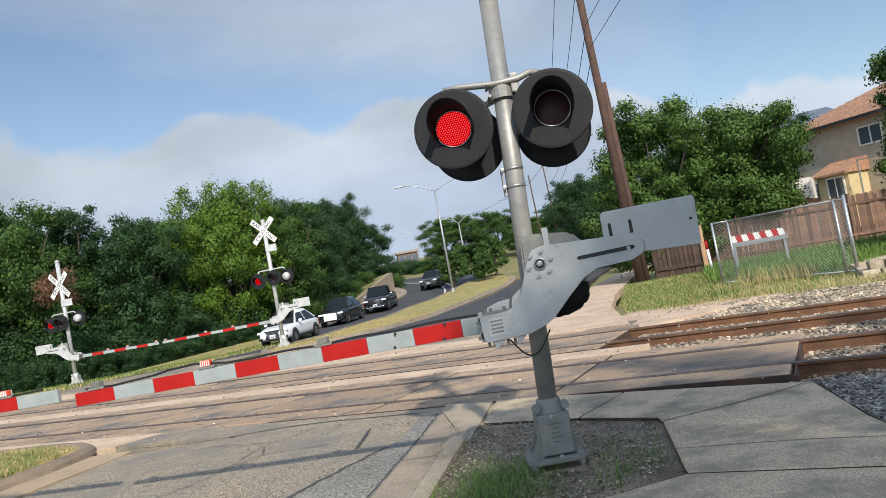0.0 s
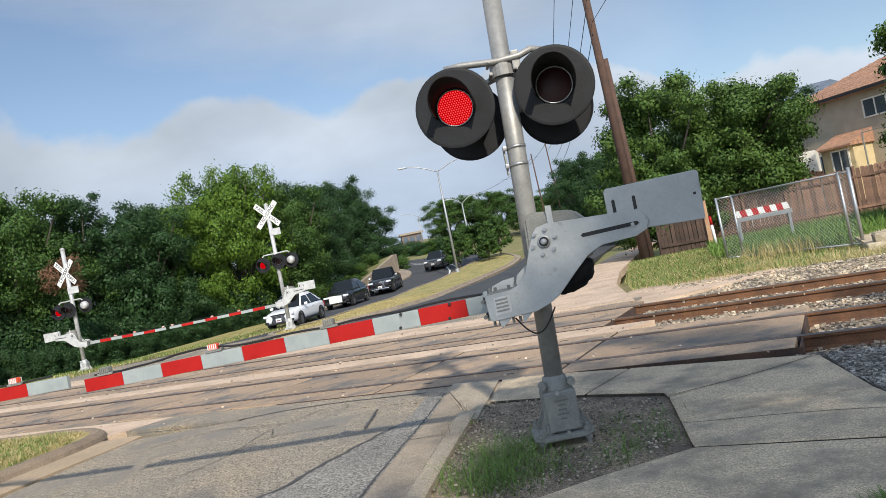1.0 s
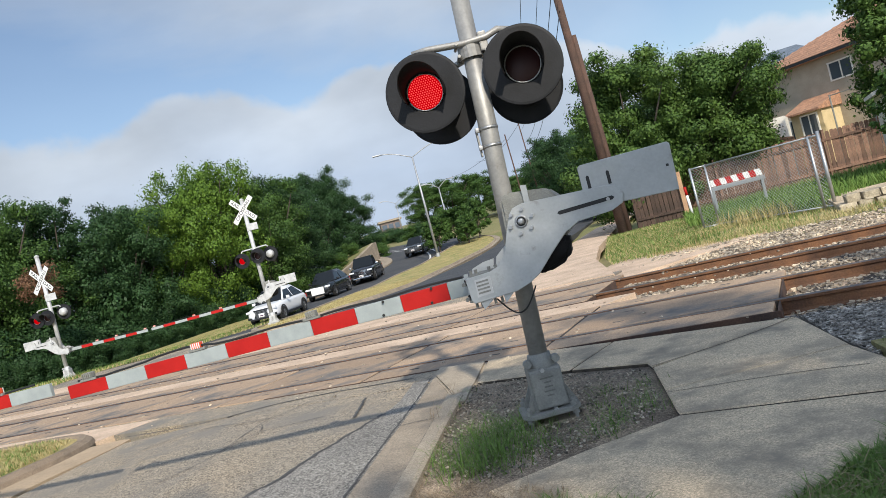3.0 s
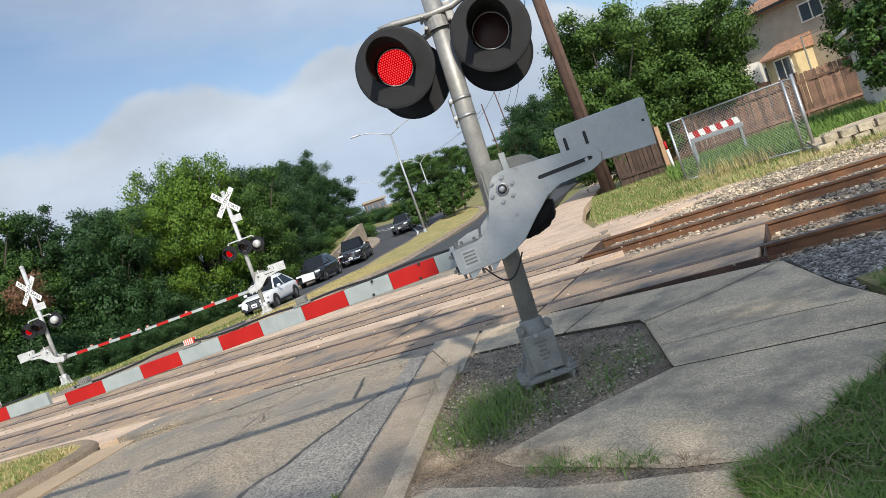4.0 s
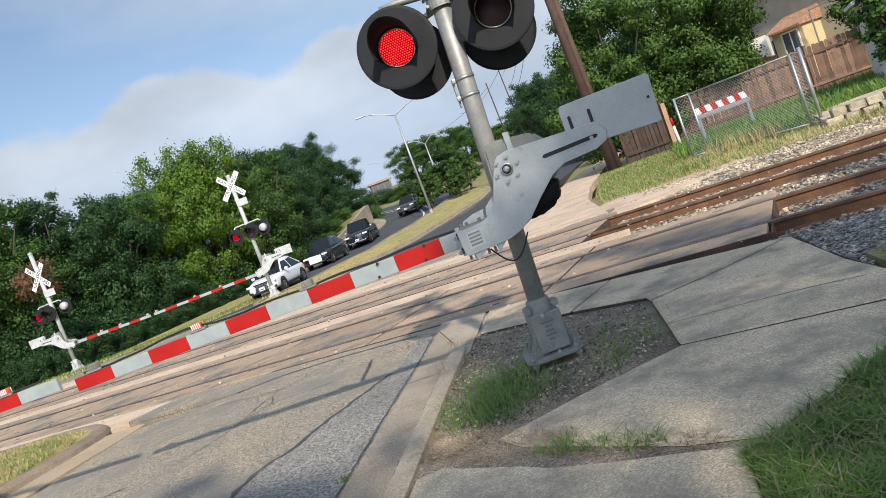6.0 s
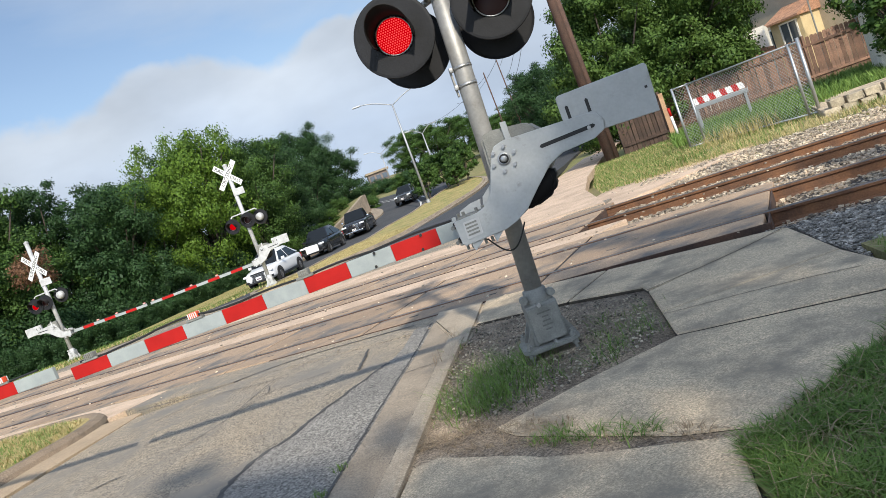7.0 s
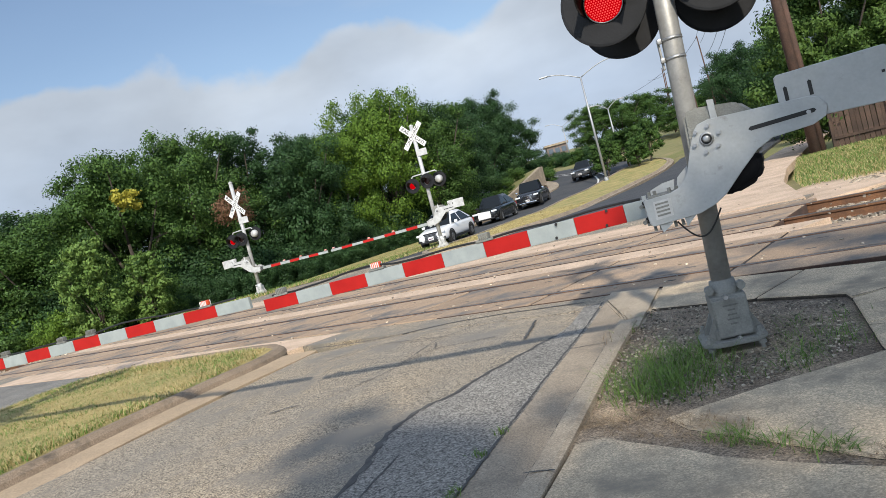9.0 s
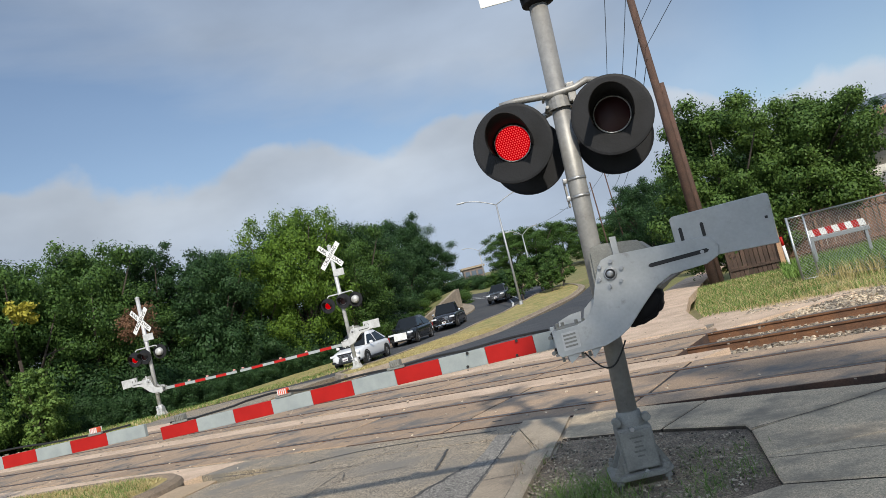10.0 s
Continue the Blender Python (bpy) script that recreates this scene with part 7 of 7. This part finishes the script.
def house():
    """A tan two-storey house with a hipped red roof and a cream lean-to bay."""
    m = pose(20.3, 41.3, 0.0, 0, 0, -65)
    e = thing("house", "tan stucco two-storey house with red-brown shingle roof", "house", "", m)
    W_, D_, H_ = 15.0, 9.0, 5.4
    bm = bmesh.new()
    box(bm, (W_ / 2, D_ / 2, H_ / 2 + 0.3), (W_, D_, H_), bevel=0.02)
    part("wall", bm, STUCCO, e, "tan stucco walls")
    bm = bmesh.new()
    o = 0.55
    b = [bm.verts.new(v) for v in ((-o, -o, H_ + 0.35), (W_ + o, -o, H_ + 0.35), (W_ + o, D_ + o, H_ + 0.35), (-o, D_ + o, H_ + 0.35))]
    b2 = [bm.verts.new(v) for v in ((-o, -o, H_ + 0.15), (W_ + o, -o, H_ + 0.15), (W_ + o, D_ + o, H_ + 0.15), (-o, D_ + o, H_ + 0.15))]
    r = [bm.verts.new((D_ / 2, D_ / 2, H_ + 2.5)), bm.verts.new((W_ - D_ / 2, D_ / 2, H_ + 2.5))]
    for f in ((b[0], b[1], r[1], r[0]), (b[1], b[2], r[1]), (b[2], b[3], r[0], r[1]), (b[3], b[0], r[0]), b2[::-1]):
        bm.faces.new(f)
    for i in range(4):
        bm.faces.new((b2[i], b2[(i + 1) % 4], b[(i + 1) % 4], b[i]))
    bmesh.ops.recalc_face_normals(bm, faces=bm.faces)
    roof = part("roof", bm, ROOF_RED, e, "hipped red-brown shingle roof")
    bm = bmesh.new()
    for a, c in (((W_ / 2, -o - 0.03, H_ + 0.24), (W_ + 2 * o, 0.06, 0.14)), ((-o - 0.03, D_ / 2, H_ + 0.24), (0.06, D_ + 2 * o, 0.14))):
        box(bm, a, c)
    part("fascia", bm, TRIM, roof, "dark fascia board")
    # courses of shingles on the front slope
    for i in range(16):
        t = (i + 0.3) / 16
        bm = bmesh.new()
        z, yy = H_ + 0.35 + 2.15 * t, -o + (D_ / 2 + o) * t
        x0, x1 = -o + (D_ / 2 + o) * t, W_ + o - (D_ / 2 + o) * t
        box(bm, ((x0 + x1) / 2, yy, z + 0.008), (x1 - x0 - 0.1, 0.32, 0.014), None)
        bmesh.ops.rotate(bm, verts=bm.verts, cent=((x0 + x1) / 2, yy, z), matrix=Matrix.Rotation(math.atan2(2.15, D_ / 2 + o), 3, "X"))
        part("shingle_course", bm, ROOF_RED, roof)

    def window(x, y, z, w, h, side=False):
        bm = bmesh.new()
        q = Matrix.Translation((x, y, z)) @ (Matrix.Rotation(radians(-90), 4, "Z") if side else Matrix())
        for a, c in (((0, -0.02, h / 2), (w + 0.1, 0.09, 0.07)), ((0, -0.02, -h / 2), (w + 0.1, 0.09, 0.07)), ((-w / 2, -0.02, 0), (0.07, 0.09, h)), ((w / 2, -0.02, 0), (0.07, 0.09, h)), ((0, -0.02, 0), (0.05, 0.07, h))):
            box(bm, a, c, q)
        wn_ = part("window", bm, WHITE_PAINT, e, "white framed window")
        for s in (-1, 1):
            bm = bmesh.new()
            box(bm, (s * w / 4, -0.015, 0), (w / 2 - 0.08, 0.03, h - 0.08), q)
            part("pane", bm, WINDOW, wn_)
    window(4.55, 0, 4.7, 1.25, 0.9)
    window(9.2, 0, 4.75, 1.25, 0.85)
    window(0.95, 0, 2.05, 0.9, 1.6)
    # lean-to bay
    bm = bmesh.new()
    box(bm, (3.1, -0.75, 1.7), (1.8, 1.5, 3.0), bevel=0.02)
    part("bay", bm, STUCCO_YELLOW, e, "cream coloured bay")
    window(3.25, -1.5, 2.3, 0.95, 1.15)
    bm = bmesh.new()
    v = [bm.verts.new(q) for q in ((2.05, -1.85, 3.1), (4.15, -1.85, 3.1), (4.15, 0.0, 3.75), (2.05, 0.0, 3.75), (2.05, -1.85, 3.0), (4.15, -1.85, 3.0), (4.15, 0.0, 3.0), (2.05, 0.0, 3.0))]
    for f in ((0, 1, 2, 3), (4, 7, 6, 5), (0, 4, 5, 1), (1, 5, 6, 2), (0, 3, 7, 4)):
        bm.faces.new([v[i] for i in f])
    bmesh.ops.recalc_face_normals(bm, faces=bm.faces)
    part("bay_roof", bm, ROOF_RED, e, "small red-brown lean-to roof")
    bm = bmesh.new()
    box(bm, (6.3, 0.0, 1.9), (1.5, 0.1, 2.7), bevel=0.01)
    part("patio_door", bm, WINDOW, e, "dark glazed patio opening")
    bm = bmesh.new()
    tube(bm, [(4.9, -1.9, 0), (4.9, -1.9, 3.5)], 0.04, 6)
    tube(bm, [(4.9, -1.9, 3.45), (9.5, -1.9, 3.5)], 0.025, 6)
    part("antenna_post", bm, CAST, e, "thin post with a rail")
    return e


house()


def house_back():
    e = thing("house", "distant house with grey-blue shingle roof", "house", "", pose(22.0, 50.5, 0, 0, 0, -27))
    bm = bmesh.new()
    box(bm, (4, 4, 3.0), (8, 8, 6.0))
    part("wall", bm, STUCCO, e, "tan walls")
    bm = bmesh.new()
    v = [bm.verts.new(q) for q in ((-0.5, -0.5, 5.9), (8.5, -0.5, 5.9), (8.5, 8.5, 5.9), (-0.5, 8.5, 5.9), (3.0, 4, 8.4), (5.0, 4, 8.4))]
    for f in ((0, 1, 5, 4), (1, 2, 5), (2, 3, 4, 5), (3, 0, 4), (3, 2, 1, 0)):
        bm.faces.new([v[i] for i in f])
    bmesh.ops.recalc_face_normals(bm, faces=bm.faces)
    part("roof", bm, ROOF_BLUE, e, "grey-blue hipped roof")
    e = thing("outbuilding", "low white-walled building with brown roof behind the oak", "building", "", pose(13.2, 36.5, 0, 0, 0, -29))
    bm = bmesh.new()
    box(bm, (2.4, 2, 1.5), (4.6, 4, 3.0))
    part("wall", bm, WHITE_PAINT, e, "white walls")
    bm = bmesh.new()
    slab(bm, [(-0.4, 1.85), (2.3, 2.5), (4.9, 1.95), (4.9, 1.7), (-0.4, 1.6)], 0.0, 0.9, pose(0, 0, 0, 90, 0, 0))
    part("lean_to_roof", bm, ROOF_RED, e, "brown lean-to roof")


house_back()


def board_fence(name, label, pts, h, mat, lean=0.0):
    """A privacy fence: separate dog-eared boards, rails and posts."""
    f = thing(name, label, "fence", "wooden fences")
    bm = bmesh.new()
    slab(bm, [(-0.068, 0), (0.068, 0), (0.068, h - 0.05), (0.04, h), (-0.04, h), (-0.068, h - 0.05)], -0.009, 0.009, pose(0, 0, 0, 90, 0, 0))
    me = bpy.data.meshes.new("board")
    bm.to_mesh(me)
    bm.free()
    me.materials.append(mat)
    for a, b in zip(pts, pts[1:]):
        a, b = Vector((*a, 0)), Vector((*b, 0))
        d = b - a
        yaw = math.degrees(math.atan2(d.y, d.x))
        n = int(d.length / 0.145)
        for i in range(n):
            p = a.lerp(b, (i + 0.5) / n)
            ob = new("board", me)
            ob.parent = f
            ob.matrix_basis = pose(p.x, p.y, zg(p.x, p.y) - 0.05 + random.uniform(-0.02, 0.02), random.uniform(-1, 1), random.uniform(-0.8, 0.8), yaw)
        for z in (0.35, h - 0.35):
            bm = bmesh.new()
            nrm = Vector((d.y, -d.x, 0)).normalized() * 0.04
            box(bm, (0, 0, 0), (d.length, 0.04, 0.09), Matrix.Translation((a + b) / 2 + nrm + Vector((0, 0, z + zg(a.x, a.y)))) @ pose(0, 0, 0, 0, 0, yaw))
            part("fence_rail", bm, mat, f)
        for i in range(int(d.length / 2.4) + 1):
            p = a + d.normalized() * 2.4 * i
            bm = bmesh.new()
            box(bm, (p.x, p.y, h / 2 + zg(p.x, p.y)), (0.1, 0.1, h + 0.06), bevel=0.008)
            part("fence_post", bm, mat, f)
    return f


board_fence("wooden_fence", "brown weathered board fence with dark streaks", [(9.4, 30.2), (13.0, 28.6), (19.5, 25.6)], 1.85, FENCE_WOOD)
board_fence("wooden_fence", "brown board fence end beside the pole, coloured as in shade", [(7.6, 27.4), (9.1, 26.6), (9.5, 30.1)], 1.75, FENCE_SHADED)
bm = bmesh.new()
box(bm, (9.15, 26.5, 0.8), (0.16, 0.05, 1.75), bevel=0.01)
tagged(obj("fence_end_board", bm, FENCE_PALE), "fresh orange-brown end board of the fence", "fence board")


def chain_link():
    """A chain-link gate and fence: tubes and a woven wire mesh."""
    f = thing("chain_link_fence", "grey chain-link fence panels on galvanised posts", "fence")
    P0, P1, P2, P3 = Vector((7.0, 19.3, -0.05)), Vector((7.35, 19.15, -0.05)), Vector((8.55, 16.15, -0.05)), Vector((8.68, 15.95, -0.05))
    hh = 1.68
    for p, r in ((P0, 0.032), (P1, 0.028), (P2, 0.03), (P3, 0.038)):
        bm = bmesh.new()
        rod(bm, p + Vector((0, 0, -0.1)), p + Vector((0, 0, hh + (0.06 if p is P3 else 0))), r, n=12)
        part("fence_post", bm, GALV, f, "", True)
    for a, b in ((P0, P1), (P1, P2), (P2, P3)):
        for z in (0.08, hh - 0.03):
            bm = bmesh.new()
            rod(bm, a + Vector((0, 0, z)), b + Vector((0, 0, z)), 0.021, n=10)
            part("fence_rail", bm, GALV, f, "", True)
        bm = bmesh.new()
        ln = (b - a).length
        u = (b - a).normalized()
        step = 0.09
        k = int((ln + hh) / step)
        for i in range(k):
            for s in (0, 1):
                c = i * step - (hh if s == 0 else 0)
                x0, z0, x1, z1 = (c, 0.08, c + hh - 0.1, hh - 0.03) if s == 0 else (c, 0.08, c - hh + 0.1, hh - 0.03)
                lo, hi = max(0, min(x0, x1)), min(ln, max(x0, x1))
                if hi - lo < 0.02:
                    continue
                g = (z1 - z0) / (x1 - x0)
                pa, pb = a + u * lo + Vector((0, 0, z0 + g * (lo - x0))), a + u * hi + Vector((0, 0, z0 + g * (hi - x0)))
                rod(bm, pa, pb, 0.0034, n=4, caps=False)
        tagged(part("wire_mesh", bm, GALV, f, "woven diamond wire mesh"), kind="stuff")
    return f


chain_link()


def barricade():
    e = thing("barricade", "white barricade with red diagonal stripes on grey legs", "barricade", "", pose(9.3, 22.1, -0.05, 0, 0, -22))
    n = 9
    for i in range(n):
        bm = bmesh.new()
        w = 1.5 / n
        x = -0.75 + w * i
        slab(bm, [(x, 0.98), (x + w, 0.98), (x + w * 0.7, 1.18), (x - w * 0.3, 1.18)], 0, 0.03, pose(0, 0, 0, 90, 0, 0))
        part("stripe", bm, RED_STRIPE if i % 2 else SIGN_WHITE, e)
    bm = bmesh.new()
    box(bm, (0, 0.03, 0.9), (1.6, 0.08, 0.12), bevel=0.01)
    part("rail", bm, GALV, e)
    for x in (-0.7, 0.7):
        bm = bmesh.new()
        box(bm, (x, 0.05, 0.45), (0.08, 0.08, 0.9), bevel=0.01)
        part("leg", bm, GALV, e)


barricade()
e = thing("marker_post", "thin white marker post with a red top", "post", "", pose(8.95, 25.4, -0.05, 0, -3, 0))
bm = bmesh.new()
rod(bm, (0, 0, 0), (0, 0, 0.85), 0.045, n=10)
part("post", bm, SIGN_WHITE, e, "white tube", True)
bm = bmesh.new()
rod(bm, (0, 0, 0.85), (0, 0, 1.15), 0.046, n=10)
part("top_band", bm, RED_STRIPE, e, "red band", True)


def stone_edge():
    e = thing("stone_edging", "low edging of rough limestone blocks", "stone edging")
    a, b = Vector((8.2, 15.0, 0)), Vector((16.5, 12.2, 0))
    n = 26
    for k in range(2):
        for i in range(n):
            bm = bmesh.new()
            box(bm, (0, 0, 0), (0.31 * random.uniform(0.8, 1.05), 0.26, 0.17 * random.uniform(0.8, 1.1)), bevel=0.02)
            p = a.lerp(b, (i + 0.5 + 0.4 * k) / n)
            for v in bm.verts:
                v.co += Vector((random.uniform(-0.015, 0.015), random.uniform(-0.015, 0.015), random.uniform(-0.01, 0.01)))
            ob = part("stone", bm, LIMESTONE, e)
            ob.matrix_basis = pose(p.x, p.y + 0.03 * k, 0.02 + 0.16 * k, 0, 0, -18.6 + random.uniform(-5, 5))
    bm = bmesh.new()
    slab(bm, [(8.3, 15.2), (16.5, 12.4), (17.5, 14.4), (10.2, 18.0), (9.2, 17.2)], -0.2, 0.1)
    tagged(obj("path_right", bm, CONCRETE), "pale concrete path behind the stone edging", "path", kind="structure")


stone_edge()


def shed():
    e = thing("shed", "white painted shed with a shallow roof", "shed", "", pose(13.0, 20.2, 0, 0, 0, -28))
    bm = bmesh.new()
    box(bm, (1.6, 1.5, 1.15), (3.2, 3.0, 2.3), bevel=0.01)
    part("wall", bm, WHITE_PAINT, e, "white wall")
    bm = bmesh.new()
    for i in range(8):
        box(bm, (0.2 + 0.4 * i, -0.012, 1.15), (0.03, 0.024, 2.3))
    part("batten", bm, WHITE_PAINT, e)
    bm = bmesh.new()
    slab(bm, [(-0.25, 2.28), (1.6, 2.75), (3.45, 2.28), (3.45, 2.38), (1.6, 2.87), (-0.25, 2.38)], -3.2, 0.2, pose(0, 0, 0, 90, 0, 0))
    part("roof", bm, WHITE_PAINT, e, "pale shallow roof")
    bm = bmesh.new()
    box(bm, (0.6, -0.03, 1.85), (0.22, 0.02, 0.12))
    part("vent", bm, GALV, e)


shed()


# ---- retaining wall and far building ----
def retaining_wall():
    bm = bmesh.new()
    slab(bm, [(-5.0, -1.5), (8.4, -1.5), (8.4, 2.1), (7.8, 2.1), (0, 0.5), (-5.0, -0.4)], -0.35, 0, pose(-8.1, 72, 0.9, 90, 0, 74.6))
    tagged(obj("retaining_wall", bm, KERB), "sloping grey concrete wing wall behind the cars", "wall", kind="structure")
    bm = bmesh.new()
    v = [bm.verts.new(p) for p in ((-10.6, 68.0, 0.0), (-8.4, 72, 1.35), (-6.3, 80.2, 3.0), (-9.4, 82, 2.6))]
    bm.faces.new(v)
    bmesh.ops.subdivide_edges(bm, edges=bm.edges[:], cuts=6, use_grid_fill=True)
    for w in bm.verts:
        w.co.z += 0.25 * noise.noise(w.co * 0.6)
    tagged(obj("earth_bank", bm, GRASS, True), "grassy earth bank behind the wing wall", "bank", kind="structure")


retaining_wall()
for x, y, z, s in ((-9.6, 75.0, 1.4, 0.9), (-8.6, 78.5, 2.2, 0.9), (-9.8, 71.0, 0.5, 0.8), (-6.0, 83.5, 1.0, 1.1)):
    ob = new("shrub", SHRUBS[1])
    ob.matrix_basis = Matrix.Translation((x, y, z - 0.2)) @ Matrix.Diagonal((s, s, s, 1))
    tagged(ob, "green shrub on the bank above the wing wall", "shrub", "shrubs on the bank")


BRICK_FAR = material("far brick", (0.19, 0.15, 0.13), (0.13, 0.1, 0.09), 0.9, scale=1.5, fine=12, bump=0.2)


def far_building():
    e = thing("far_building", "distant reddish building with a flat roof", "building", "", pose(-12.0, 196, 2.6, 0, 0, 6))
    bm = bmesh.new()
    box(bm, (2.6, 4, 3.0), (5.4, 8, 8.0))
    part("wall", bm, BRICK_FAR, e, "reddish brown walls")
    bm = bmesh.new()
    box(bm, (2.6, 4, 7.2), (6.4, 9, 0.5))
    part("roof", bm, KERB, e, "flat roof slab")
    for i in range(3):
        for k in range(3):
            bm = bmesh.new()
            box(bm, (0.9 + 1.7 * i, -0.05, 1.0 + 2.3 * k), (1.2, 0.1, 1.3))
            part("window", bm, WINDOW, e)


far_building()
